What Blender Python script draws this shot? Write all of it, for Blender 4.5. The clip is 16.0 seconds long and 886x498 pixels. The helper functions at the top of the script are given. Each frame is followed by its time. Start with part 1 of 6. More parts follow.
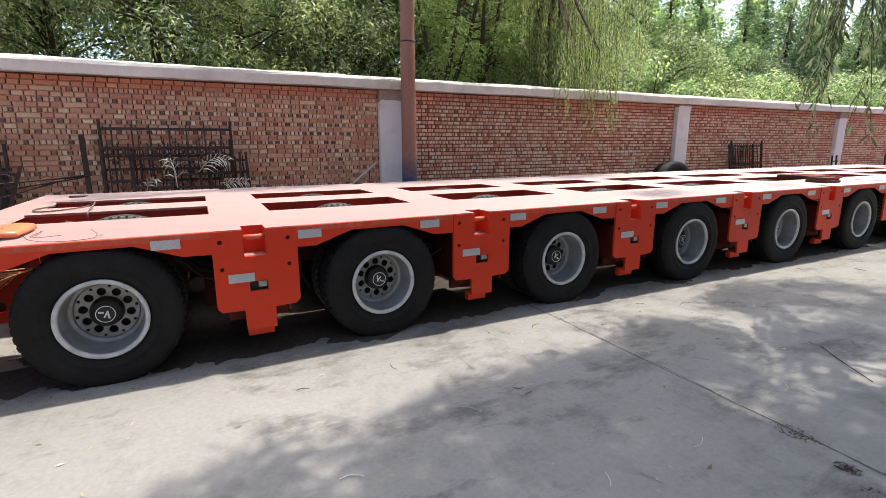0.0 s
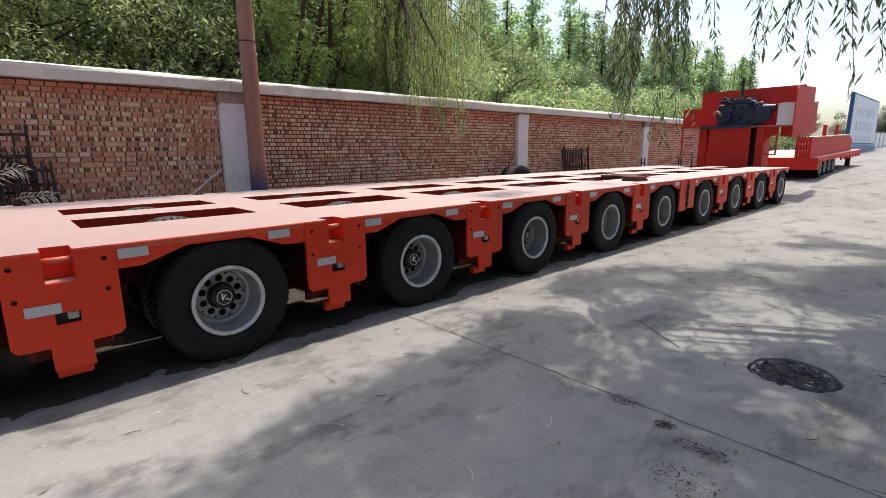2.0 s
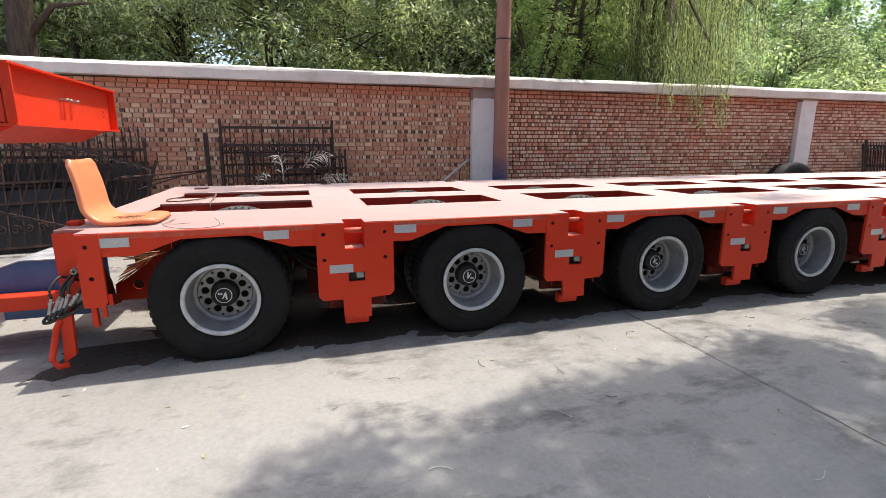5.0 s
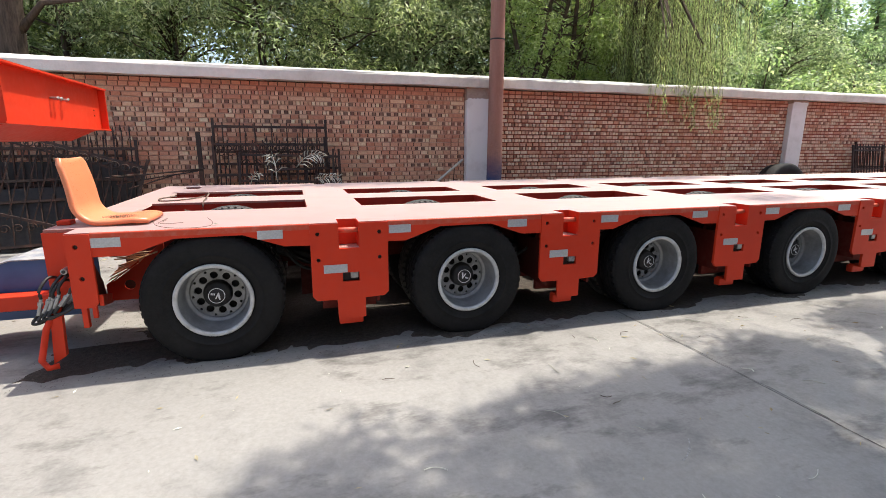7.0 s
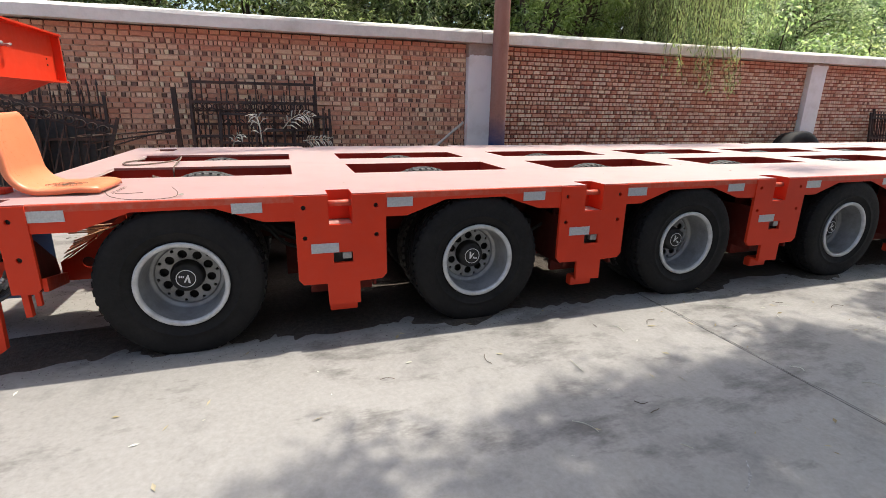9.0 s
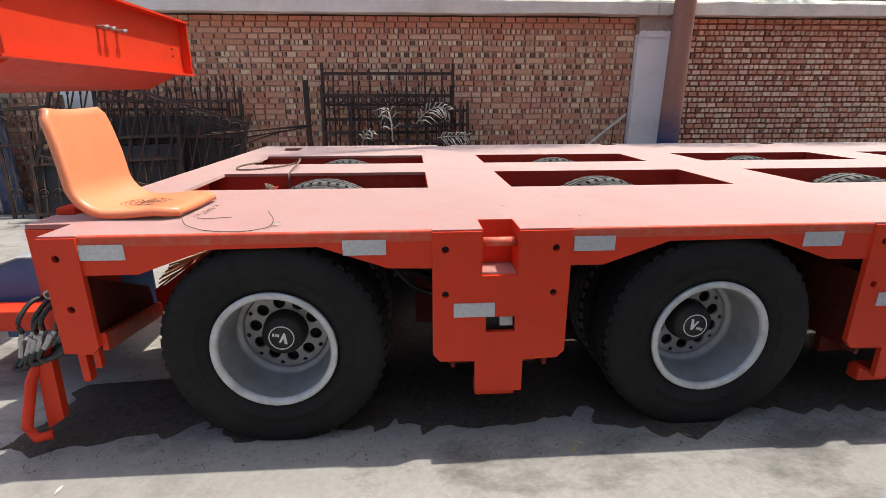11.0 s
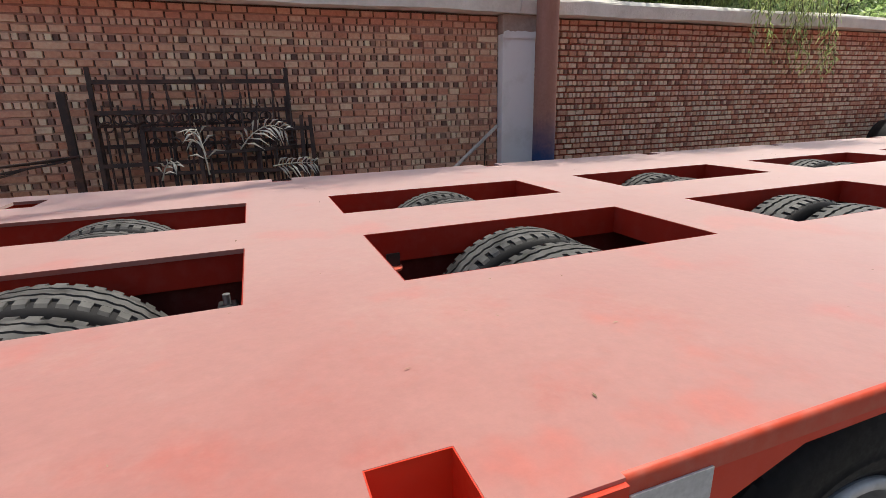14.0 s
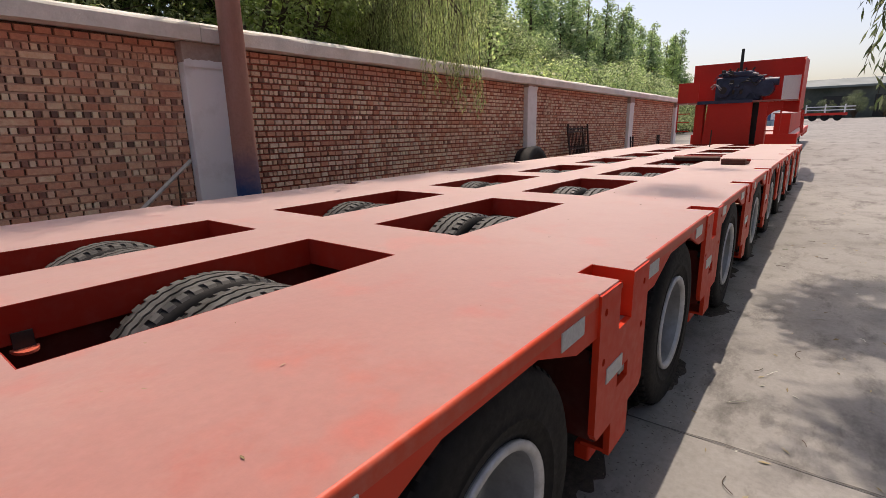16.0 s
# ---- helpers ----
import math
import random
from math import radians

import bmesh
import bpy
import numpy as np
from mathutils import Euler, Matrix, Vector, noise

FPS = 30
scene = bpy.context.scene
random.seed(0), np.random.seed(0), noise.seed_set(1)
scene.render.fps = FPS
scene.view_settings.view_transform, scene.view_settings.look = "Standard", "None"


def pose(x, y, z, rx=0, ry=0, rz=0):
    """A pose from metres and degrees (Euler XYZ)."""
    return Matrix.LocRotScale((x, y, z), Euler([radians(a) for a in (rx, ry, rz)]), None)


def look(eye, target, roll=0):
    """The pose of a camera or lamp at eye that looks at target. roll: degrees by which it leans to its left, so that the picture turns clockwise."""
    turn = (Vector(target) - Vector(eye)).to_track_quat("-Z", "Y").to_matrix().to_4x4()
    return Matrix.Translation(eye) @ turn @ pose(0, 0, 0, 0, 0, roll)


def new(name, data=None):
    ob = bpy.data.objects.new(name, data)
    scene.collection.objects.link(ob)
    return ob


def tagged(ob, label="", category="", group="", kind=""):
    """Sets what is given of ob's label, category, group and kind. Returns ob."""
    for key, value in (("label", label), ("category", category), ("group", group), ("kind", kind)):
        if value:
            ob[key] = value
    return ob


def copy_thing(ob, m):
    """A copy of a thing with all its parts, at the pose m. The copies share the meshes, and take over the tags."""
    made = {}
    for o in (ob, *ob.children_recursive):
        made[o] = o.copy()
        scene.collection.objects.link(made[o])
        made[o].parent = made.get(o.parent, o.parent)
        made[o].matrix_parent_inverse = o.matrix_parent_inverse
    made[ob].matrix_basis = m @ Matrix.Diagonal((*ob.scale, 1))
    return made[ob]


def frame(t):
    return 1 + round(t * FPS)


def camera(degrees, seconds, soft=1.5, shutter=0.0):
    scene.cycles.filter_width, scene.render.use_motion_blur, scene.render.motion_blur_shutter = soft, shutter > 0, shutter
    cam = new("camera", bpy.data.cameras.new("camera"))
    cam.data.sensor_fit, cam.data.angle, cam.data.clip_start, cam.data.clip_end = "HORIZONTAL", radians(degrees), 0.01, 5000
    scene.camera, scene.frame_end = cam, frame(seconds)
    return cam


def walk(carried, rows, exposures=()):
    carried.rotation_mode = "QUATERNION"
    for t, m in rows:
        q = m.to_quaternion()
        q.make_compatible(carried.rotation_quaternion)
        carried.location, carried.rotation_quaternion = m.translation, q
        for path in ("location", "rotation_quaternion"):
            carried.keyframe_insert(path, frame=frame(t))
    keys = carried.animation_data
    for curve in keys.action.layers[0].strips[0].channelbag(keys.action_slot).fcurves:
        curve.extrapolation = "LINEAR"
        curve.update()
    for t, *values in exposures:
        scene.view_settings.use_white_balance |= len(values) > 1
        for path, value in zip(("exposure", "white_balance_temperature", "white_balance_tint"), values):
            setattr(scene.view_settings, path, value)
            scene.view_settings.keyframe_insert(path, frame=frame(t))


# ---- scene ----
cam = camera(84.6, 16.0, soft=0.8)
PATH = [
    (0, (-0.069, -2.912, 1.262), (0.802, -1.16, 0.846), -0.2),
    (0.5, (-0.043, -2.92, 1.257), (0.922, -1.218, 0.844), -0.2),
    (1, (-0.023, -2.907, 1.253), (1.133, -1.326, 0.846), -0.3),
    (1.5, (-0.004, -2.906, 1.251), (1.271, -1.416, 0.858), -0.4),
    (2, (0.0, -2.911, 1.249), (1.327, -1.467, 0.855), -0.6),
    (2.5, (-0.004, -2.914, 1.251), (1.321, -1.469, 0.854), -0.6),
    (3, (-0.028, -2.91, 1.248), (1.199, -1.382, 0.849), -0.3),
    (3.5, (-0.058, -2.929, 1.265), (0.921, -1.234, 0.854), -0.5),
    (4, (-0.088, -2.904, 1.263), (0.579, -1.066, 0.841), -0.3),
    (6.5, (-0.126, -2.896, 1.262), (0.393, -1.011, 0.839), 0.1),
    (7, (-0.122, -2.89, 1.26), (0.454, -1.022, 0.838), 0.2),
    (7.5, (-0.126, -2.857, 1.245), (0.505, -1.008, 0.818), 0.6),
    (8, (-0.109, -2.774, 1.242), (0.516, -0.933, 0.773), 0.7),
    (10.5, (-0.055, -1.772, 1.215), (0.255, 0.103, 0.59), 0.2),
    (11, (-0.1, -1.503, 1.206), (0.017, 0.405, 0.617), -0.1),
    (11.5, (-0.099, -1.26, 1.183), (-0.02, 0.663, 0.639), -0.1),
    (12, (-0.097, -0.994, 1.177), (-0.254, 0.936, 0.677), 0.2),
    (12.5, (-0.164, -0.779, 1.22), (-0.402, 1.168, 0.829), -1.1),
    (13, (-0.153, -0.577, 1.24), (-0.24, 1.351, 0.718), -3.4),
    (13.5, (-0.051, -0.424, 1.25), (0.146, 1.488, 0.698), -2.4),
    (14, (0.043, -0.381, 1.245), (0.714, 1.416, 0.678), -1.4),
    (14.5, (0.111, -0.386, 1.241), (1.156, 1.223, 0.676), -1.9),
    (15, (0.144, -0.408, 1.242), (1.39, 1.064, 0.71), -1.5),
    (15.5, (0.177, -0.422, 1.246), (1.551, 0.939, 0.736), -2.0),
    (16, (0.193, -0.445, 1.253), (1.723, 0.752, 0.78), -1.2),
]
EXPOSURES = [(0, 0.62, 6500, 10), (1.0, 0.5, 6500, 10), (2.0, 0.27, 6500, 10), (3.0, 0.37, 6500, 10), (3.5, 0.44, 6500, 10), (4.0, 0.58, 6500, 10), (7.0, 0.72, 6500, 10), (8.0, 0.7, 6500, 10), (10.5, 0.51, 6500, 10), (11.0, 0.53, 6500, 10), (12.0, 0.66, 6500, 10), (12.5, 0.73, 6450, 10), (13.0, 0.57, 6400, 9), (13.5, 0.38, 6400, 9), (14.0, 0.19, 6500, 10), (14.5, 0.10, 6600, 12), (15.0, 0.03, 6750, 14), (16.0, -0.10, 7150, 19)]
walk(cam, [(t, look(eye, target, roll)) for t, eye, target, roll in PATH], EXPOSURES)

# ---- world, sun, exposure ----
SUN_DIR = Vector((0.352, 0.160, 0.922)).normalized()
world = bpy.data.worlds.new("world")
scene.world = world
world.use_nodes = True
wn = world.node_tree.nodes
wl = world.node_tree.links
sky = wn.new("ShaderNodeTexSky")
sky.sky_type = "NISHITA"
sky.sun_disc = False
sky.sun_elevation = math.asin(SUN_DIR.z)
sky.sun_rotation = math.atan2(SUN_DIR.x, SUN_DIR.y)
sky.air_density, sky.dust_density, sky.ozone_density = 1.0, 3.0, 1.0
wn["Background"].inputs["Strength"].default_value = 0.195
wl.new(sky.outputs[0], wn["Background"].inputs["Color"])
sun = bpy.data.lights.new("sun", "SUN")
sun.energy, sun.angle, sun.color = 4.0, radians(0.6), (1.0, 0.945, 0.845)
new("sun", sun).matrix_world = look(SUN_DIR * 40, (0, 0, 0))


# ---- materials ----
class Mat:
    """A small wrapper that lays nodes."""

    def __init__(self, name):
        self.m = bpy.data.materials.new(name)
        self.m.use_nodes = True
        self.t = self.m.node_tree
        self.b = self.t.nodes["Principled BSDF"]
        self.out = self.t.nodes["Material Output"]

    def node(self, kind, **props):
        n = self.t.nodes.new(kind)
        for key, value in props.items():
            if key in n.inputs:
                n.inputs[key].default_value = value
        return n

    def link(self, a, b):
        self.t.links.new(a, b)

    def coord(self):
        return self.t.nodes.new("ShaderNodeTexCoord").outputs["Object"]

    def where(self):
        return self.t.nodes.new("ShaderNodeNewGeometry").outputs["Position"]

    def noise(self, scale, detail=4.0, rough=0.55, vec=None, stretch=None):
        n = self.node("ShaderNodeTexNoise", Scale=scale, Detail=detail, Roughness=rough)
        vec = vec or self.where()
        if stretch:
            mp = self.t.nodes.new("ShaderNodeMapping")
            mp.inputs["Scale"].default_value = stretch
            self.link(vec, mp.inputs["Vector"])
            vec = mp.outputs[0]
        self.link(vec, n.inputs["Vector"])
        return n.outputs["Fac"]

    def ramp(self, fac, *stops):
        r = self.t.nodes.new("ShaderNodeValToRGB")
        e = r.color_ramp.elements
        while len(e) < len(stops):
            e.new(0.5)
        for el, (pos, col) in zip(e, stops):
            el.position = pos
            el.color = (*col, 1) if not isinstance(col, (int, float)) else (col, col, col, 1)
        self.link(fac, r.inputs["Fac"])
        return r.outputs["Color"]

    def mix(self, fac, a, b, kind="MIX"):
        n = self.t.nodes.new("ShaderNodeMix")
        n.data_type, n.blend_type = "RGBA", kind
        for sock, v in ((n.inputs[0], fac), (n.inputs[6], a), (n.inputs[7], b)):
            if isinstance(v, (int, float)):
                sock.default_value = v
            elif isinstance(v, tuple):
                sock.default_value = (*v, 1)
            else:
                self.link(v, sock)
        return n.outputs[2]

    def math(self, op, a, b=0.0):
        n = self.t.nodes.new("ShaderNodeMath")
        n.operation = op
        for sock, v in zip(n.inputs, (a, b)):
            if isinstance(v, (int, float)):
                sock.default_value = v
            else:
                self.link(v, sock)
        return n.outputs[0]

    def random(self):
        a = self.t.nodes.new("ShaderNodeObjectInfo").outputs["Random"]
        b = self.t.nodes.new("ShaderNodeNewGeometry").outputs["Random Per Island"]
        return self.math("FRACT", self.math("ADD", self.math("MULTIPLY", a, 7.31), b))

    def color(self, c):
        if isinstance(c, tuple):
            self.b.inputs["Base Color"].default_value = (*c, 1)
        else:
            self.link(c, self.b.inputs["Base Color"])
        return self

    def set(self, rough=0.6, metal=0.0, spec=0.5):
        for key, v in (("Roughness", rough), ("Metallic", metal), ("Specular IOR Level", spec)):
            if isinstance(v, (int, float)):
                self.b.inputs[key].default_value = v
            else:
                self.link(v, self.b.inputs[key])
        return self

    def bump(self, height, strength=0.3, dist=0.01):
        n = self.node("ShaderNodeBump", Strength=strength, Distance=dist)
        self.link(height, n.inputs["Height"])
        self.link(n.outputs[0], self.b.inputs["Normal"])
        return self


def mat_red_paint(name, base, faded, dust, rough=0.45):
    m = Mat(name)
    big = m.noise(1.3, 5, 0.6)
    fine = m.noise(22, 4, 0.6)
    c = m.mix(m.ramp(big, (0.35, 0), (0.7, 1)), base, faded)
    c = m.mix(m.math("MULTIPLY", m.ramp(fine, (0.45, 0), (0.75, 1)), dust), c, (0.5, 0.4, 0.33))
    m.color(c).set(m.ramp(fine, (0.3, rough - 0.08), (0.8, rough + 0.15)), spec=0.28)
    return m.bump(m.noise(60, 3), 0.05, 0.004)


RED = mat_red_paint("red_paint", (0.70, 0.046, 0.013), (0.58, 0.036, 0.011), 0.025).m
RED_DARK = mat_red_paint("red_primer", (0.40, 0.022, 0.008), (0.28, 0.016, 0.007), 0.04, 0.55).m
RED_SHADED = mat_red_paint("red_grimy", (0.15, 0.013, 0.007), (0.075, 0.010, 0.007), 0.06, 0.7).m
RED_DUST_SUN = mat_red_paint("red_paint_dusty", (0.62, 0.09, 0.045), (0.52, 0.12, 0.075), 0.35).m
RED_FAR = mat_red_paint("red_paint_worn", (0.64, 0.034, 0.02), (0.54, 0.03, 0.018), 0.03, 0.5).m

d = Mat("dusty_red_deck")
dust = d.noise(0.9, 6, 0.65)
patch = d.noise(4.5, 5, 0.6)
scuff = d.noise(14, 5, 0.7, stretch=(1.0, 0.35, 1.0))
c = d.mix(d.ramp(dust, (0.35, 0), (0.68, 1)), (0.318, 0.100, 0.078), (0.350, 0.150, 0.122))
c = d.mix(d.math("MULTIPLY", d.ramp(patch, (0.54, 0), (0.70, 1)), 0.6), c, (0.36, 0.065, 0.039))
spot = d.noise(2.2, 6, 0.75)
c = d.mix(d.math("MULTIPLY", d.ramp(spot, (0.52, 0), (0.66, 1)), 0.5), c, (0.37, 0.190, 0.153))
rub = d.noise(3.1, 4, 0.55)
c = d.mix(d.math("MULTIPLY", d.ramp(rub, (0.58, 0), (0.68, 1)), 0.6), c, (0.42, 0.064, 0.033))
c = d.mix(0.28, c, d.ramp(d.noise(26, 6, 0.8), (0.3, 0.3), (0.7, 0.66)), "OVERLAY")
c = d.mix(d.math("MULTIPLY", d.ramp(scuff, (0.6, 0), (0.75, 1)), 0.18), c, (0.30, 0.14, 0.11))
d.color(c).set(d.ramp(patch, (0.3, 0.5), (0.8, 0.7)), spec=0.45)
d.bump(d.noise(45, 4), 0.08, 0.004)
for key, v in (("Sheen Weight", 0.8), ("Sheen Roughness", 0.5)):
    d.b.inputs[key].default_value = v
d.b.inputs["Sheen Tint"].default_value = (1.0, 0.92, 0.86, 1)
# the dust film gives a pale gloss at low angles
gloss = d.node("ShaderNodeBsdfAnisotropic")
gloss.inputs["Color"].default_value = (0.83, 0.72, 0.68, 1)
gloss.inputs["Roughness"].default_value = 0.75
facing = d.node("ShaderNodeLayerWeight", Blend=0.5)
film = d.node("ShaderNodeMixShader")
d.link(d.ramp(facing.outputs["Facing"], (0.40, 0.0), (0.66, 0.035), (0.82, 0.12), (0.96, 0.36)), film.inputs["Fac"])
d.link(d.b.outputs[0], film.inputs[1])
d.link(gloss.outputs[0], film.inputs[2])
d.link(film.outputs[0], d.out.inputs["Surface"])
DECK = d.m

c = Mat("concrete_ground")
big = c.noise(0.35, 6, 0.6)
mid = c.noise(2.6, 6, 0.7)
fine = c.noise(38, 5, 0.75)
spots = c.noise(9, 3, 0.6)
smear = c.noise(1.1, 6, 0.75, stretch=(1.0, 2.2, 1.0))
col = c.mix(c.ramp(big, (0.3, 0), (0.7, 1)), (0.236, 0.226, 0.208), (0.318, 0.304, 0.280))
col = c.mix(c.math("MULTIPLY", c.ramp(mid, (0.50, 0), (0.72, 1)), 0.65), col, (0.152, 0.146, 0.137))
col = c.mix(c.math("MULTIPLY", c.ramp(smear, (0.53, 0), (0.65, 1)), 0.78), col, (0.120, 0.112, 0.102))
col = c.mix(c.math("MULTIPLY", c.ramp(spots, (0.62, 0), (0.74, 1)), 0.3), col, (0.33, 0.31, 0.285))
col = c.mix(0.32, col, c.ramp(fine, (0.3, 0.22), (0.7, 0.56)), "OVERLAY")
c.color(col).set(c.ramp(mid, (0.3, 0.7), (0.7, 0.9)), spec=0.3)
c.bump(c.mix(0.5, c.noise(7, 6, 0.7), fine), 0.22, 0.012)
CONCRETE = c.m

e = Mat("dry_earth")
n1, n2 = e.noise(3, 6, 0.7), e.noise(40, 4, 0.7)
e.color(e.mix(e.ramp(n2, (0.35, 0), (0.65, 1)), e.ramp(n1, (0.3, (0.16, 0.12, 0.09)), (0.7, (0.30, 0.25, 0.19))), (0.10, 0.08, 0.06)))
e.set(0.95, spec=0.2).bump(n2, 0.7, 0.03)
EARTH = e.m


def red_wash(m, col, share=0.24, tint=(0.66, 0.26, 0.18)):
    """Old red wash: patchy, heavy past the pole and under the coping."""
    pos = m.t.nodes.new("ShaderNodeSeparateXYZ")
    m.link(m.where(), pos.inputs[0])
    past = m.ramp(m.math("MULTIPLY", m.math("ADD", pos.outputs["X"], 10.0), 0.03), (0.378, 0.0), (0.386, 1.0))
    high = m.ramp(m.math("MULTIPLY", m.math("ADD", pos.outputs["Z"], m.math("MULTIPLY", m.noise(1.7, 4, 0.6), 0.35)), 0.4), (0.795, 0.0), (0.875, 1.0))
    patch = m.ramp(m.noise(1.9, 5, 0.65), (0.47, 0.0), (0.66, 1.0))
    each = m.ramp(m.random(), (0.30, 1.0), (0.55, 0.0)) if share < 0.9 else 1.0
    fac = m.math("MAXIMUM", m.math("MULTIPLY", high, 0.6), m.math("MULTIPLY", patch, 0.45))
    fac = m.math("MAXIMUM", fac, m.math("MULTIPLY", m.math("MULTIPLY", past, each), share))
    if share < 0.9:
        pale = m.ramp(m.random(), (0.30, 0.1), (0.50, 0.8))
        col = m.mix(m.math("MULTIPLY", past, pale), col, (0.88, 0.70, 0.53))
    return m.mix(fac, col, tint)


def mat_brick(name, stops, dirt):
    m = Mat(name)
    r = m.random()
    g = m.noise(30, 4, 0.7)
    wide = m.noise(0.8, 5, 0.6)
    col = m.ramp(r, *stops)
    col = red_wash(m, col)
    col = m.mix(m.math("MULTIPLY", m.ramp(wide, (0.4, 0), (0.68, 1)), dirt), col, (0.27, 0.19, 0.15))
    col = m.mix(0.55, col, m.ramp(g, (0.3, 0.26), (0.7, 0.64)), "OVERLAY")
    blot = m.noise(11, 5, 0.7)
    col = m.mix(m.math("MULTIPLY", m.ramp(blot, (0.56, 0), (0.70, 1)), 0.4), col, (0.30, 0.20, 0.15))
    m.color(col).set(0.9, spec=0.2)
    return m.bump(m.noise(70, 4, 0.7), 0.5, 0.006).m


BRICK = mat_brick("brick_stretcher", ((0.0, (0.58, 0.268, 0.162)), (0.25, (0.70, 0.381, 0.237)), (0.42, (0.56, 0.247, 0.147)), (0.58, (0.80, 0.546, 0.351)), (0.78, (0.68, 0.381, 0.237)), (0.97, (0.86, 0.680, 0.456))), 0.2)
BRICK_HEAD = mat_brick("brick_header", ((0.0, (0.62, 0.381, 0.242)), (0.4, (0.76, 0.536, 0.361)), (0.75, (0.88, 0.762, 0.532)), (1.0, (0.66, 0.38, 0.26))), 0.08)
BRICK_DARK = mat_brick("brick_burnt", ((0.0, (0.15, 0.09, 0.07)), (0.5, (0.26, 0.16, 0.12)), (1.0, (0.40, 0.24, 0.17))), 0.05)
RED_EDGE = mat_red_paint("red_paint_edge", (0.62, 0.068, 0.028), (0.52, 0.085, 0.045), 0.22).m
m = Mat("mortar")
n1 = m.noise(25, 5, 0.7)
MORTAR = m.color(m.ramp(n1, (0.3, (0.07, 0.042, 0.033)), (0.7, (0.16, 0.095, 0.07)))).set(0.95, spec=0.1).bump(n1, 0.6, 0.01).m
m = Mat("mortar_bed")
n1 = m.noise(25, 5, 0.7)
MORTAR_BED = m.color(red_wash(m, m.ramp(n1, (0.3, (0.44, 0.25, 0.175)), (0.7, (0.62, 0.40, 0.29))), 0.95, (0.30, 0.085, 0.06))).set(0.95, spec=0.1).bump(n1, 0.6, 0.01).m
m = Mat("coping_concrete")
n1, n2 = m.noise(1.6, 6, 0.7), m.noise(30, 4, 0.7)
cc = m.mix(m.ramp(n1, (0.4, 0), (0.66, 1)), (0.84, 0.80, 0.72), (0.64, 0.61, 0.54))
COPING = m.color(m.mix(0.3, cc, m.ramp(n2, (0.3, 0.3), (0.7, 0.6)), "OVERLAY")).set(0.9, spec=0.2).bump(n2, 0.5, 0.01).m
m = Mat("whitewash")
n1, n2 = m.noise(2.5, 6, 0.7), m.noise(26, 4, 0.7)
cc = m.mix(m.ramp(n1, (0.5, 0), (0.75, 1)), (0.82, 0.81, 0.79), (0.66, 0.64, 0.60))
WHITEWASH = m.color(cc).set(0.85, spec=0.3).bump(n2, 0.3, 0.006).m
m = Mat("grey_render")
n1 = m.noise(18, 5, 0.7)
RENDER_COAT = m.color(m.ramp(n1, (0.3, (0.33, 0.25, 0.21)), (0.7, (0.45, 0.36, 0.30)))).set(0.9, spec=0.2).bump(n1, 0.4, 0.008).m
m = Mat("brown_painted_pole")
n1, n2 = m.noise(2.0, 5, 0.7, stretch=(4, 4, 0.6)), m.noise(40, 4, 0.7)
cc = m.ramp(n1, (0.3, (0.30, 0.145, 0.105)), (0.7, (0.38, 0.20, 0.15)))
POLE = m.color(m.mix(0.3, cc, m.ramp(n2, (0.3, 0.35), (0.7, 0.6)), "OVERLAY")).set(0.75, spec=0.3).bump(n2, 0.2, 0.004).m
m = Mat("blue_paint_worn")
n1 = m.noise(9, 5, 0.7)
BLUE_WORN = m.color(m.ramp(n1, (0.35, (0.03, 0.055, 0.14)), (0.7, (0.12, 0.13, 0.17)))).set(0.7).m
m = Mat("blue_sprayed_foot")
n1, n2 = m.noise(5, 5, 0.7), m.noise(40, 4, 0.7)
height = m.t.nodes.new("ShaderNodeSeparateXYZ")
m.link(m.where(), height.inputs[0])
spray = m.ramp(m.math("ADD", height.outputs["Z"], m.math("MULTIPLY", n1, 0.25)), (0.86, 1.0), (1.0, 0.55))
spray = m.math("MULTIPLY", spray, m.ramp(m.math("MULTIPLY", m.math("ADD", height.outputs["Z"], m.math("MULTIPLY", n1, 0.3)), 0.5), (0.52, 1.0), (0.66, 0.0)))
SPRAYED = m.color(m.mix(spray, m.mix(0.3, m.ramp(n1, (0.3, (0.30, 0.145, 0.105)), (0.7, (0.38, 0.20, 0.15))), m.ramp(n2, (0.3, 0.35), (0.7, 0.6)), "OVERLAY"), (0.03, 0.06, 0.16))).set(0.75, spec=0.3).bump(n2, 0.2, 0.004).m
m = Mat("rubber")
n1, n2 = m.noise(3.5, 5, 0.7), m.noise(60, 4, 0.7)
cc = m.mix(m.ramp(n1, (0.35, 0), (0.75, 1)), (0.008, 0.0078, 0.008), (0.019, 0.018, 0.0175))
RUBBER = m.color(cc).set(m.ramp(n2, (0.3, 0.62), (0.7, 0.82)), spec=0.22).bump(n2, 0.15, 0.003).m
m = Mat("tread_rubber_dusty")
n1, n2 = m.noise(14, 5, 0.7), m.noise(70, 4, 0.7)
cc = m.mix(m.ramp(n1, (0.3, 0), (0.7, 1)), (0.030, 0.029, 0.027), (0.115, 0.112, 0.103))
TREAD = m.color(cc).set(m.ramp(n1, (0.35, 0.35), (0.6, 0.8)), spec=0.4).bump(n2, 0.2, 0.003).m
m = Mat("silver_rim_paint")
n1, n2 = m.noise(9, 5, 0.7), m.noise(60, 4, 0.7)
cc = m.mix(m.ramp(n1, (0.4, 0), (0.75, 1)), (0.33, 0.335, 0.34), (0.20, 0.20, 0.195))
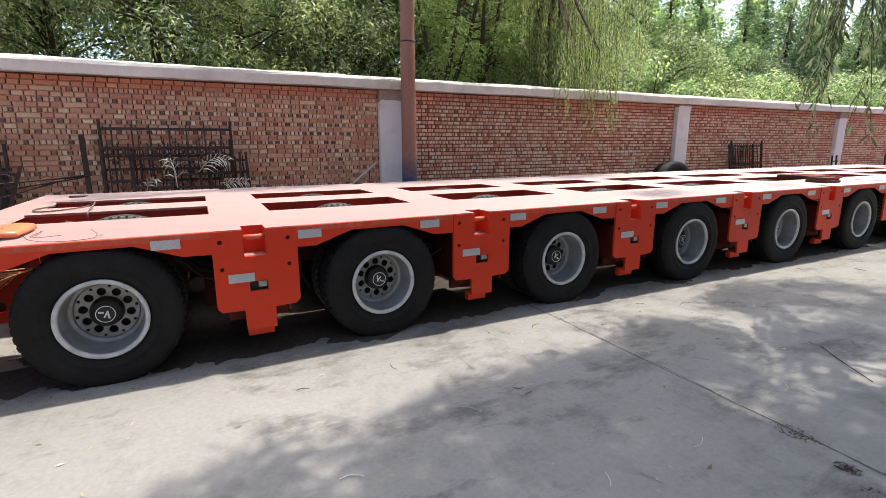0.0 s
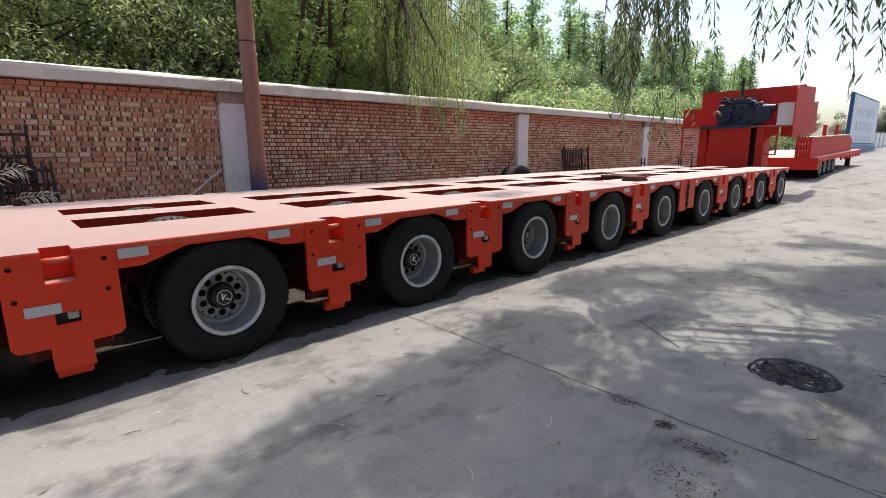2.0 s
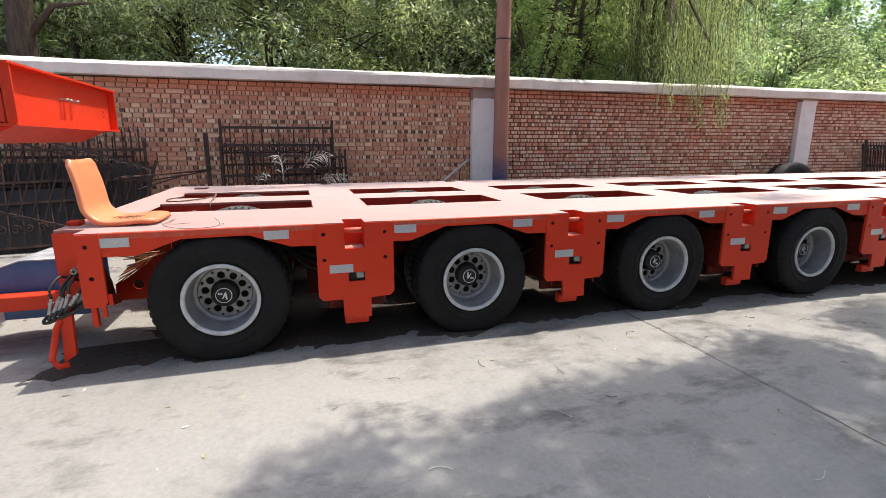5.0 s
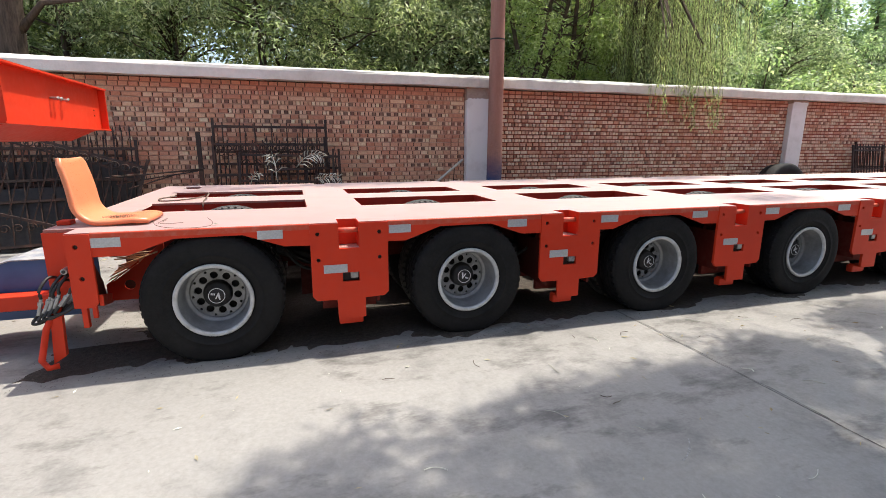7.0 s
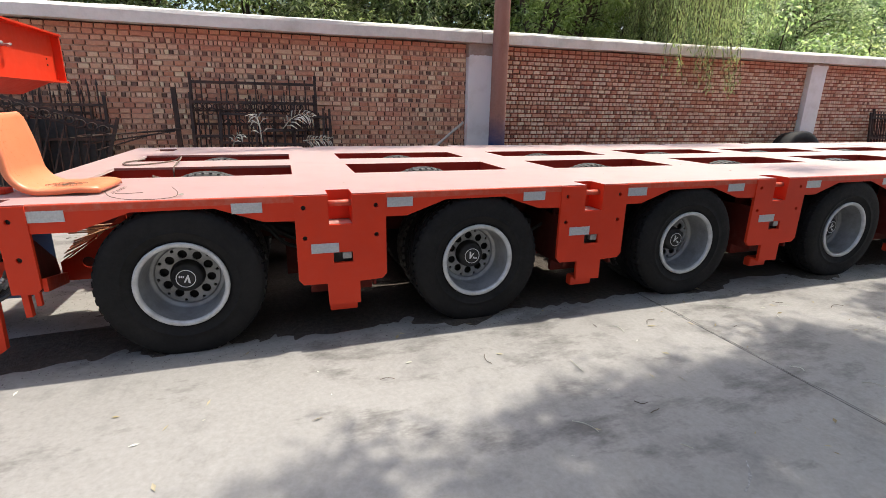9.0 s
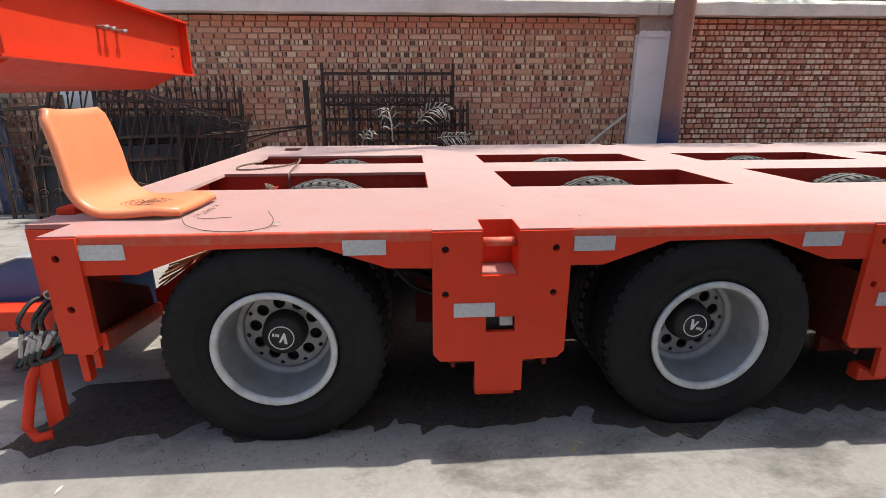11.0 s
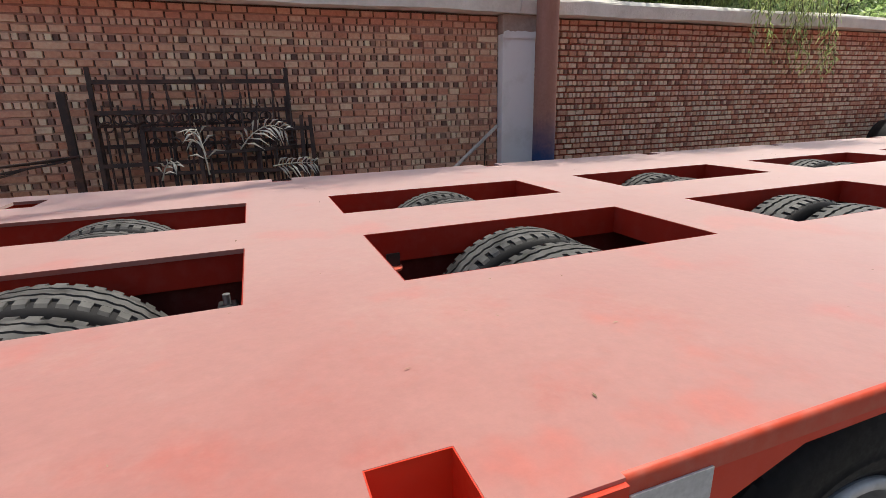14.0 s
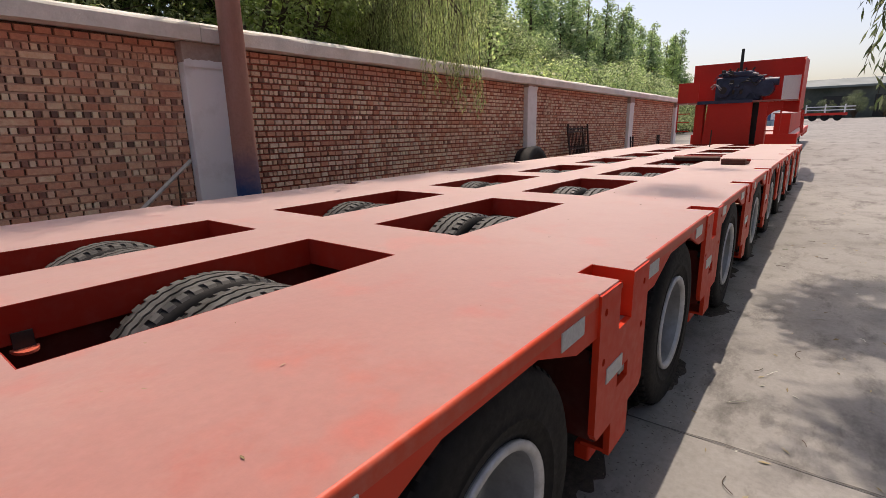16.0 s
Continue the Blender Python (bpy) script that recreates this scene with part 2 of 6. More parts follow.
RIM = m.color(cc).set(m.ramp(n2, (0.3, 0.36), (0.7, 0.52)), metal=0.35).m
m = Mat("bright_rim_lip")
n1 = m.noise(14, 5, 0.7)
LIP = m.color(m.mix(m.ramp(n1, (0.4, 0), (0.75, 1)), (0.58, 0.585, 0.59), (0.36, 0.36, 0.35))).set(0.45, metal=0.3).m
m = Mat("black_steel")
n1 = m.noise(20, 4, 0.7)
BLACK = m.color(m.ramp(n1, (0.3, (0.012, 0.012, 0.013)), (0.8, (0.035, 0.033, 0.03)))).set(0.55).m
m = Mat("reflector_tape")
n1 = m.noise(120, 2, 0.5)
TAPE = m.color(m.ramp(n1, (0.3, (0.46, 0.47, 0.48)), (0.7, (0.57, 0.58, 0.59)))).set(0.35, metal=0.3).m
m = Mat("white_print")
WHITE = m.color(m.ramp(m.noise(50, 3), (0.3, 0.66), (0.7, 0.8))).set(0.6).m
m = Mat("orange_plastic")
n1, n2 = m.noise(3, 4, 0.6), m.noise(90, 3, 0.6)
cc = m.ramp(n1, (0.3, (0.70, 0.215, 0.095)), (0.7, (0.73, 0.255, 0.125)))
ORANGE = m.color(cc).set(m.ramp(n2, (0.3, 0.26), (0.7, 0.38)), spec=0.5).bump(n2, 0.04, 0.002).m
m = Mat("rusty_iron")
n1, n2 = m.noise(7, 5, 0.7), m.noise(60, 4, 0.7)
cc = m.mix(m.ramp(n1, (0.45, 0), (0.7, 1)), (0.045, 0.033, 0.029), (0.115, 0.060, 0.042))
IRON = m.color(cc).set(0.8, spec=0.3).bump(n2, 0.3, 0.003).m
m = Mat("rust_red")
RUST = m.color(m.ramp(m.noise(12, 5, 0.7), (0.3, (0.075, 0.035, 0.028)), (0.7, (0.16, 0.075, 0.055)))).set(0.8, spec=0.3).m
m = Mat("bark")
n1, n2 = m.noise(6, 6, 0.7, stretch=(4, 4, 0.7)), m.noise(40, 4, 0.7)
BARK = m.color(m.ramp(n1, (0.3, (0.045, 0.033, 0.025)), (0.7, (0.14, 0.105, 0.08)))).set(0.95, spec=0.1).bump(n1, 0.9, 0.03).m
m = Mat("copper_rod")
COPPER = m.color(m.ramp(m.noise(30, 3), (0.3, (0.66, 0.36, 0.20)), (0.7, (0.80, 0.52, 0.34)))).set(0.4, metal=0.1).m
m = Mat("zinc_fitting")
ZINC = m.color(m.ramp(m.noise(40, 3), (0.3, (0.26, 0.26, 0.26)), (0.7, (0.48, 0.48, 0.48)))).set(0.4, metal=0.7).m
m = Mat("blue_enamel")
BLUE = m.color(m.ramp(m.noise(6, 5), (0.3, (0.028, 0.075, 0.20)), (0.7, (0.05, 0.115, 0.27)))).set(0.5).m
m = Mat("navy_machine")
NAVY = m.color(m.ramp(m.noise(9, 5), (0.3, (0.010, 0.018, 0.05)), (0.7, (0.03, 0.045, 0.10)))).set(0.45).m
m = Mat("hemp_rope")
ROPE = m.color(m.ramp(m.noise(60, 3), (0.3, (0.10, 0.075, 0.06)), (0.7, (0.22, 0.17, 0.13)))).set(0.9, spec=0.2).m
m = Mat("weathered_wood")
n1 = m.noise(6, 6, 0.7, stretch=(3, 3, 0.5))
WOOD = m.color(m.ramp(n1, (0.3, (0.38, 0.34, 0.29)), (0.7, (0.62, 0.57, 0.50)))).set(0.85, spec=0.2).bump(n1, 0.3, 0.004).m
m = Mat("dry_leaf")
DRY = m.color(m.ramp(m.random(), (0.0, (0.16, 0.12, 0.06)), (0.5, (0.32, 0.26, 0.14)), (1.0, (0.40, 0.36, 0.25)))).set(0.8, spec=0.2).m
m = Mat("pale_dry_frond")
FROND = m.color(m.ramp(m.random(), (0.0, (0.34, 0.33, 0.26)), (1.0, (0.66, 0.66, 0.58)))).set(0.8, spec=0.2).m
m = Mat("crack_dirt")
DIRT = m.color(m.ramp(m.noise(30, 4), (0.3, (0.035, 0.032, 0.03)), (0.7, (0.11, 0.098, 0.085)))).set(0.95, spec=0.1).m


def mat_leaf(name, *stops, through_light=0.5):
    m = Mat(name)
    col = m.ramp(m.random(), *stops)
    whole = m.t.nodes.new("ShaderNodeObjectInfo").outputs["Random"]
    col = m.mix(1.0, col, m.ramp(whole, (0.0, (0.62, 0.66, 0.66)), (0.5, (0.95, 0.95, 0.9)), (1.0, (1.25, 1.2, 1.0))), "MULTIPLY")
    m.color(col).set(0.42, spec=0.45)
    tr = m.node("ShaderNodeBsdfTranslucent")
    bright = m.mix(0.6, col, m.mix(1.0, col, (1.35, 1.55, 0.8), "MULTIPLY"))
    m.link(bright, tr.inputs["Color"])
    mx = m.node("ShaderNodeMixShader", Fac=through_light)
    m.link(m.b.outputs[0], mx.inputs[1])
    m.link(tr.outputs[0], mx.inputs[2])
    m.link(mx.outputs[0], m.out.inputs["Surface"])
    return m.m


LEAF_DARK = mat_leaf("leaf_dark_green", (0.0, (0.082, 0.117, 0.053)), (0.5, (0.269, 0.328, 0.175)), (1.0, (0.702, 0.720, 0.538)))
LEAF_MID = mat_leaf("leaf_green", (0.0, (0.094, 0.152, 0.070)), (0.45, (0.292, 0.398, 0.199)), (1.0, (0.667, 0.720, 0.526)))
LEAF_FAR = mat_leaf("leaf_far_woods", (0.0, (0.05, 0.07, 0.045)), (0.5, (0.10, 0.125, 0.085)), (1.0, (0.20, 0.23, 0.16)))
LEAF_WILLOW = mat_leaf("leaf_willow", (0.0, (0.19, 0.245, 0.135)), (0.5, (0.34, 0.40, 0.23)), (1.0, (0.58, 0.62, 0.43)))
LEAF_LIME = mat_leaf("leaf_lime_green", (0.0, (0.26, 0.33, 0.10)), (0.5, (0.44, 0.53, 0.19)), (1.0, (0.64, 0.70, 0.36)))
LEAF_POPLAR = mat_leaf("leaf_poplar", (0.0, (0.117, 0.181, 0.099)), (0.5, (0.304, 0.409, 0.234)), (1.0, (0.643, 0.720, 0.503)))
m = Mat("grey_crumbs")
CRUMB = m.color(m.ramp(m.random(), (0.0, (0.05, 0.04, 0.03)), (0.6, (0.20, 0.17, 0.13)), (1.0, (0.42, 0.38, 0.31)))).set(0.9, spec=0.2).m


# ---- mesh helpers ----
def part(name, bm, material, parent=None, label="", smooth=False):
    """Links a bmesh as one mesh object, under a thing or a part."""
    me = bpy.data.meshes.new(name)
    bmesh.ops.recalc_face_normals(bm, faces=bm.faces[:])
    bm.to_mesh(me)
    bm.free()
    me.materials.append(material)
    if smooth:
        me.shade_smooth()
    ob = new(name, me)
    ob.parent = parent
    return tagged(ob, label)


def again(ob, parent, m=None, name=None):
    """Another object on the mesh of ob."""
    o = new(name or ob.name.split(".")[0], ob.data)
    o.parent = parent
    if m is not None:
        o.matrix_basis = m
    return tagged(o, ob.get("label", ""))


def empty(name, at=(0, 0, 0), label="", category="", group="", kind=""):
    ob = new(name)
    ob.location = at
    return tagged(ob, label, category, group, kind)


def box(bm, x0, x1, y0, y1, z0, z1, bev=0.0):
    r = bmesh.ops.create_cube(bm, size=1.0)
    bmesh.ops.transform(bm, matrix=Matrix.Translation(((x0 + x1) / 2, (y0 + y1) / 2, (z0 + z1) / 2)) @ Matrix.Diagonal((x1 - x0, y1 - y0, z1 - z0, 1)), verts=r["verts"])
    if bev:
        edges = {e for v in r["verts"] for e in v.link_edges}
        bmesh.ops.bevel(bm, geom=list(edges), offset=bev, segments=2, affect="EDGES", profile=0.5)
    return bm


def B(*args, **kw):
    return box(bmesh.new(), *args, **kw)


def plate(bm, outer, y0, y1, holes=(), swap="xz"):
    """A flat plate cut from a polygon (with holes) in the xz plane (or xy, yz), from depth y0 to y1."""
    def at(a, b, d):
        return {"xz": (a, d, b), "xy": (a, b, d), "yz": (d, a, b)}[swap]

    edges = []
    for ring in (outer, *holes):
        vs = [bm.verts.new(at(a, b, y0)) for a, b in ring]
        edges += [bm.edges.new((vs[n - 1], vs[n])) for n in range(len(vs))]
    faces = [f for f in bmesh.ops.triangle_fill(bm, use_beauty=True, edges=edges)["geom"] if isinstance(f, bmesh.types.BMFace)]
    if holes:
        bad = []
        for f in faces:
            mid = f.calc_center_median()
            p = {"xz": (mid.x, mid.z), "xy": (mid.x, mid.y), "yz": (mid.y, mid.z)}[swap]
            if any(inside(p, h) for h in holes):
                bad.append(f)
        if bad:
            bmesh.ops.delete(bm, geom=bad, context="FACES_ONLY")
            faces = [f for f in faces if f.is_valid]
    out = bmesh.ops.extrude_face_region(bm, geom=faces)["geom"]
    move = {"xz": (0, y1 - y0, 0), "xy": (0, 0, y1 - y0), "yz": (y1 - y0, 0, 0)}[swap]
    bmesh.ops.translate(bm, vec=move, verts=[v for v in out if isinstance(v, bmesh.types.BMVert)])
    return bm


def inside(p, ring):
    hit = False
    for n in range(len(ring)):
        (ax, ay), (bx, by) = ring[n - 1], ring[n]
        if (ay > p[1]) != (by > p[1]) and p[0] < (bx - ax) * (p[1] - ay) / (by - ay) + ax:
            hit = not hit
    return hit


def ring(cx, cz, r, n=12):
    return [(cx + r * math.cos(2 * math.pi * k / n), cz + r * math.sin(2 * math.pi * k / n)) for k in range(n)]


def grid_plate(bm, xs, ys, z0, z1, hole):
    """A horizontal plate on a grid of lines; hole(x, y) says where it is open."""
    nx, ny = len(xs) - 1, len(ys) - 1
    full = [[not hole((xs[i] + xs[i + 1]) / 2, (ys[j] + ys[j + 1]) / 2) for j in range(ny)] for i in range(nx)]
    top, low = {}, {}

    def vert(store, i, j, z):
        if (i, j) not in store:
            store[i, j] = bm.verts.new((xs[i], ys[j], z))
        return store[i, j]

    for i in range(nx):
        for j in range(ny):
            if not full[i][j]:
                continue
            q = ((i, j), (i + 1, j), (i + 1, j + 1), (i, j + 1))
            bm.faces.new([vert(top, *p, z1) for p in q])
            bm.faces.new([vert(low, *p, z0) for p in reversed(q)])
            for k, (di, dj) in enumerate(((0, -1), (1, 0), (0, 1), (-1, 0))):
                a, b = i + di, j + dj
                if not (0 <= a < nx and 0 <= b < ny and full[a][b]):
                    p, r = q[k], q[(k + 1) % 4]
                    bm.faces.new((vert(top, *r, z1), vert(top, *p, z1), vert(low, *p, z0), vert(low, *r, z0)))
    return bm


def rod(bm, a, b, r0, r1=None, n=8, caps=True):
    a, b = Vector(a), Vector(b)
    r1 = r0 if r1 is None else r1
    turn = (b - a).to_track_quat("Z", "Y").to_matrix().to_4x4()
    res = bmesh.ops.create_cone(bm, cap_ends=caps, segments=n, radius1=r0, radius2=r1, depth=(b - a).length)
    bmesh.ops.transform(bm, matrix=Matrix.Translation((a + b) / 2) @ turn, verts=res["verts"])
    return bm


def tube(bm, points, r, n=6, closed=False):
    """A round tube through points; r is a number or one per point."""
    pts = [Vector(p) for p in points]
    rings = []
    for k, p in enumerate(pts):
        if closed:
            d = pts[(k + 1) % len(pts)] - pts[k - 1]
        else:
            d = pts[min(k + 1, len(pts) - 1)] - pts[max(k - 1, 0)]
        turn = d.to_track_quat("Z", "Y").to_matrix()
        rad = r[k] if isinstance(r, (list, tuple)) else r
        rings.append([bm.verts.new(p + turn @ Vector((rad * math.cos(2 * math.pi * j / n), rad * math.sin(2 * math.pi * j / n), 0))) for j in range(n)])
    pairs = list(zip(rings, rings[1:])) + ([(rings[-1], rings[0])] if closed else [])
    for ra, rb in pairs:
        for j in range(n):
            bm.faces.new((ra[j], ra[(j + 1) % n], rb[(j + 1) % n], rb[j]))
    if not closed:
        bm.faces.new(rings[0])
        bm.faces.new(list(reversed(rings[-1])))
    return bm


def lathe(bm, profile, n=48, closed=False):
    """Turns a profile of (radius, y) round the y axis."""
    rings = [[bm.verts.new((r * math.cos(2 * math.pi * j / n), y, r * math.sin(2 * math.pi * j / n))) for j in range(n)] for r, y in profile]
    pairs = list(zip(rings, rings[1:])) + ([(rings[-1], rings[0])] if closed else [])
    for ra, rb in pairs:
        for j in range(n):
            bm.faces.new((ra[j], ra[(j + 1) % n], rb[(j + 1) % n], rb[j]))
    return bm


def pydata(name, verts, faces, material, parent=None, smooth=False):
    me = bpy.data.meshes.new(name)
    me.from_pydata(verts, [], faces)
    me.materials.append(material)
    if smooth:
        me.shade_smooth()
    ob = new(name, me)
    ob.parent = parent
    return ob


def smooth_line(points, steps=6):
    """A Catmull-Rom line through points."""
    p = [Vector(q) for q in points]
    p = [2 * p[0] - p[1]] + p + [2 * p[-1] - p[-2]]
    out = []
    for a, b, c, d in zip(p, p[1:], p[2:], p[3:]):
        for k in range(steps):
            t = k / steps
            out.append(0.5 * (2 * b + (c - a) * t + (2 * a - 5 * b + 4 * c - d) * t * t + (3 * b - a - 3 * c + d) * t ** 3))
    return out + [p[-2]]


# ---- ground ----
GROUND_Z = 0.023


def rise(x):
    """The yard climbs gently past the trailer."""
    f = min(1.0, max(0.0, (x - 13.5) / 8.5))
    return GROUND_Z + 0.43 * f * f * (3 - 2 * f) + 0.02 * max(0.0, min(x, 110) - 22)


GROUND_X, GROUND_Y = (-60.0, 400.0), (-220.0, 220.0)
PIT_X, PIT_Y = 3.11, -2.375
JOINT_X = [2.18 + 6.0 * k for k in range(-2, 2)]
bm = bmesh.new()
xs = [GROUND_X[0], -16.0]
for j in JOINT_X:
    xs += [j - 0.002, j + 0.002]
xs += [60.0, 120.0, GROUND_X[1]]
ys = [GROUND_Y[0], -30.0, -4.205, -4.195, 4.3, 30.0, GROUND_Y[1]]
grid_plate(bm, sorted(xs + [PIT_X - 0.3, PIT_X + 0.3, 13.5, 16.5, 18, 19.5, 22]), sorted(ys + [PIT_Y - 0.3, PIT_Y + 0.3]), -0.06, 0.0, lambda x, y: -30 < y < 4.3 and (any(abs(x - j) < 0.0015 for j in JOINT_X) or abs(y + 4.2) < 0.004 or (PIT_X - 0.3 < x < PIT_X + 0.3 and PIT_Y - 0.3 < y < PIT_Y + 0.3)))
for v in bm.verts:
    v.co.z += rise(v.co.x)
ground = tagged(part("ground", bm, CONCRETE), "pale grey worn concrete yard with cracks and joints", "ground", kind="structure")
bm = B(-16, 13.4, -4.26, -4.14, -0.09, GROUND_Z - 0.010)
for j in JOINT_X:
    box(bm, j - 0.05, j + 0.05, -31, 4.3, -0.09, GROUND_Z - 0.006)
tagged(part("joint_filler", bm, EARTH, ground), "dark dirt in the slab joints")
# soil behind the wall
tagged(part("soil_bank", B(-40, 120, 4.62, 60, 0.0, 0.12), EARTH), "brown leaf-littered soil behind the brick wall", "soil", kind="structure")

# unseen plain wall, added to close the yard behind and block sky light
m = Mat("workshop_plaster")
n1 = m.noise(1.2, 5, 0.6)
PLASTER = m.color(m.ramp(n1, (0.3, (0.24, 0.24, 0.23)), (0.7, (0.32, 0.31, 0.30)))).set(0.9, spec=0.2).m
tagged(part("wall_south", B(-22, 30, -8.2, -7.9, -0.05, 6.5), PLASTER), "plain grey unseen wall added to block sky light", "wall", kind="structure")

# wandering crack along the joint, and a fine one beside it
rnd = random.Random(4)


def crack(points, w):
    bm = bmesh.new()
    pts = []
    for (x0, y0), (x1, y1) in zip(points, points[1:]):
        for k in range(12):
            f = k / 12
            pts.append((x0 + (x1 - x0) * f + rnd.uniform(-0.008, 0.008), y0 + (y1 - y0) * f))
    last = None
    for x, y in pts:
        ww = w * rnd.uniform(0.3, 1.3)
        pair = bm.verts.new((x - ww, y, GROUND_Z + 0.004)), bm.verts.new((x + ww, y, GROUND_Z + 0.004))
        if last:
            bm.faces.new((last[0], last[1], pair[1], pair[0]))
        last = pair
    return bm


part("crack", crack([(2.18, 0.4), (2.19, -0.9), (2.17, -2.0), (2.18, -4.1)], 0.0025), DIRT, ground, "dark dirty crack")

# patched round pit cover in the yard
pit = empty("manhole_cover", (PIT_X, PIT_Y, GROUND_Z), "broken round pit cover sunk in the concrete, filled with dark rubble", "manhole cover")
rnd = random.Random(14)
m = Mat("broken_concrete")
n1, n2 = m.noise(16, 5, 0.75), m.noise(70, 4, 0.7)
cc = m.mix(m.ramp(n2, (0.35, 0), (0.65, 0.6)), m.ramp(n1, (0.40, (0.025, 0.023, 0.021)), (0.52, (0.07, 0.066, 0.06)), (0.66, (0.19, 0.18, 0.16))), (0.09, 0.083, 0.075))
RUBBLE = m.color(cc).set(0.95, spec=0.15).bump(n1, 0.8, 0.02).m


def wobble(a):
    return 1 + 0.035 * math.sin(3 * a + 1) + 0.02 * math.sin(7 * a)


edge = [(PIT_X + 0.216 * wobble(a) * math.cos(a), PIT_Y + 0.212 * wobble(a) * math.sin(a)) for a in [2 * math.pi * q / 40 for q in range(40)]]
sq = [(PIT_X - 0.3, PIT_Y - 0.3), (PIT_X + 0.3, PIT_Y - 0.3), (PIT_X + 0.3, PIT_Y + 0.3), (PIT_X - 0.3, PIT_Y + 0.3)]
part("pit_collar", plate(bmesh.new(), sq, GROUND_Z - 0.05, GROUND_Z, [edge], swap="xy"), CONCRETE, ground)
bm = bmesh.new()
rings = []
for k in range(12):
    n, r0 = 44, 1.03 * (1 - k / 12)
    deep = -0.042 + 0.026 * min(1.0, k / 3)
    rings.append([bm.verts.new((0.238 * r0 * wobble(a) * math.cos(a), 0.226 * r0 * wobble(a) * math.sin(a), deep + 0.030 * noise.noise((9 * r0 * math.cos(a), 9 * r0 * math.sin(a), 2)) + rnd.uniform(0.0, 0.010) * (k > 0))) for a in [2 * math.pi * q / n for q in range(n)]])
for a, b in zip(rings, rings[1:]):
    for q in range(44):
        bm.faces.new((a[q], a[(q + 1) % 44], b[(q + 1) % 44], b[q]))
bm.faces.new(rings[-1])
part("rubble", bm, RUBBLE, pit, "dark broken concrete and dirt")
bm = bmesh.new()
for q in range(30):
    a0, a1 = 2 * math.pi * q / 30, 2 * math.pi * (q + 0.94) / 30
    r0, r1 = 0.165 + 0.012 * noise.noise((q * 1.3, 0, 6)), 0.198 + 0.006 * noise.noise((q * 2.1, 3, 6))
    top = -0.012 + 0.008 * noise.noise((q * 0.7, 9, 1)) - (0.02 if 17 < q < 26 else 0.0)
    quad = [(r0 * math.cos(a0), r0 * math.sin(a0)), (r1 * math.cos(a0), r1 * math.sin(a0)), (r1 * math.cos(a1), r1 * math.sin(a1)), (r0 * math.cos(a1), r0 * math.sin(a1))]
    plate(bm, quad, -0.06, top, swap="xy")
part("broken_ring", bm, CONCRETE, pit, "cracked grey cement ring")
for q in range(34):
    a, r1 = rnd.uniform(0, 6.28), 0.19 * rnd.random() ** 0.5
    w, l, h = rnd.uniform(0.004, 0.012), rnd.uniform(0.008, 0.028), rnd.uniform(0.004, 0.010)
    o = part("rubble_piece", B(-l, l, -w, w, 0.0, h, bev=0.003), (DIRT, RUBBLE)[q % 2], pit)
    o.matrix_basis = pose(r1 * math.cos(a), r1 * math.sin(a), -0.018, rnd.uniform(-12, 12), rnd.uniform(-12, 12), rnd.uniform(0, 360))

# worn white paint marks on the concrete
m = Mat("worn_white_paint")
WORN_WHITE = m.color(m.ramp(m.noise(60, 4, 0.7), (0.45, (0.22, 0.215, 0.205)), (0.66, (0.42, 0.42, 0.42)))).set(0.85, spec=0.2).m
for q, (x, y, l, a) in enumerate(((1.38, -1.48, 0.09, 0.7), (1.365, -1.80, 0.045, 2.0), (1.31, -1.905, 0.05, 1.1))):
    pts = [(x + l * f * math.cos(a + 0.15 * f), y + l * f * math.sin(a + 0.15 * f)) for f in (-1, -0.5, 0, 0.5, 1)]
    bm = bmesh.new()
    last = None
    for u, w in pts:
        k = rnd.uniform(0.002, 0.006)
        pair = bm.verts.new((u - k * math.sin(a), w + k * math.cos(a), GROUND_Z + 0.004)), bm.verts.new((u + k * math.sin(a), w - k * math.cos(a), GROUND_Z + 0.004))
        if last:
            bm.faces.new((last[0], last[1], pair[1], pair[0]))
        last = pair
    part("paint_mark", bm, WORN_WHITE, ground, "worn white paint mark")

# ---- brick boundary wall ----
WALL_Y, WALL_TOP, COURSE = 4.30, 2.075, 0.0605
WALL_X0, WALL_X1 = -16.0, 20.45
wall = tagged(part("wall_north", B(WALL_X0, WALL_X1, WALL_Y + 0.018, WALL_Y + 0.24, -0.05, WALL_TOP), MORTAR), "long weathered red brick boundary wall with dark header bricks", "wall", kind="structure")

# coping: cast in uneven lengths
def coping(x0, x1):
    bm = bmesh.new()
    n = max(2, int((x1 - x0) / 0.25))
    prof = [(4.15, 2.08), (4.145, 2.195), (4.158, 2.222), (4.20, 2.243), (4.40, 2.275), (4.66, 2.245), (4.68, 2.08)]
    rows_ = []
    for k in range(n + 1):
        x = x0 + (x1 - x0) * k / n
        rows_.append([bm.verts.new((x, y + 0.012 * noise.noise((x * 1.3, i * 3.1, 0)), z + 0.014 * noise.noise((x * 0.9, i * 1.7, 4)) + 0.006 * noise.noise((x * 4.0, i * 1.7, 9)))) for i, (y, z) in enumerate(prof)])
    for a, b in zip(rows_, rows_[1:]):
        for i in range(len(prof)):
            j = (i + 1) % len(prof)
            bm.faces.new((a[i], a[j], b[j], b[i]))
    bm.faces.new(rows_[0])
    bm.faces.new(list(reversed(rows_[-1])))
    return bm


cuts = [WALL_X0, -9.9, -3.7, 2.6, 9.05, 15.2, WALL_X1 + 0.1]
for a, b in zip(cuts, cuts[1:]):
    part("coping_slab", coping(a, b - 0.006), COPING, wall, "pale stained concrete coping")

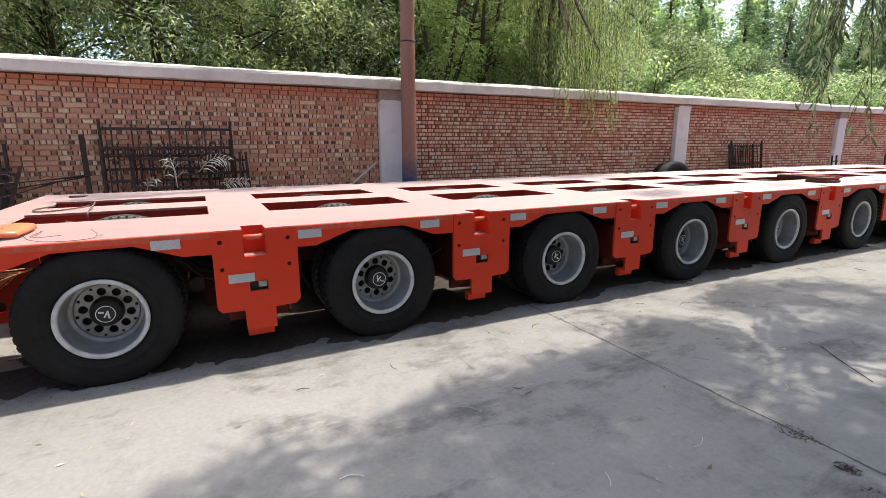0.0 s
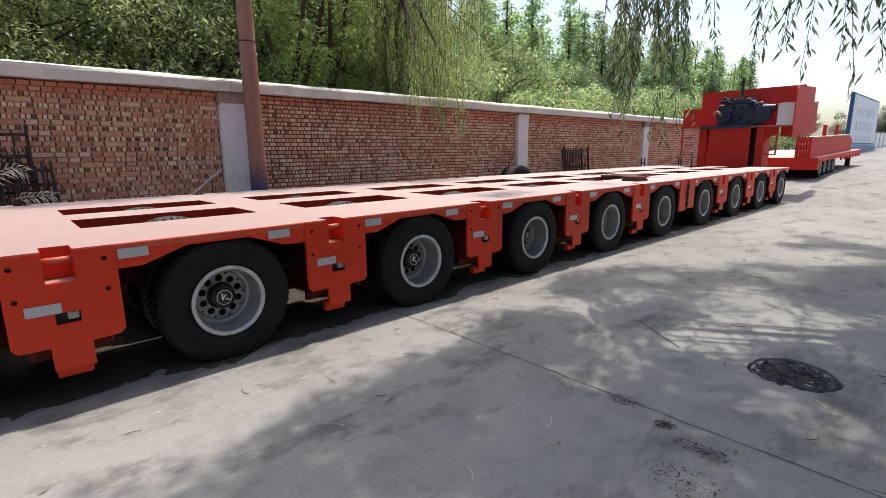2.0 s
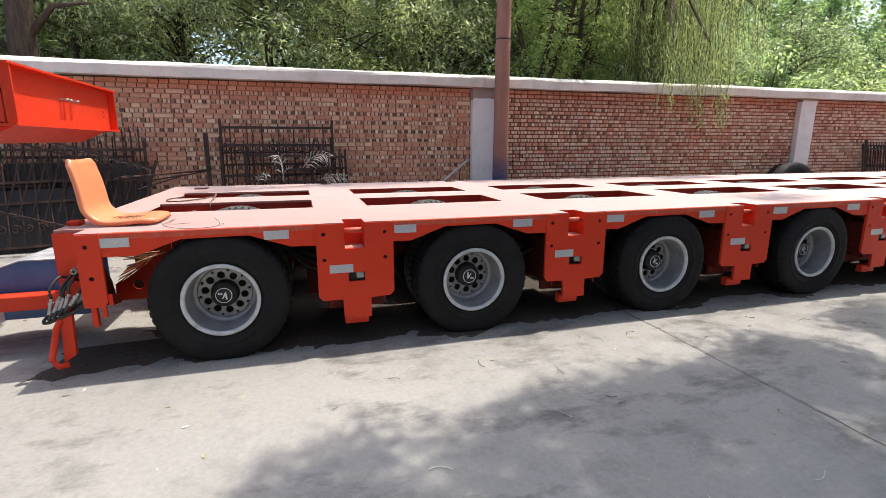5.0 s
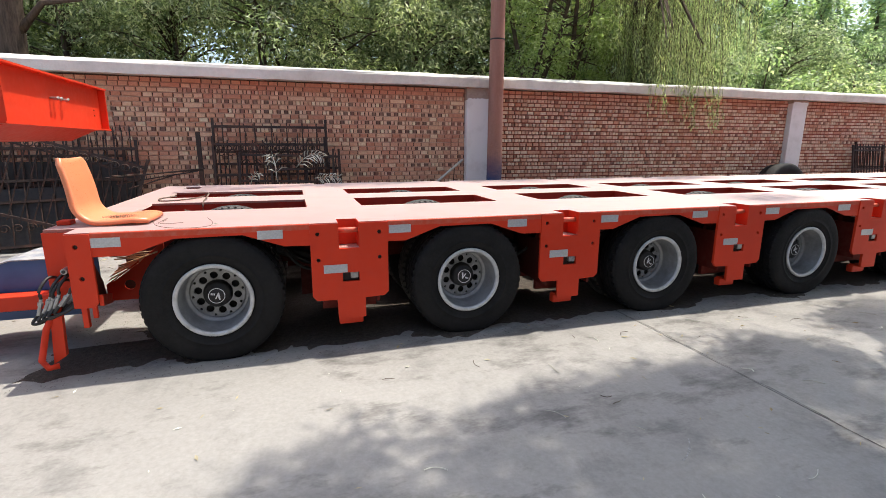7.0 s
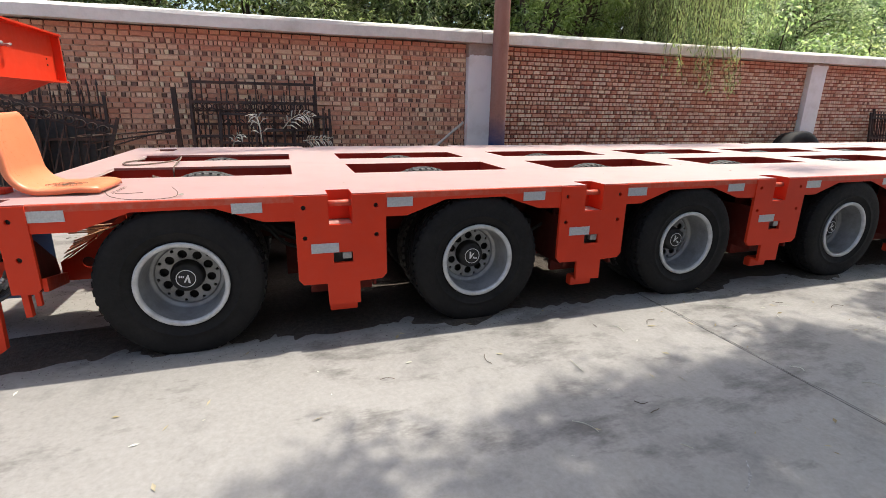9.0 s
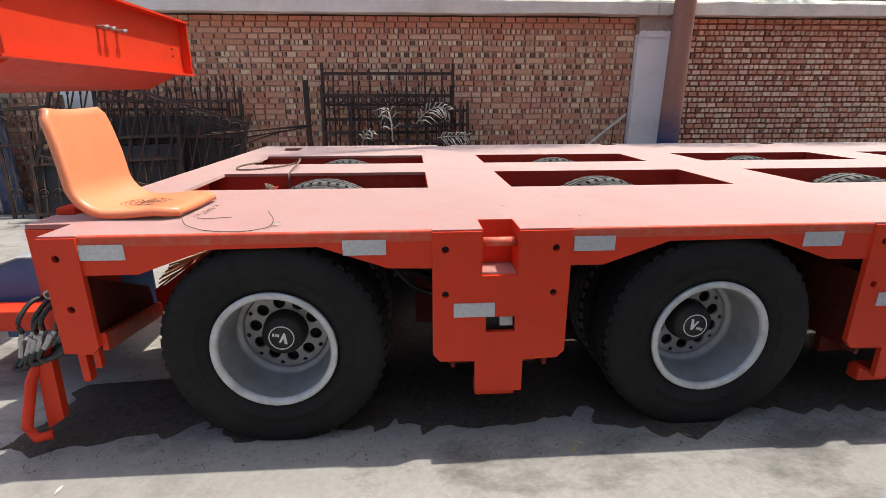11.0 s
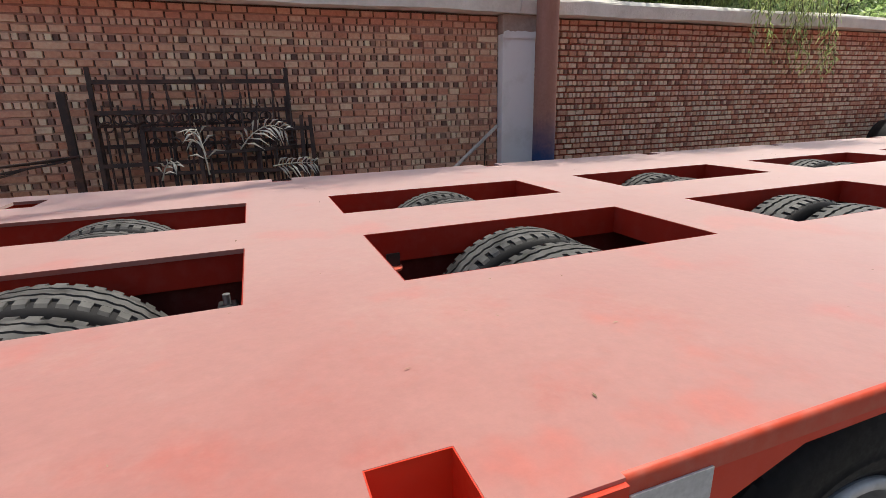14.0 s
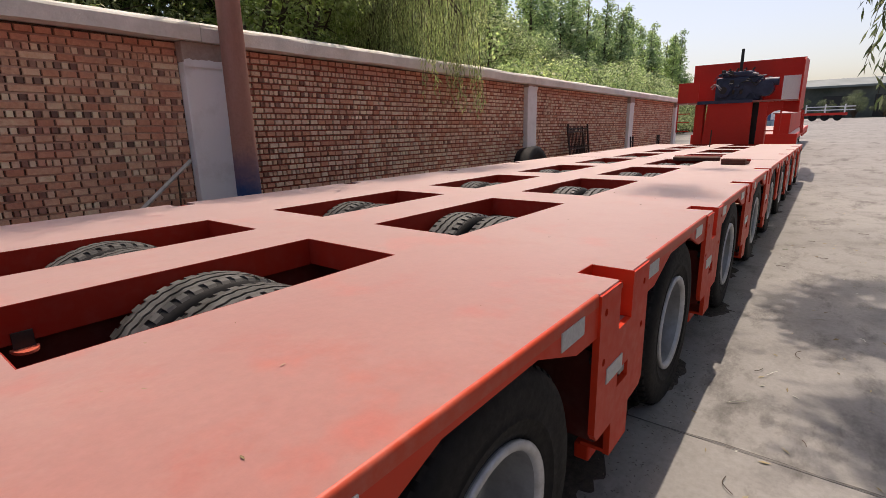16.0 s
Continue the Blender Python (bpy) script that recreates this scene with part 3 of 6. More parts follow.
# pilasters
PIL_X = (-10.1, -3.86, 2.435, 8.89, 15.03, 20.35)
for k, x in enumerate(PIL_X):
    w = 0.37
    split = 1.90 if k != 3 else 2.02
    p = part("pilaster", B(x, x + w, 4.215, 4.33, -0.03, split, bev=0.008), WHITEWASH, wall, "whitewashed brick pilaster")
    rnd = random.Random(70 + k)
    jag = [(x + 0.004, split - 0.04)] + [(x + 0.004 + (w - 0.008) * q / 14, split + 0.012 + 0.045 * rnd.random() * (0.4 + 0.6 * noise.noise((q * 0.4, k, 3)) ** 2)) for q in range(15)] + [(x + w - 0.004, split - 0.04)]
    part("whitewash_edge", plate(bmesh.new(), jag, 4.2015, 4.2045), WHITEWASH, p, "ragged upper edge of the whitewash")
    part("pilaster_head", B(x - 0.005, x + w + 0.005, 4.205, 4.33, split, 2.076, bev=0.008), RENDER_COAT, p, "unpainted grey-brown render")

# ---- utility pole ----
pole = empty("utility_pole", (2.815, 4.02, 0), "tall brown painted utility pole with a worn blue foot", "pole")
bm = lathe(bmesh.new(), [(0.1102, 1.28), (0.110, 1.3), (0.107, 2.2), (0.105, 2.735), (0.103, 2.745), (0.102, 3.3), (0.085, 9), (0.075, 11.2), (0.0, 11.2)], 28)
bmesh.ops.rotate(bm, matrix=Matrix.Rotation(radians(90), 3, "X"), verts=bm.verts)
part("shaft", bm, POLE, pole, smooth=True)
bm = lathe(bmesh.new(), [(0.114, -0.05), (0.114, 0.6), (0.1115, 1.2), (0.1102, 1.28)], 28)
bmesh.ops.rotate(bm, matrix=Matrix.Rotation(radians(90), 3, "X"), verts=bm.verts)
part("painted_foot", bm, SPRAYED, pole, "worn blue paint", smooth=True)
bm = lathe(bmesh.new(), [(0.1055, 2.715), (0.109, 2.718), (0.109, 2.732), (0.1045, 2.735)], 28)
bmesh.ops.rotate(bm, matrix=Matrix.Rotation(radians(90), 3, "X"), verts=bm.verts)
part("steel_band", bm, BLACK, pole, smooth=True)

# ---- wheels ----
R_TYRE, W_TYRE, TYRE_SEAT = 0.385, 0.215, 0.385 - GROUND_Z


def tyre_mesh():
    """The carcass, dish to -y, centre at the origin."""
    h = W_TYRE / 2
    prof = [(0.209, -0.088), (0.236, -0.099), (0.258, -0.103), (0.260, -0.1058), (0.266, -0.1062), (0.268, -0.1045), (0.29, -h), (0.33, -h + 0.001), (0.354, -0.1015), (0.369, -0.093), (0.3755, -0.080), (0.377, 0.0), (0.3755, 0.080), (0.369, 0.093), (0.354, 0.1015), (0.33, h - 0.001), (0.29, h), (0.24, 0.098), (0.214, 0.085), (0.208, 0.0)]
    bm = lathe(bmesh.new(), prof, 56, closed=True)
    return flat_foot(bm)


def flat_foot(bm):
    """Presses the tyre flat where it stands, the sidewall bulging out."""
    for v in bm.verts:
        if v.co.z < -0.30:
            v.co.y *= 1.0 + 0.05 * (-0.30 - v.co.z) / 0.08
        v.co.z = max(v.co.z, -TYRE_SEAT)
    return bm


def tread_mesh():
    """Zigzag centre rib between two broad shoulder ribs cut by slots."""
    bm = bmesh.new()
    n = 104

    def wave(k):
        return 0.0035 if k % 2 else -0.0035

    rings = []
    for k in range(n):
        a = 2 * math.pi * k / n
        rings.append([bm.verts.new((r * math.cos(a), y + wave(k), r * math.sin(a))) for r, y in ((0.370, -0.018), (0.3855, -0.017), (0.3855, 0.017), (0.370, 0.018))])
    for k in range(n):
        u, w = rings[k], rings[(k + 1) % n]
        for i in range(3):
            bm.faces.new((u[i], u[i + 1], w[i + 1], w[i]))
    for side in (-1, 1):
        rings = []
        for k in range(n):
            a = 2 * math.pi * k / n
            rings.append([bm.verts.new((r * math.cos(a), side * y + (wave(k) if i < 2 else 0), r * math.sin(a))) for i, (r, y) in enumerate(((0.370, 0.030), (0.3850, 0.030), (0.3845, 0.052), (0.370, 0.053)))])
        for k in range(n):
            u, w = rings[k], rings[(k + 1) % n]
            for i in range(3):
                bm.faces.new((u[i], u[i + 1], w[i + 1], w[i]))
        for k in range(n // 2):
            rows_ = []
            for f in (0.0, 0.62):
                a = 2 * math.pi * 2 * (k + f) / n
                rows_.append([bm.verts.new((r * math.cos(a), side * y, r * math.sin(a))) for r, y in ((0.372, 0.0521), (0.3842, 0.0521), (0.381, 0.080), (0.372, 0.087))])
            u, w = rows_
            for i in range(3):
                bm.faces.new((u[i], u[i + 1], w[i + 1], w[i]))
            bm.faces.new(u)
            bm.faces.new(w)
    return bm


def rim_mesh():
    bm = lathe(bmesh.new(), [(0.189, -0.088), (0.187, -0.070), (0.180, -0.035), (0.177, 0.040), (0.175, 0.052), (0.169, 0.056), (0.159, 0.057), (0.155, 0.062), (0.153, 0.074), (0.149, 0.078)], 56)
    lathe(bm, [(0.2135, -0.094), (0.212, -0.07), (0.207, 0.0), (0.213, 0.085), (0.19, 0.09), (0.178, 0.08)], 56)
    return bm


def lip_mesh():
    return lathe(bmesh.new(), [(0.2135, -0.094), (0.2145, -0.099), (0.212, -0.104), (0.207, -0.106), (0.197, -0.105), (0.190, -0.099), (0.189, -0.088)], 56)


def disc_mesh():
    holes = [ring(0, 0, 0.055, 20)]
    for k in range(10):
        a = 2 * math.pi * k / 10
        holes.append(ring(0.110 * math.cos(a), 0.110 * math.sin(a), 0.0225, 12))
        holes.append(ring(0.1395 * math.cos(a + 0.31), 0.1395 * math.sin(a + 0.31), 0.0085, 8))
    return plate(bmesh.new(), ring(0, 0, 0.151, 40), 0.066, 0.078, holes)


def hub_mesh():
    return lathe(bmesh.new(), [(0.160, 0.10), (0.084, 0.09), (0.082, 0.06), (0.078, 0.035), (0.074, 0.018), (0.066, 0.010), (0.056, 0.006), (0.052, -0.002), (0.0, -0.003)], 32)


def badge_mesh():
    """A ring with an arrow-like mark and three strokes."""
    bm = lathe(bmesh.new(), [(0.046, -0.0025), (0.046, -0.0045), (0.0425, -0.0045), (0.0425, -0.0025)], 28)
    plate(bm, [(-0.024, 0.022), (-0.014, 0.022), (-0.007, 0.0), (0.001, 0.020), (0.008, 0.020), (-0.005, -0.020), (-0.011, -0.020)], -0.0045, -0.0020)
    for k in range(3):
        x = 0.009 + 0.009 * k
        plate(bm, [(x, -0.002), (x + 0.006, -0.002), (x + 0.006, -0.013), (x, -0.013)], -0.0045, -0.0020)
    return bm


proto = {}
proto["rim"] = part("wheel", rim_mesh(), RIM, smooth=True)
proto["lip"] = part("rim_lip", lip_mesh(), LIP, smooth=True)
proto["tyre"] = part("tyre", tyre_mesh(), RUBBER, smooth=True)
proto["tread"] = part("tread", flat_foot(tread_mesh()), TREAD)
proto["worn"] = part("tread", flat_foot(tread_mesh()), RUBBER)
proto["disc"] = part("wheel_disc", disc_mesh(), RIM)
proto["hub"] = part("hub", hub_mesh(), BLACK, smooth=True)
proto["badge"] = part("badge", badge_mesh(), WHITE)
MESH = {key: ob.data for key, ob in proto.items()}
for ob in proto.values():
    bpy.data.objects.remove(ob)


def hang(name, data, parent, label="", m=None):
    o = new(name, data)
    o.parent = parent
    if m is not None:
        o.matrix_basis = m
    return tagged(o, label)


def wheel(parent, x, y, side=-1, full=True, spin=0.0, z=R_TYRE, size=1.0):
    """A wheel whose dish looks to side (-1: -y)."""
    m = pose(x, y, z, 0, 0, 0 if side < 0 else 180) @ pose(0, 0, 0, 0, spin, 0) @ Matrix.Scale(size, 4)
    w = hang("wheel", MESH["rim"], parent, "silver painted deep-dish steel wheel with a black tyre", m)
    still = pose(0, 0, 0, 0, -spin, 0)
    hang("tyre", MESH["tyre"], w, "black dusty rubber tyre", still)
    hang("tread", MESH["worn" if full else "tread"], w, "" if full else "grey dusty zigzag tread", still)
    if full:
        hang("wheel_disc", MESH["disc"], w)
        hang("rim_lip", MESH["lip"], w, "bright rim lip")
        hang("hub", MESH["hub"], w, "black hub")
        hang("badge", MESH["badge"], w, "white ring mark on the hub cap")
    return w


# ---- the modular trailer ----
DECK_Z, PITCH, WIDTH = 0.806, 1.5, 3.0
LEG0, AXLE0 = 0.0, -0.572


def legs_outline():
    return [(-0.043, 0.80), (-0.043, 0.365), (-0.020, 0.336), (0.101, 0.334), (0.104, 0.212), (0.270, 0.212), (0.270, 0.334), (0.390, 0.340), (0.415, 0.366), (0.415, 0.80), (0.243, 0.80), (0.243, 0.648), (0.119, 0.648), (0.119, 0.80)]


def build_leg(parent, x, flip=False):
    bm = plate(bmesh.new(), legs_outline(), -0.008, 0.012, [[(0.137, 0.444), (0.237, 0.444), (0.237, 0.501), (0.137, 0.501)]] + [ring(a, b, 0.0125, 10) for a in (0.0, 0.363) for b in (0.741, 0.585)])
    made = [part("leg_plate", bm, RED, parent, "orange-red steel leg plate")]
    bm = plate(bmesh.new(), [(0.1194, -0.0076), (0.1194, 0.1336), (0.2426, 0.1336), (0.2426, -0.0076), (0.2406, -0.0076), (0.2406, 0.1316), (0.1214, 0.1316), (0.1214, -0.0076)], 0.6485, 0.8055, swap="xy")
    made.append(part("lashing_pocket", bm, RED, parent, "red steel lashing pocket"))
    made.append(part("pocket_floor", B(0.105, 0.257, 0.013, 0.146, 0.630, 0.645), DECK, parent, "dusty pocket floor"))
    made.append(part("lashing_bar", rod(bmesh.new(), (0.119, 0.04, 0.752), (0.243, 0.04, 0.752), 0.016, n=14), RED_DUST_SUN, parent, smooth=True))
    for a in (0.0, 0.363):
        for b in (0.741, 0.585):
            made.append(part("bolt", rod(bmesh.new(), (a, 0.010, b), (a, 0.03, b), 0.0155, n=8), BLACK, parent, "black plug standing for the shade in a plate hole"))
    bm = B(0.13, 0.245, 0.03, 0.10, 0.43, 0.51)
    made.append(part("socket", bm, BLACK, parent, "black box standing for the shade in a square hole"))
    made.append(part("socket_plug", B(0.185, 0.232, 0.0, 0.03, 0.462, 0.498, bev=0.004), ZINC, parent, "dull metal plug"))
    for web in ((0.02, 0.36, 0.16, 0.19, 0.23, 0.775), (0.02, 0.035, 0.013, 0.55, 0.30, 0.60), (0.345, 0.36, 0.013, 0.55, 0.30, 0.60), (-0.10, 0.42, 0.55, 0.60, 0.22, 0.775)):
        made.append(part("leg_web", B(*web), RED_SHADED, parent, "inner web in red darkened for shade"))
    made.append(part("leg_foot", B(0.108, 0.266, 0.013, 0.09, 0.213, 0.225), RED, parent))
    made.append(part("inner_foot", B(0.112, 0.262, 0.060, 0.115, 0.150, 0.212, bev=0.008), RED, parent, "red inner foot of the leg"))
    made.append(part("reflector", B(0.027, 0.166, -0.0115, -0.0082, 0.503, 0.553), TAPE, parent, "silver reflective strip"))
    for o in made:
        o.location.x += x
    return made


def fascia_bay(parent, x0, x1, axle):
    """The skirt between two legs, arched over a wheel."""
    a = axle
    poly = [(x0, 0.77), (x0, 0.677), (a - 0.40, 0.677), (a - 0.18, 0.755), (a + 0.165, 0.757), (a + 0.385, 0.680), (x1, 0.676), (x1, 0.77)]
    part("skirt", plate(bmesh.new(), poly, 0.0, 0.012), RED, parent, "orange-red arched skirt plate")
    bm = bmesh.new()
    prof = [(0.0, 0.770), (0.0, 0.795), (0.0008, 0.8005), (0.0028, 0.8040), (0.0055, 0.8056), (0.0095, 0.8062)]
    rows_ = [[bm.verts.new((x, y, z)) for y, z in prof] for x in (x0, x1)]
    for i in range(len(prof) - 1):
        j = i + 1
        bm.faces.new((rows_[0][i], rows_[0][j], rows_[1][j], rows_[1][i]))
    part("rolled_edge", bm, RED_EDGE, parent, "dusty red rolled deck edge, paled for its highlight", smooth=True)
    for s in (a - 0.567, a + 0.243) if a < 0 else (a - 0.505, a + 0.284):
        part("reflector", B(s, s + 0.138, -0.0035, -0.0003, 0.727, 0.777), TAPE, parent, "silver reflective strip")


def opening_bounds(k):
    return -1.155 + PITCH * k if k == 0 else AXLE0 + PITCH * k - 0.562, AXLE0 + PITCH * k + 0.543


def slab(corners, thick, towards):
    """A flat plate on four corners, thickened towards a direction."""
    bm = bmesh.new()
    a = [bm.verts.new(c) for c in corners]
    b = [bm.verts.new(Vector(c) + Vector(towards) * thick) for c in corners]
    bm.faces.new(a)
    bm.faces.new(list(reversed(b)))
    for k in range(4):
        bm.faces.new((a[k], a[k - 1], b[k - 1], b[k]))
    return bm


def build_module(name, k0, k1, x0, x1, label):
    """Axles k0 to k1 of the trailer, deck from x0 to x1."""
    t = empty(name, (0, 0, 0), label, "trailer", "trailer modules")
    spans = [opening_bounds(k) for k in range(k0, k1 + 1)]
    rows_y = ((0.780, 1.300), (1.700, 2.172))
    pockets = [(LEG0 + PITCH * k + 0.119, LEG0 + PITCH * k + 0.243) for k in range(k0, k1)]
    slot = (-1.185, -1.03, 2.58, 2.80) if k0 == 0 else (0, 0, 0, 0)
    notch = -1.25 if k0 == 0 else None
    xs = {x0, x1, *(v for s in spans + pockets for v in s)}
    ys = {0.0, 0.009, 0.134, 2.866, 2.991, 3.0, *(v for r in rows_y for v in r)}
    if k0 == 0:
        xs |= {slot[0], slot[1], -1.25}
        ys |= {slot[2], slot[3], 0.16}
    legs = [(LEG0 + PITCH * k - 0.043, LEG0 + PITCH * k + 0.415) for k in range(k0, k1)]
    if k0 == 0:
        legs.append((-1.25, -1.137))
    xs |= {v for s in legs for v in s}

    def hole(x, y):
        if any(a < x < b for a, b in spans) and any(a < y < b for a, b in rows_y):
            return True
        if any(a < x < b for a, b in pockets) and (y < 0.134 or y > 2.866):
            return True
        if (y < 0.009 or y > 2.991) and not any(a < x < b for a, b in legs):
            return True
        if slot[0] < x < slot[1] and slot[2] < y < slot[3]:
            return True
        return notch is not None and x < notch and y < 0.16

    part("deck", grid_plate(bmesh.new(), sorted(xs), sorted(ys), 0.79, DECK_Z, hole), DECK, t, "faded dusty salmon-red steel deck plate")
    # walls of the wheel openings
    for a, b in spans:
        for y0, y1 in rows_y:
            lap = 0.095 if a < -1 else 0.0
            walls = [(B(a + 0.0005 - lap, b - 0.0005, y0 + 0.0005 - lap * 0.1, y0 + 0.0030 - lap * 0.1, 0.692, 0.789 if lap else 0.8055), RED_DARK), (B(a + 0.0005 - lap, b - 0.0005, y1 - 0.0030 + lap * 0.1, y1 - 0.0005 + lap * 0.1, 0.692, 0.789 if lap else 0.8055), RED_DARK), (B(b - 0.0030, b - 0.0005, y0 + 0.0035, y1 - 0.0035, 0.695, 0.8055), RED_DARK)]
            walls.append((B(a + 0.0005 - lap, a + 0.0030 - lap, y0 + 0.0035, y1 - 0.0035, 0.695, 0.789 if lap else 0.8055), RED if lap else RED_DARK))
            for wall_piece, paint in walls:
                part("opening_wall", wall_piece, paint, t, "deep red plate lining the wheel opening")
            part("cross_brace", B(b - 0.16, b - 0.13, y0, y1, 0.50, 0.60), RED_SHADED, t)
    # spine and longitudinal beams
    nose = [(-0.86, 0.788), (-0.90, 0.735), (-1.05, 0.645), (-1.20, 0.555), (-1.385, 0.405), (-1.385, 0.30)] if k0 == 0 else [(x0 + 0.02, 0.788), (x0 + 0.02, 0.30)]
    part("spine_beam", plate(bmesh.new(), nose + [(x1 - 0.02, 0.30), (x1 - 0.02, 0.788)], 1.33, 1.67), RED_SHADED, t, "central box beam in red darkened for shade")
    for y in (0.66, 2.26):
        part("side_beam", B(-0.82 if k0 == 0 else x0 + 0.02, x1 - 0.02, y, y + 0.05, 0.44, 0.788), RED_SHADED, t)
    if k0 == 0:
        for y0, y1 in rows_y:
            part("front_flange", B(-1.2465, -1.192, y0 + 0.006, y1 - 0.006, 0.681, 0.691), RED_DUST_SUN, t, "red flange of the front cross beam, paled for the sun")
        part("nose_edge", slab([(-0.86, 1.20, 0.730), (-1.20, 1.20, 0.525), (-1.20, 1.329, 0.525), (-0.86, 1.329, 0.730)], 0.010, (-0.45, 0, 0.85)), RED_DARK, t, "dark red sloped shelf")
    for k in range(k0, k1 + 1):
        ax = AXLE0 + PITCH * k + (0.026 if k else -0.012)
        bm = bmesh.new()
        for y0, y1 in ((0.17, 1.24), (1.76, 2.83)):
            rod(bm, (ax, y0, R_TYRE), (ax, y1, R_TYRE), 0.055, n=12)
            ym = (y0 + y1) / 2
            box(bm, ax - 0.09, ax + 0.09, ym - 0.07, ym + 0.07, 0.30, 0.47, bev=0.015)
            rod(bm, (ax, ym, 0.45), (ax + 0.32, ym, 0.72), 0.06, n=10)
            rod(bm, (ax - 0.05, ym, 0.40), (ax - 0.36, ym, 0.74), 0.035, n=10)
        part("axle", bm, BLACK, t, "black axle and swing arm")
        for y, side, full in ((0.113, -1, True), (0.375, 1, False), (0.915, -1, False), (1.165, 1, False)):
            size = 1.022 if y > 0.6 else 1.0
            wheel(t, ax, y, side, full, 13 * k + 40 * y if k else 190, R_TYRE * size, size)
            wheel(t, ax, WIDTH - y, -side, full, 17 * k + 30 * y, R_TYRE * size, size)
    # skirts
    edges = [x0] + [v for k in range(k0, k1) for v in (LEG0 + PITCH * k - 0.043, LEG0 + PITCH * k + 0.415)] + [x1]
    if k0 == 0:
        edges[0] = -1.137
    for n, k in enumerate(range(k0, k1 + 1)):
        fascia_bay(t, edges[2 * n], edges[2 * n + 1], AXLE0 + PITCH * k)
    return t


m1 = build_module("modular_trailer", 0, 5, -1.40, 7.66, "long low orange-red hydraulic platform trailer with a dusty deck")
m2 = build_module("modular_trailer", 6, 9, 7.70, 13.36, "rear section of the orange-red platform trailer, coupled on")
pieces = build_leg(m1, 0.0)
for k in range(1, 9):
    if k == 5:
        continue
    owner = m1 if k < 5 else m2
    for o in pieces:
        again(o, owner, pose(LEG0 + PITCH * k, 0, 0))
# far side skirt and unseen legs, plain from behind, the legs added to block light
for owner, a, b in ((m1, -1.36, 7.66), (m2, 7.70, 13.36)):
    part("far_skirt", B(a, b, 2.988, 3.0, 0.68, 0.789), RED, owner)
rnd = random.Random(29)
for k in range(0, 9):
    owner = m1 if k < 6 else m2
    x = LEG0 + PITCH * k
    part("far_leg", plate(bmesh.new(), [(x - 0.043, 0.679), (x - 0.043, 0.34), (x + 0.104, 0.33), (x + 0.104, 0.212), (x + 0.27, 0.212), (x + 0.27, 0.33), (x + 0.415, 0.34), (x + 0.415, 0.679)], 2.988, 3.008), RED, owner)
    part("valve_block", B(x - 0.02, x + 0.34, 0.62, 0.80, 0.20, 0.52, bev=0.01), BLACK, owner, "black hydraulic block added to keep light out below")
    part("swing_plate", B(x - 0.30, x + 0.42, 1.68, 1.71, 0.16, 0.70), RED_SHADED, owner, "added swing frame plate in red darkened for shade")
    part("ram", rod(bmesh.new(), (x - 0.25, 0.50, 0.58), (x + 0.22, 0.50, 0.40), 0.045, n=12), BLACK, owner, "black hydraulic ram", smooth=False)
    for q in range(3):
        y = 0.30 + 0.1 * q
        pts = smooth_line([(x - 0.20, y, 0.60), (x - 0.08, y + 0.04, 0.46 + rnd.uniform(-0.05, 0.05)), (x + 0.10, y, 0.50 + rnd.uniform(-0.06, 0.06)), (x + 0.36, y + 0.05, 0.64)], 4)
        part("underbody_hose", tube(bmesh.new(), pts, 0.011, 6), BLACK, owner, "black underbody hose", smooth=True)

# coupling at the joint between the two sections
bm = plate(bmesh.new(), [(7.40, 0.79), (7.40, 0.34), (7.64, 0.34), (7.64, 0.79)], -0.008, 0.012)
part("coupling_plate", bm, RED, m1, "orange-red end plate")
bm = plate(bmesh.new(), [(7.72, 0.79), (7.72, 0.36), (7.94, 0.36), (7.94, 0.79)], -0.008, 0.012)
part("coupling_plate", bm, RED, m2, "orange-red end plate")
bm = bmesh.new()
for z in (0.44, 0.52, 0.60, 0.68):
    tube(bm, [(7.66 + 0.035 * math.cos(a), -0.01, z + 0.05 * math.sin(a)) for a in [2 * math.pi * j / 10 for j in range(10)]], 0.011, 6, closed=True)
part("coupling_chain", bm, BLACK, m2, "black coupling chain", smooth=True)

# front end of the trailer
bm = plate(bmesh.new(), [(-1.25, 0.80), (-1.25, 0.41), (-1.16, 0.405), (-1.137, 0.43), (-1.137, 0.80)], -0.008, 0.012, [ring(-1.205, 0.735, 0.0125, 10), ring(-1.195, 0.565, 0.0125, 10)])
part("end_post", bm, RED, m1, "orange-red end post")
for x, z in ((-1.205, 0.735), (-1.195, 0.565)):
    part("bolt", rod(bmesh.new(), (x, 0.008, z), (x, 0.03, z), 0.0155, n=8), BLACK, m1, "black plug standing for the shade in a plate hole")
part("end_plate", B(-1.40, -1.236, 0.155, 0.175, 0.36, 0.788), RED, m1, "orange-red end plate")
part("end_plate", B(-1.25, -1.236, 0.013, 0.155, 0.42, 0.788), RED, m1, "orange-red end plate")
part("front_plate", B(-1.42, -1.40, 0.18, 2.82, 0.675, 0.786), RED, m1, "orange-red front cross beam")
for y0, y1 in ((0.18, 0.60), (2.40, 2.82)):
    part("front_plate", B(-1.42, -1.40, y0, y1, 0.36, 0.675), RED, m1, "orange-red front plate")
part("inner_side", slab([(-1.145, 0.014, 0.41), (-1.33, 0.71, 0.225), (-1.345, 0.71, 0.37), (-1.148, 0.014, 0.668)], 0.012, (-1, 0, 0)), RED_SHADED, m1, "dark red inner side plate")
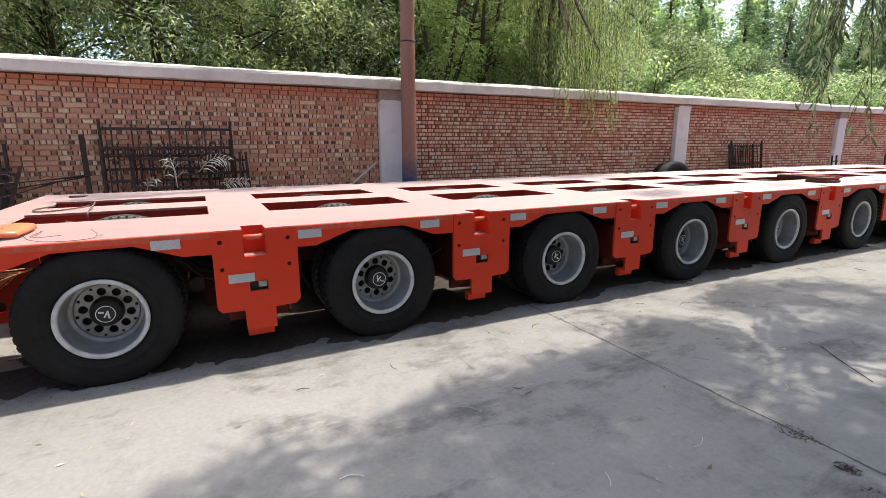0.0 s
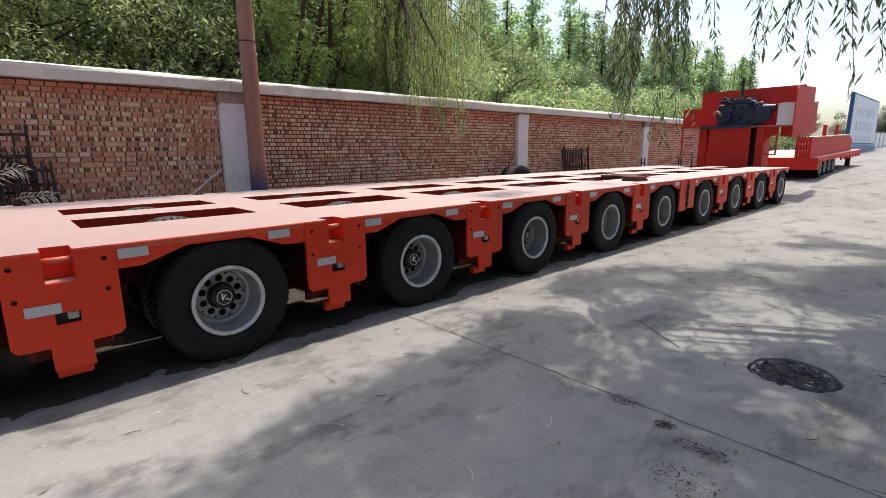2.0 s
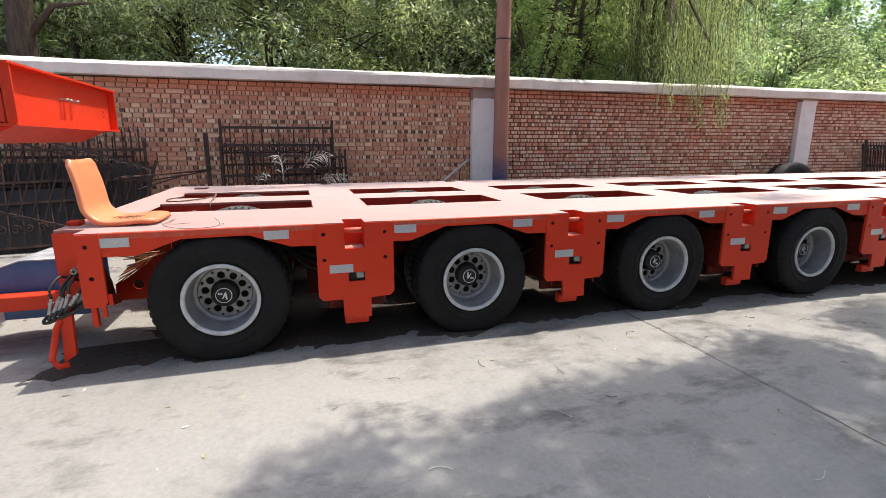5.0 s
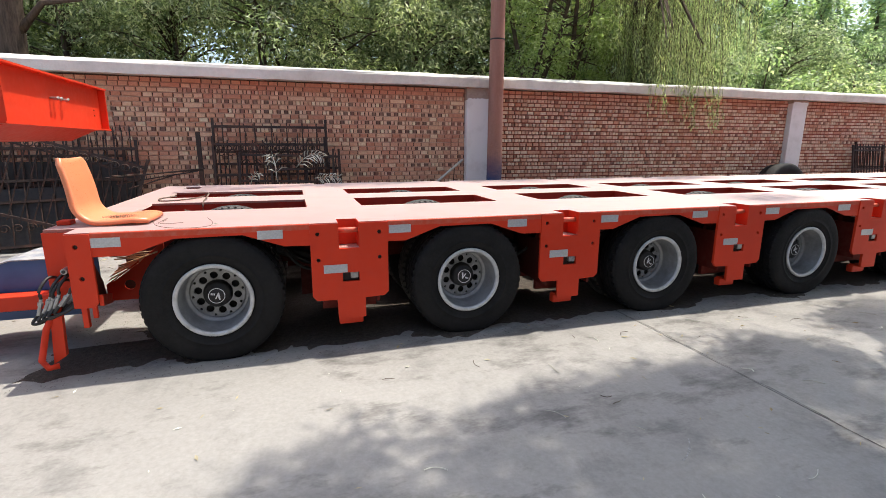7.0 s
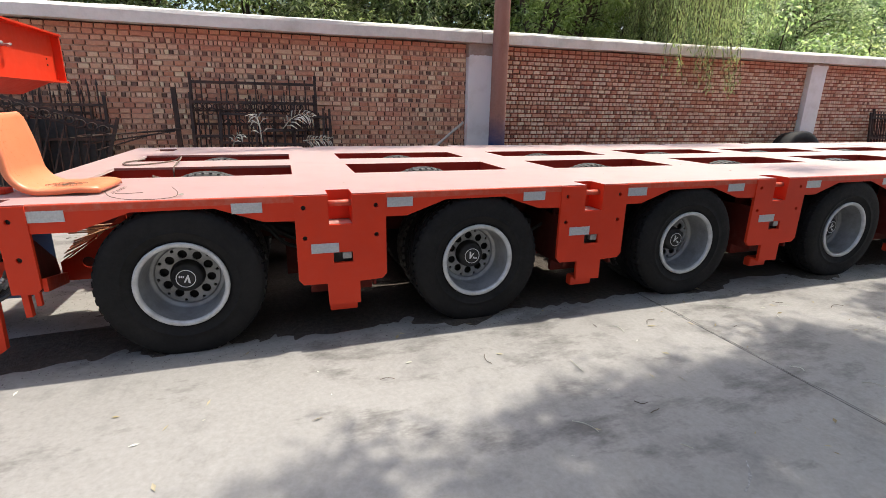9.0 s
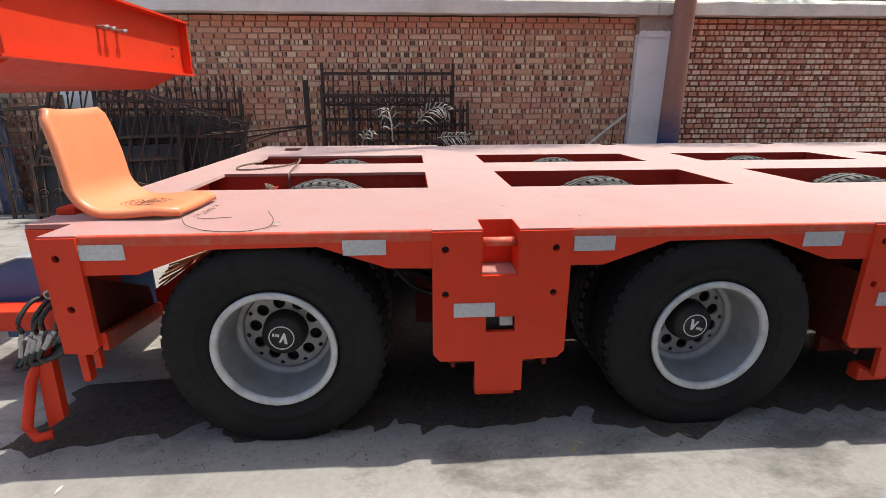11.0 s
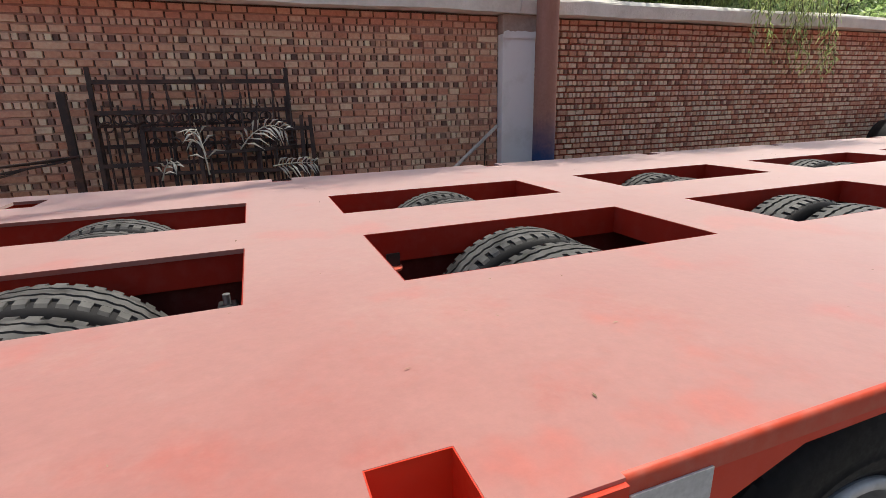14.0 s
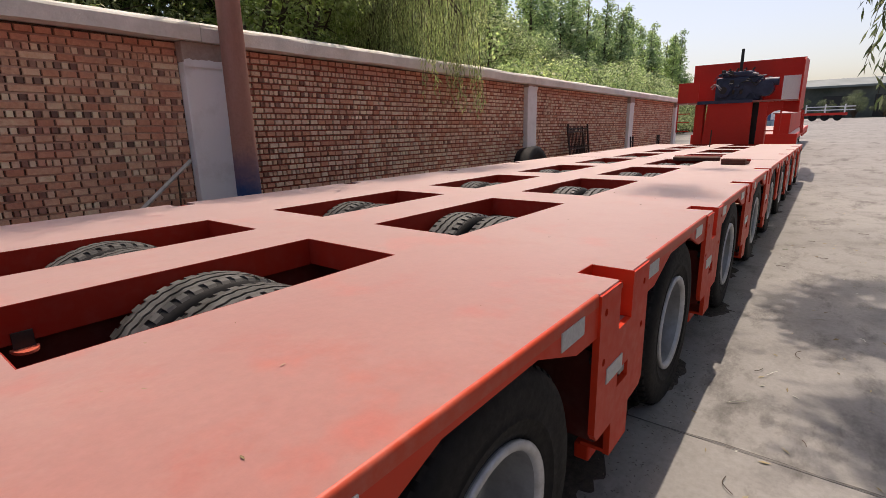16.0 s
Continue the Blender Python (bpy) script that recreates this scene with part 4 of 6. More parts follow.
part("inner_rail", slab([(-1.140, 0.014, 0.408), (-1.325, 0.71, 0.222), (-1.325, 0.71, 0.285), (-1.140, 0.014, 0.47)], 0.02, (1, 0, 0)), RED, m1, "red slanting rail")
bm = plate(bmesh.new(), [(-1.345, 0.222), (-1.12, 0.222), (-0.98, 0.30), (-0.98, 0.62), (-1.135, 0.475), (-1.30, 0.355), (-1.345, 0.335)], 0.75, 0.765, [ring(-1.207, 0.325, 0.034, 18)])
part("gusset", bm, RED, m1, "red gusset plate with a round hole")
part("gusset_back", B(-1.27, -1.15, 0.79, 0.80, 0.26, 0.375), BLACK, m1)
part("gusset_lip", slab([(-1.345, 0.732, 0.335), (-1.30, 0.732, 0.358), (-1.135, 0.732, 0.478), (-1.135, 0.732, 0.490)], 0.018, (0, 1, 0)), RED, m1)
part("lifting_lug", B(-1.39, -1.325, 0.30, 0.38, 0.8065, 0.832, bev=0.004), RED, m1, "small red lifting lug")
bm = tube(bmesh.new(), [(-1.36, 0.06, 0.40), (-1.40, 0.02, 0.30), (-1.43, -0.01, 0.14), (-1.40, -0.02, 0.10), (-1.36, 0.0, 0.10)], 0.017, 8)
part("step", bm, RED, m1, "red bent steel step", smooth=True)
part("step_post", slab([(-1.375, 0.03, 0.41), (-1.325, 0.03, 0.41), (-1.335, 0.03, 0.14), (-1.395, 0.03, 0.10)], 0.03, (0, 1, 0)), RED, m1, "red step post")
part("post_foot", B(-1.230, -1.205, 0.02, 0.05, 0.29, 0.41), RED, m1)
part("post_foot", B(-1.180, -1.160, 0.02, 0.04, 0.34, 0.41), RED, m1)
# bundle of thin brass-coloured rods lying on the frame
rods = empty("rod_bundle", (-1.2, 0.79, 0.405), "bundle of thin copper-coloured rods on the trailer frame", "rods")
rnd = random.Random(17)
for k in range(12):
    if k < 8:
        a = Vector((-0.135 + 0.010 * k + rnd.uniform(-0.008, 0.008), -0.03 + rnd.uniform(-0.01, 0.02), -0.048 + 0.014 * k))
        b = a + Vector((0.30 - 0.008 * k, rnd.uniform(-0.02, 0.02), 0.165 - 0.011 * k))
    else:
        a = Vector((-0.08 + rnd.uniform(-0.03, 0.02), -0.02, 0.095 + 0.010 * (k - 8)))
        b = a + Vector((0.33, rnd.uniform(-0.03, 0.0), 0.012 + rnd.uniform(-0.01, 0.01)))
    part("copper_rod", rod(bmesh.new(), a, b, rnd.uniform(0.003, 0.005), n=6), COPPER, rods)

# hydraulic hoses with fittings
hose = empty("hydraulic_hoses", (-1.31, 0.06, 0.45), "looped black hydraulic hoses with bright metal fittings", "hose")
rnd = random.Random(5)
for k in range(5):
    o = Vector((-0.012 * k, -0.055 + 0.012 * k, 0.004 * k))
    top = Vector((0.062 - 0.018 * k, 0, 0.09 - 0.006 * k)) + o
    low = top + Vector((-0.062, 0, -0.10 - 0.012 * k))
    loop = [low]
    for j in range(1, 9):
        a = radians(25 * j)
        loop.append(low + Vector((-0.046 * math.sin(a) - 0.004 * j + 0.007 * j, rnd.uniform(-0.008, 0.008), -0.024 * j + 0.0025 * j * j)))
    loop += [loop[-1] + Vector((0.045, 0, 0.035)), loop[-1] + Vector((0.085, 0.004, 0.085))]
    part("hose", tube(bmesh.new(), smooth_line(loop, 3), 0.0085, 8), BLACK, hose, smooth=True)
    top += Vector((rnd.uniform(-0.03, 0.03), 0, rnd.uniform(-0.02, 0.02)))
    bm = rod(bmesh.new(), low + Vector((-0.006, 0, -0.012)), low.lerp(top, 0.25), 0.0100, n=8)
    rod(bm, low.lerp(top, 0.25), low.lerp(top, 0.36), 0.0135, n=6)
    rod(bm, low.lerp(top, 0.36), low.lerp(top, 0.48), 0.0085, n=8)
    part("fitting", bm, ZINC, hose, "bright zinc fitting", smooth=False)
    part("hose", tube(bmesh.new(), smooth_line([low.lerp(top, 0.48), low.lerp(top, 0.8) + Vector((-0.01, 0, 0)), top + Vector((0.01, 0.05, 0.02)), top + Vector((0.03, 0.12, 0.0))], 4), 0.008, 7), BLACK, hose, smooth=True)
    end = loop[-1]
    bm = rod(bmesh.new(), end + Vector((-0.02, 0, -0.025)), end + Vector((0.012, 0, 0.018)), 0.013, n=8)
    rod(bm, end + Vector((0.012, 0, 0.018)), end + Vector((0.022, 0, 0.032)), 0.0165, n=6)
    part("fitting", bm, ZINC, hose, "bright zinc fitting")
for k in range(2):
    part("fitting", rod(bmesh.new(), (0.02 + 0.042 * k, -0.02, 0.15 + 0.02 * k), (0.02 + 0.042 * k, 0.10, 0.15 + 0.02 * k), 0.016, n=10), ZINC, hose, "bright zinc fitting")
    part("port", rod(bmesh.new(), (0.02 + 0.042 * k, -0.0205, 0.15 + 0.02 * k), (0.02 + 0.042 * k, -0.0225, 0.15 + 0.02 * k), 0.009, n=10), BLACK, hose)

# drawbar and blue box in front of the trailer
draw = empty("gooseneck", (0, 0, 0), "orange-red gooseneck with a channel end beam over the trailer front", "gooseneck")
part("drawbar", B(-3.6, -1.42, 0.40, 0.51, 0.302, 0.39, bev=0.006), RED, draw, "orange-red drawbar")
part("drawbar_tie", B(-3.38, -3.22, 0.51, 1.55, 0.30, 0.39), RED, draw)
for y in (0.70, 1.35):
    part("stand_post", B(-3.4, -3.2, y, y + 0.20, 0.0, 1.30), RED, draw)
bm = B(-1.750, -1.735, 0.64, 2.36, 1.380, 1.715)
box(bm, -2.9, -1.750, 0.64, 2.36, 1.385, 1.71)
part("end_web", bm, RED, draw, "orange-red end web", )
bm = B(-2.9, -1.675, 0.615, 2.385, 1.367, 1.380)
part("bottom_flange", bm, RED, draw, "bright red lower flange")
bm = B(-2.9, -1.675, 0.615, 2.385, 1.715, 1.728)
part("top_flange", bm, RED, draw, "bright red upper flange")
part("end_rib", B(-1.740, -1.680, 2.345, 2.36, 1.380, 1.715), RED, draw)
part("end_rib", B(-1.740, -1.680, 0.64, 0.655, 1.380, 1.715), RED, draw)
bm = plate(bmesh.new(), [(-1.750, 1.367), (-1.95, 1.275), (-3.4, 1.24), (-3.4, 1.367)], 0.75, 2.25)
part("belly", bm, RED, draw, "red tapered underside")
for y, z in ((2.20, 1.535), (2.20, 1.49)):
    part("bolt_hole", rod(bmesh.new(), (-1.734, y, z), (-1.730, y, z), 0.007, n=8), BLACK, draw)
for y in (1.38, 1.44, 1.55):
    bm = rod(bmesh.new(), (-1.734, y, 1.57), (-1.690, y, 1.57), 0.009, n=10)
    rod(bm, (-1.690, y - 0.015, 1.57 - 0.006), (-1.690, y + 0.022, 1.575), 0.010, n=8)
    part("fitting", bm, ZINC, draw, "dull zinc pipe fitting")

m = Mat("dusty_blue_lid")
DUSTY_BLUE = m.color(m.ramp(m.noise(9, 5, 0.7), (0.35, (0.16, 0.19, 0.24)), (0.7, (0.42, 0.41, 0.39)))).set(0.8, spec=0.3).m
tank = empty("toolbox", (-1.78, 0.70, 0.0), "blue painted steel box on the drawbar", "box")
part("body", plate(bmesh.new(), [(-0.095, 0.215), (-0.095, 0.528), (0.035, 0.572), (0.36, 0.572), (0.36, 0.215)], -0.17, 0.20), BLUE, tank)
part("lid", plate(bmesh.new(), [(-0.103, 0.527), (-0.103, 0.534), (0.033, 0.580), (0.362, 0.580), (0.362, 0.573), (0.035, 0.573)], -0.178, 0.208), DUSTY_BLUE, tank, "dusty pale blue lid")
for x in (0.235, 0.262):
    part("hasp_rod", rod(bmesh.new(), (x, -0.06, 0.578), (x - 0.006, -0.05, 0.69), 0.005, n=6), IRON, tank, "thin dark upright rod")
part("hook", tube(bmesh.new(), smooth_line([(0.256, -0.05, 0.69), (0.245, -0.05, 0.715), (0.215, -0.05, 0.725), (0.19, -0.05, 0.712)]), 0.0045, 6), IRON, tank)


# ---- things on the deck ----
def seat_shell():
    """A moulded shell: back, sweeping bend and pan, its border rolled away from the sitter."""
    side = [Vector((-0.205 + 0.050 * f + 0.006 * math.sin(math.pi * f), 0.360 - 0.239 * f)) for f in [k / 12 for k in range(13)]]
    c = side[-1] + 0.117 * Vector((math.cos(radians(9)), math.sin(radians(9))))
    for k in range(1, 13):
        b = radians(9 + 79 * k / 12)
        side.append(c - 0.117 * Vector((math.cos(b), math.sin(b))))
    last = side[-1]
    side += [last + Vector((0.0293 * k, 0.0005 * k * k - 0.0042 * max(0, k - 5) ** 1.5)) for k in range(1, 9)]
    run = [0.0]
    for a, b in zip(side, side[1:]):
        run.append(run[-1] + (b - a).length)
    total = run[-1]
    bm = bmesh.new()
    grid = []
    n = len(side)

    def section(p, nrm, half, drop, bow):
        row = []
        roll = [(-half, 0.027), (-half, 0.012), (-half + 0.004, 0.004)]
        cols = [(y, d) for y, d in roll] + [(half * 0.94 * (2 * j / 12 - 1), 0.0) for j in range(13)] + [(-y, d) for y, d in reversed(roll)]
        for y, d in cols:
            up = bow * (y / half) ** 2 - max(d, drop)
            q = p + nrm * up
            row.append(bm.verts.new((q.x, y, q.y)))
        return row

    for i in range(n):
        t = (side[min(i + 1, n - 1)] - side[max(i - 1, 0)]).normalized()
        nrm = Vector((-t.y, t.x))
        f = run[i] / total
        half = 0.158 + 0.016 * math.sin(min(1, f * 1.5) * math.pi / 2 * 1.3)
        edge, r = min(run[i], total - run[i]), 0.035
        if edge < r:
            half -= 0.020 * (1 - math.sqrt(1 - (1 - edge / r) ** 2))
        bow = 0.020 * (1 - f) + 0.004
        if i == 0:
            grid.append(section(side[0] - t * 0.010, nrm, half - 0.004, 0.027, bow))
            grid.append(section(side[0] - t * 0.008, nrm, half - 0.002, 0.008, bow))
        grid.append(section(side[i], nrm, half, 0.0, bow))
        if i == n - 1:
            grid.append(section(side[i] + t * 0.008, nrm, half - 0.002, 0.007, bow))
            grid.append(section(side[i] + t * 0.010, nrm, half - 0.004, 0.022, bow))
    for a, b in zip(grid, grid[1:]):
        for j in range(len(a) - 1):
            bm.faces.new((a[j], a[j + 1], b[j + 1], b[j]))
    return bm


seat = empty("plastic_seat", (-1.112, 0.375, DECK_Z), "moulded orange plastic seat shell lying on the deck", "seat")
seat.rotation_euler.z = radians(-2)
shell = part("shell", seat_shell(), ORANGE, seat, smooth=True)
thick = shell.modifiers.new("thickness", "SOLIDIFY")
thick.thickness, thick.offset = 0.005, 0.0
for dy in (-0.085, 0.085):
    part("mounting_rib", B(-0.05, 0.11, dy - 0.008, dy + 0.008, 0.001, 0.024, bev=0.003), ORANGE, seat)
rnd = random.Random(11)


def crumbs(name, label, count, cx, cy, ax, ay, z, big, seed, mat=CRUMB):
    rnd = random.Random(seed)
    verts, faces = [], []
    for k in range(count):
        a, r = rnd.uniform(0, 6.28), rnd.random() ** 0.7
        x, y = cx + ax * r * math.cos(a), cy + ay * r * math.sin(a)
        s, b, w = rnd.uniform(0.3, 1.0) * big, rnd.uniform(0, 6.28), rnd.uniform(0.15, 0.6)
        ca, sa = math.cos(b) * s, math.sin(b) * s
        i = len(verts)
        h = z + rnd.uniform(0, 0.003)
        verts += [(x + ca, y + sa, h), (x - w * sa, y + w * ca, h + 0.0015), (x - ca, y - sa, h), (x + w * sa, y - w * ca, h - 0.0008)]
        faces.append((i, i + 1, i + 2, i + 3))
    return tagged(pydata(name, verts, faces, mat), label, "litter", kind="stuff")


crumbs("seat_litter", "small heap of dry grey crumbs on the orange seat", 800, -1.09, 0.345, 0.088, 0.075, 0.8405, 0.0036, 11)
crumbs("deck_crumbs", "dry crumbs lying along the seat's edge", 70, -0.866, 0.30, 0.016, 0.13, DECK_Z + 0.002, 0.006, 12)


bm = tube(bmesh.new(), smooth_line([(-0.876, 0.135, 0.835), (-0.845, 0.085, 0.818), (-0.790, 0.045, 0.811), (-0.741, 0.025, 0.809), (-0.680, 0.012, 0.809), (-0.632, 0.016, 0.809), (-0.593, 0.034, 0.810), (-0.569, 0.062, 0.812), (-0.568, 0.11, 0.822), (-0.600, 0.172, 0.838)]), 0.0016, 5)
tagged(part("wire", bm, ROPE, None, smooth=True), "thin bent rusty wire on the deck", "wire")
bm = tube(bmesh.new(), smooth_line([(-0.853, 0.20, 0.811), (-0.809, 0.192, 0.810), (-0.768, 0.20, 0.811), (-0.735, 0.198, 0.813)]), 0.0013, 5)
tagged(part("wire", bm, ROPE, None, smooth=True), "thin loose wire end on the deck", "wire")
bm = bmesh.new()
rnd = random.Random(3)
for k in range(7):
    a, r = rnd.uniform(-0.5, 1.0), rnd.uniform(0.015, 0.03)
    rod(bm, (-0.567, 0.088, 0.812), (-0.567 + r * math.cos(a), 0.088 + r * math.sin(a), 0.812 + rnd.uniform(0, 0.008)), 0.0012, n=4)
tagged(part("straw", bm, FROND, None), "wisp of pale straw caught on the wire", "straw")
bm = tube(bmesh.new(), smooth_line([(-1.08, 1.78, 0.813), (-1.16, 1.62, 0.813), (-1.13, 1.44, 0.813), (-1.02, 1.42, 0.814), (-0.90, 1.55, 0.815), (-0.84, 1.62, 0.822), (-0.80, 1.60, 0.85), (-0.79, 1.52, 0.84), (-0.80, 1.36, 0.812), (-0.80, 1.29, 0.79), (-0.80, 1.285, 0.70)], 4), 0.0055, 6)
tagged(part("rope", bm, ROPE, None, smooth=True), "grey-brown rope loop on the deck hanging into an opening", "rope")

# an old glove on the beam inside the first wheel opening
bm = bmesh.new()
for k in range(5):
    a = -0.5 + 0.25 * k
    rod(bm, (0, 0, 0.02), (0.055 * math.cos(a), 0.09 * math.sin(a), 0.09), 0.013, 0.009, n=7)
box(bm, -0.035, 0.012, -0.035, 0.035, 0.0, 0.045, bev=0.01)
ob = tagged(part("work_glove", bm, ROPE, None, smooth=True), "pale dirty work glove on a beam inside a wheel opening", "glove")
ob.location = (-0.915, 1.245, 0.700)
ob.rotation_euler = (radians(25), radians(-28), radians(75))
ob.scale = (0.62, 0.62, 0.5)
for x, y in ((-0.10, 1.22), (0.47, 0.86)):
    vb = tagged(empty("hydraulic_valve", (x, y, 0.62)), "small zinc hydraulic valve on the opening wall", "valve")
    part("body", B(-0.03, 0.03, -0.02, 0.04, -0.03, 0.03, bev=0.006), BLACK, vb)
    part("knob", rod(bmesh.new(), (0, 0, 0.03), (0, 0, 0.065), 0.012, n=8), ZINC, vb, "bright knob")

half = [(0.470 + 0.034 * math.cos(a), 1.302 - 0.055 * math.sin(a)) for a in [math.pi * q / 10 for q in range(11)]]
part("catch_tab", plate(bmesh.new(), half, 0.668, 0.676, swap="xy"), RED_DUST_SUN, m1, "small half-round red tab in the wheel opening, paled for the sun")
part("tab_recess", B(0.445, 0.495, 1.2885, 1.2965, 0.677, 0.725), BLACK, m1)

# loose steel pieces near the coupling
def steel_block(x, y, w, l, h, rz, label):
    t = empty("steel_bracket", (x, y, DECK_Z + 0.001), label, "bracket")
    t.rotation_euler.z = radians(rz)
    part("base", B(-w / 2, w / 2, -l / 2, l / 2, 0, h * 0.45, bev=0.006), RUST, t)
    part("lug", B(-w / 2, -w / 6, -l / 2, l / 2, h * 0.45, h, bev=0.006), RUST, t)
    part("pin", rod(bmesh.new(), (w / 5, -l / 2 - 0.02, h * 0.7), (w / 5, l / 2 + 0.02, h * 0.7), h * 0.22, n=10), RED_DARK, t)
    return t


steel_block(7.55, 0.93, 0.72, 0.54, 0.045, 8, "dark rusty steel bracket lying on the deck")
steel_block(6.75, 0.38, 0.28, 0.24, 0.065, -4, "small dark steel bracket lying on the deck")
tagged(part("steel_bar", rod(bmesh.new(), (11.7, 1.5, DECK_Z), (11.74, 1.5, DECK_Z + 0.34), 0.012, n=8), IRON, None), "thin upright dark steel bar on the deck", "bar")

# scraps on the deck: leaves and twigs
def scatter(name, label, count, xr, yr, z, size, mat, seed, keep=None):
    rnd = random.Random(seed)
    verts, faces = [], []
    while count:
        x, y = rnd.uniform(*xr), rnd.uniform(*yr)
        if keep and not keep(x, y):
            continue
        count -= 1
        s, b, w = rnd.uniform(0.4, 1.0) * size, rnd.uniform(0, 6.28), rnd.uniform(0.1, 0.35)
        ca, sa = math.cos(b), math.sin(b)
        up = rnd.uniform(0.1, 0.3) * s
        i = len(verts)
        verts += [(x + s * ca, y + s * sa, z + up * 0.3), (x - w * s * sa, y + w * s * ca, z + up * 0.7), (x - s * ca, y - s * sa, z), (x + w * s * sa, y - w * s * ca, z + up * 0.1)]
        faces += [(i, i + 1, i + 2), (i, i + 2, i + 3)]
    ob = pydata(name, verts, faces, mat)
    return tagged(ob, label, "litter", kind="stuff")


def solid(x, y):
    return not any(a - 0.02 < (x - AXLE0 + 0.75) % 1.5 - 0.75 < b + 0.02 for a, b in ((-0.58, 0.56),)) or not (0.76 < y < 1.32 or 1.68 < y < 2.2)


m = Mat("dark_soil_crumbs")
SOIL_AND_SHADE = m.color(m.ramp(m.random(), (0.0, (0.03, 0.024, 0.018)), (0.6, (0.08, 0.064, 0.05)), (1.0, (0.20, 0.17, 0.13)))).set(0.95, spec=0.1).m
scatter("deck_litter", "dry leaves and crumbs scattered on the deck", 90, (-1.1, 7.4), (0.05, 2.9), DECK_Z + 0.002, 0.009, DRY, 21, solid)
scatter("leaf_litter", "dry fallen leaves scattered on the concrete", 520, (-3.0, 14.0), (-4.5, 0.2), GROUND_Z + 0.004, 0.028, DRY, 22)
scatter("leaf_litter", "dark leaf and dirt crumbs that deepen the shade under the trailer", 24000, (-1.6, 9.0), (-0.12, 1.6), GROUND_Z + 0.003, 0.008, SOIL_AND_SHADE, 27)
scatter("leaf_litter", "pale scraps and straw on the concrete", 160, (-2.0, 12.0), (-4.0, 0.1), GROUND_Z + 0.004, 0.02, FROND, 23)
scatter("leaf_litter", "leaf litter along the foot of the wall", 900, (-9.0, 16.0), (3.05, 4.2), GROUND_Z + 0.004, 0.05, DRY, 24)

for n, (x, y, ax, ay) in enumerate(((2.16, -1.88, 0.05, 0.10), (2.09, -2.11, 0.04, 0.05), (2.0, -2.31, 0.05, 0.12), (3.4, -2.75, 0.12, 0.10), (1.75, -2.35, 0.10, 0.14))):
    crumbs("joint_dirt", "dark heap of dirt and crumbs on the slab joint", 220, x, y, ax, ay, GROUND_Z + 0.003, 0.007, 60 + n, SOIL_AND_SHADE)
# dirt under the trailer with its shade painted in, thinning out at its edges
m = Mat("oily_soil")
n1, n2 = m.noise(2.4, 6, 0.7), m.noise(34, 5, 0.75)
SHADE_SOIL = m.color(m.mix(m.ramp(n2, (0.35, 0), (0.7, 1)), m.ramp(n1, (0.3, (0.022, 0.018, 0.015)), (0.7, (0.070, 0.056, 0.045))), (0.095, 0.078, 0.062))).set(m.ramp(n1, (0.3, 0.6), (0.6, 0.95)), spec=0.25).bump(n2, 0.9, 0.02).m
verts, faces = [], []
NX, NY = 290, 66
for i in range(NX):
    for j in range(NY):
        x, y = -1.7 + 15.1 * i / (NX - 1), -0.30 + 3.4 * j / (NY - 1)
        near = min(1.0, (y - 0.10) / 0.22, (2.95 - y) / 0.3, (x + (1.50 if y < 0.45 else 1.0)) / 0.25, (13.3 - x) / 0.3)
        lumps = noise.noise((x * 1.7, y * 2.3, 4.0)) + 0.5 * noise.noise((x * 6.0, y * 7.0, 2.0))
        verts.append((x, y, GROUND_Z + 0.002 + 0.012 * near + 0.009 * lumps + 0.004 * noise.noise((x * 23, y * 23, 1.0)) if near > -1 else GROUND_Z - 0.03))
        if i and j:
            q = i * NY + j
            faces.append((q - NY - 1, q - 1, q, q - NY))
tagged(pydata("soil", verts, faces, SHADE_SOIL, smooth=True), "dark soil under the trailer with the shade there painted in", "soil", kind="stuff")
crumbs("straw_litter", "dry straw and leaf scraps on the sunlit concrete past the trailer front", 420, -2.3, 3.0, 0.55, 0.75, GROUND_Z + 0.003, 0.022, 73)
crumbs("straw_litter", "dry straw and leaf scraps on the concrete below the drawbar", 120, -2.5, 1.1, 0.45, 0.55, GROUND_Z + 0.003, 0.022, 74)
tagged(part("paper_scrap", slab([(-2.20, 3.56, 0.032), (-2.11, 3.53, 0.030), (-2.09, 3.60, 0.046), (-2.17, 3.63, 0.050)], 0.003, (0, 0, 1)), WHITE), "crumpled white paper scrap on the concrete", "paper")
# twigs and straws on the concrete
rnd = random.Random(8)
for k in range(78):
    x, y, a = rnd.uniform(0.3, 7.5), rnd.uniform(-3.0, -0.2), rnd.uniform(0, 3.1)
    l = rnd.uniform(0.02, 0.06)
    bend = rnd.uniform(-0.5, 0.5)
    pts = smooth_line([(x + l * f * math.cos(a + bend * f), y + l * f * math.sin(a + bend * f), GROUND_Z + 0.005 + 0.006 * rnd.random()) for f in (-1, -0.4, 0.3, 1)], 3)
    if k % 3:
        tagged(part("straw", tube(bmesh.new(), pts, rnd.uniform(0.0012, 0.0022), 5), FROND, None), "short pale straw on the concrete", "straw", "straws on the ground")
    else:
        tagged(part("twig", tube(bmesh.new(), pts, 0.0016, 5), BARK, None), "dry brown twig on the concrete", "twig", "twigs on the ground")
tagged(part("stick", tube(bmesh.new(), smooth_line([(3.30, -1.42, 0.031), (3.17, -1.58, 0.033), (3.02, -1.80, 0.031)]), 0.0028, 6), BARK, None), "straight dark stick on the concrete", "stick")

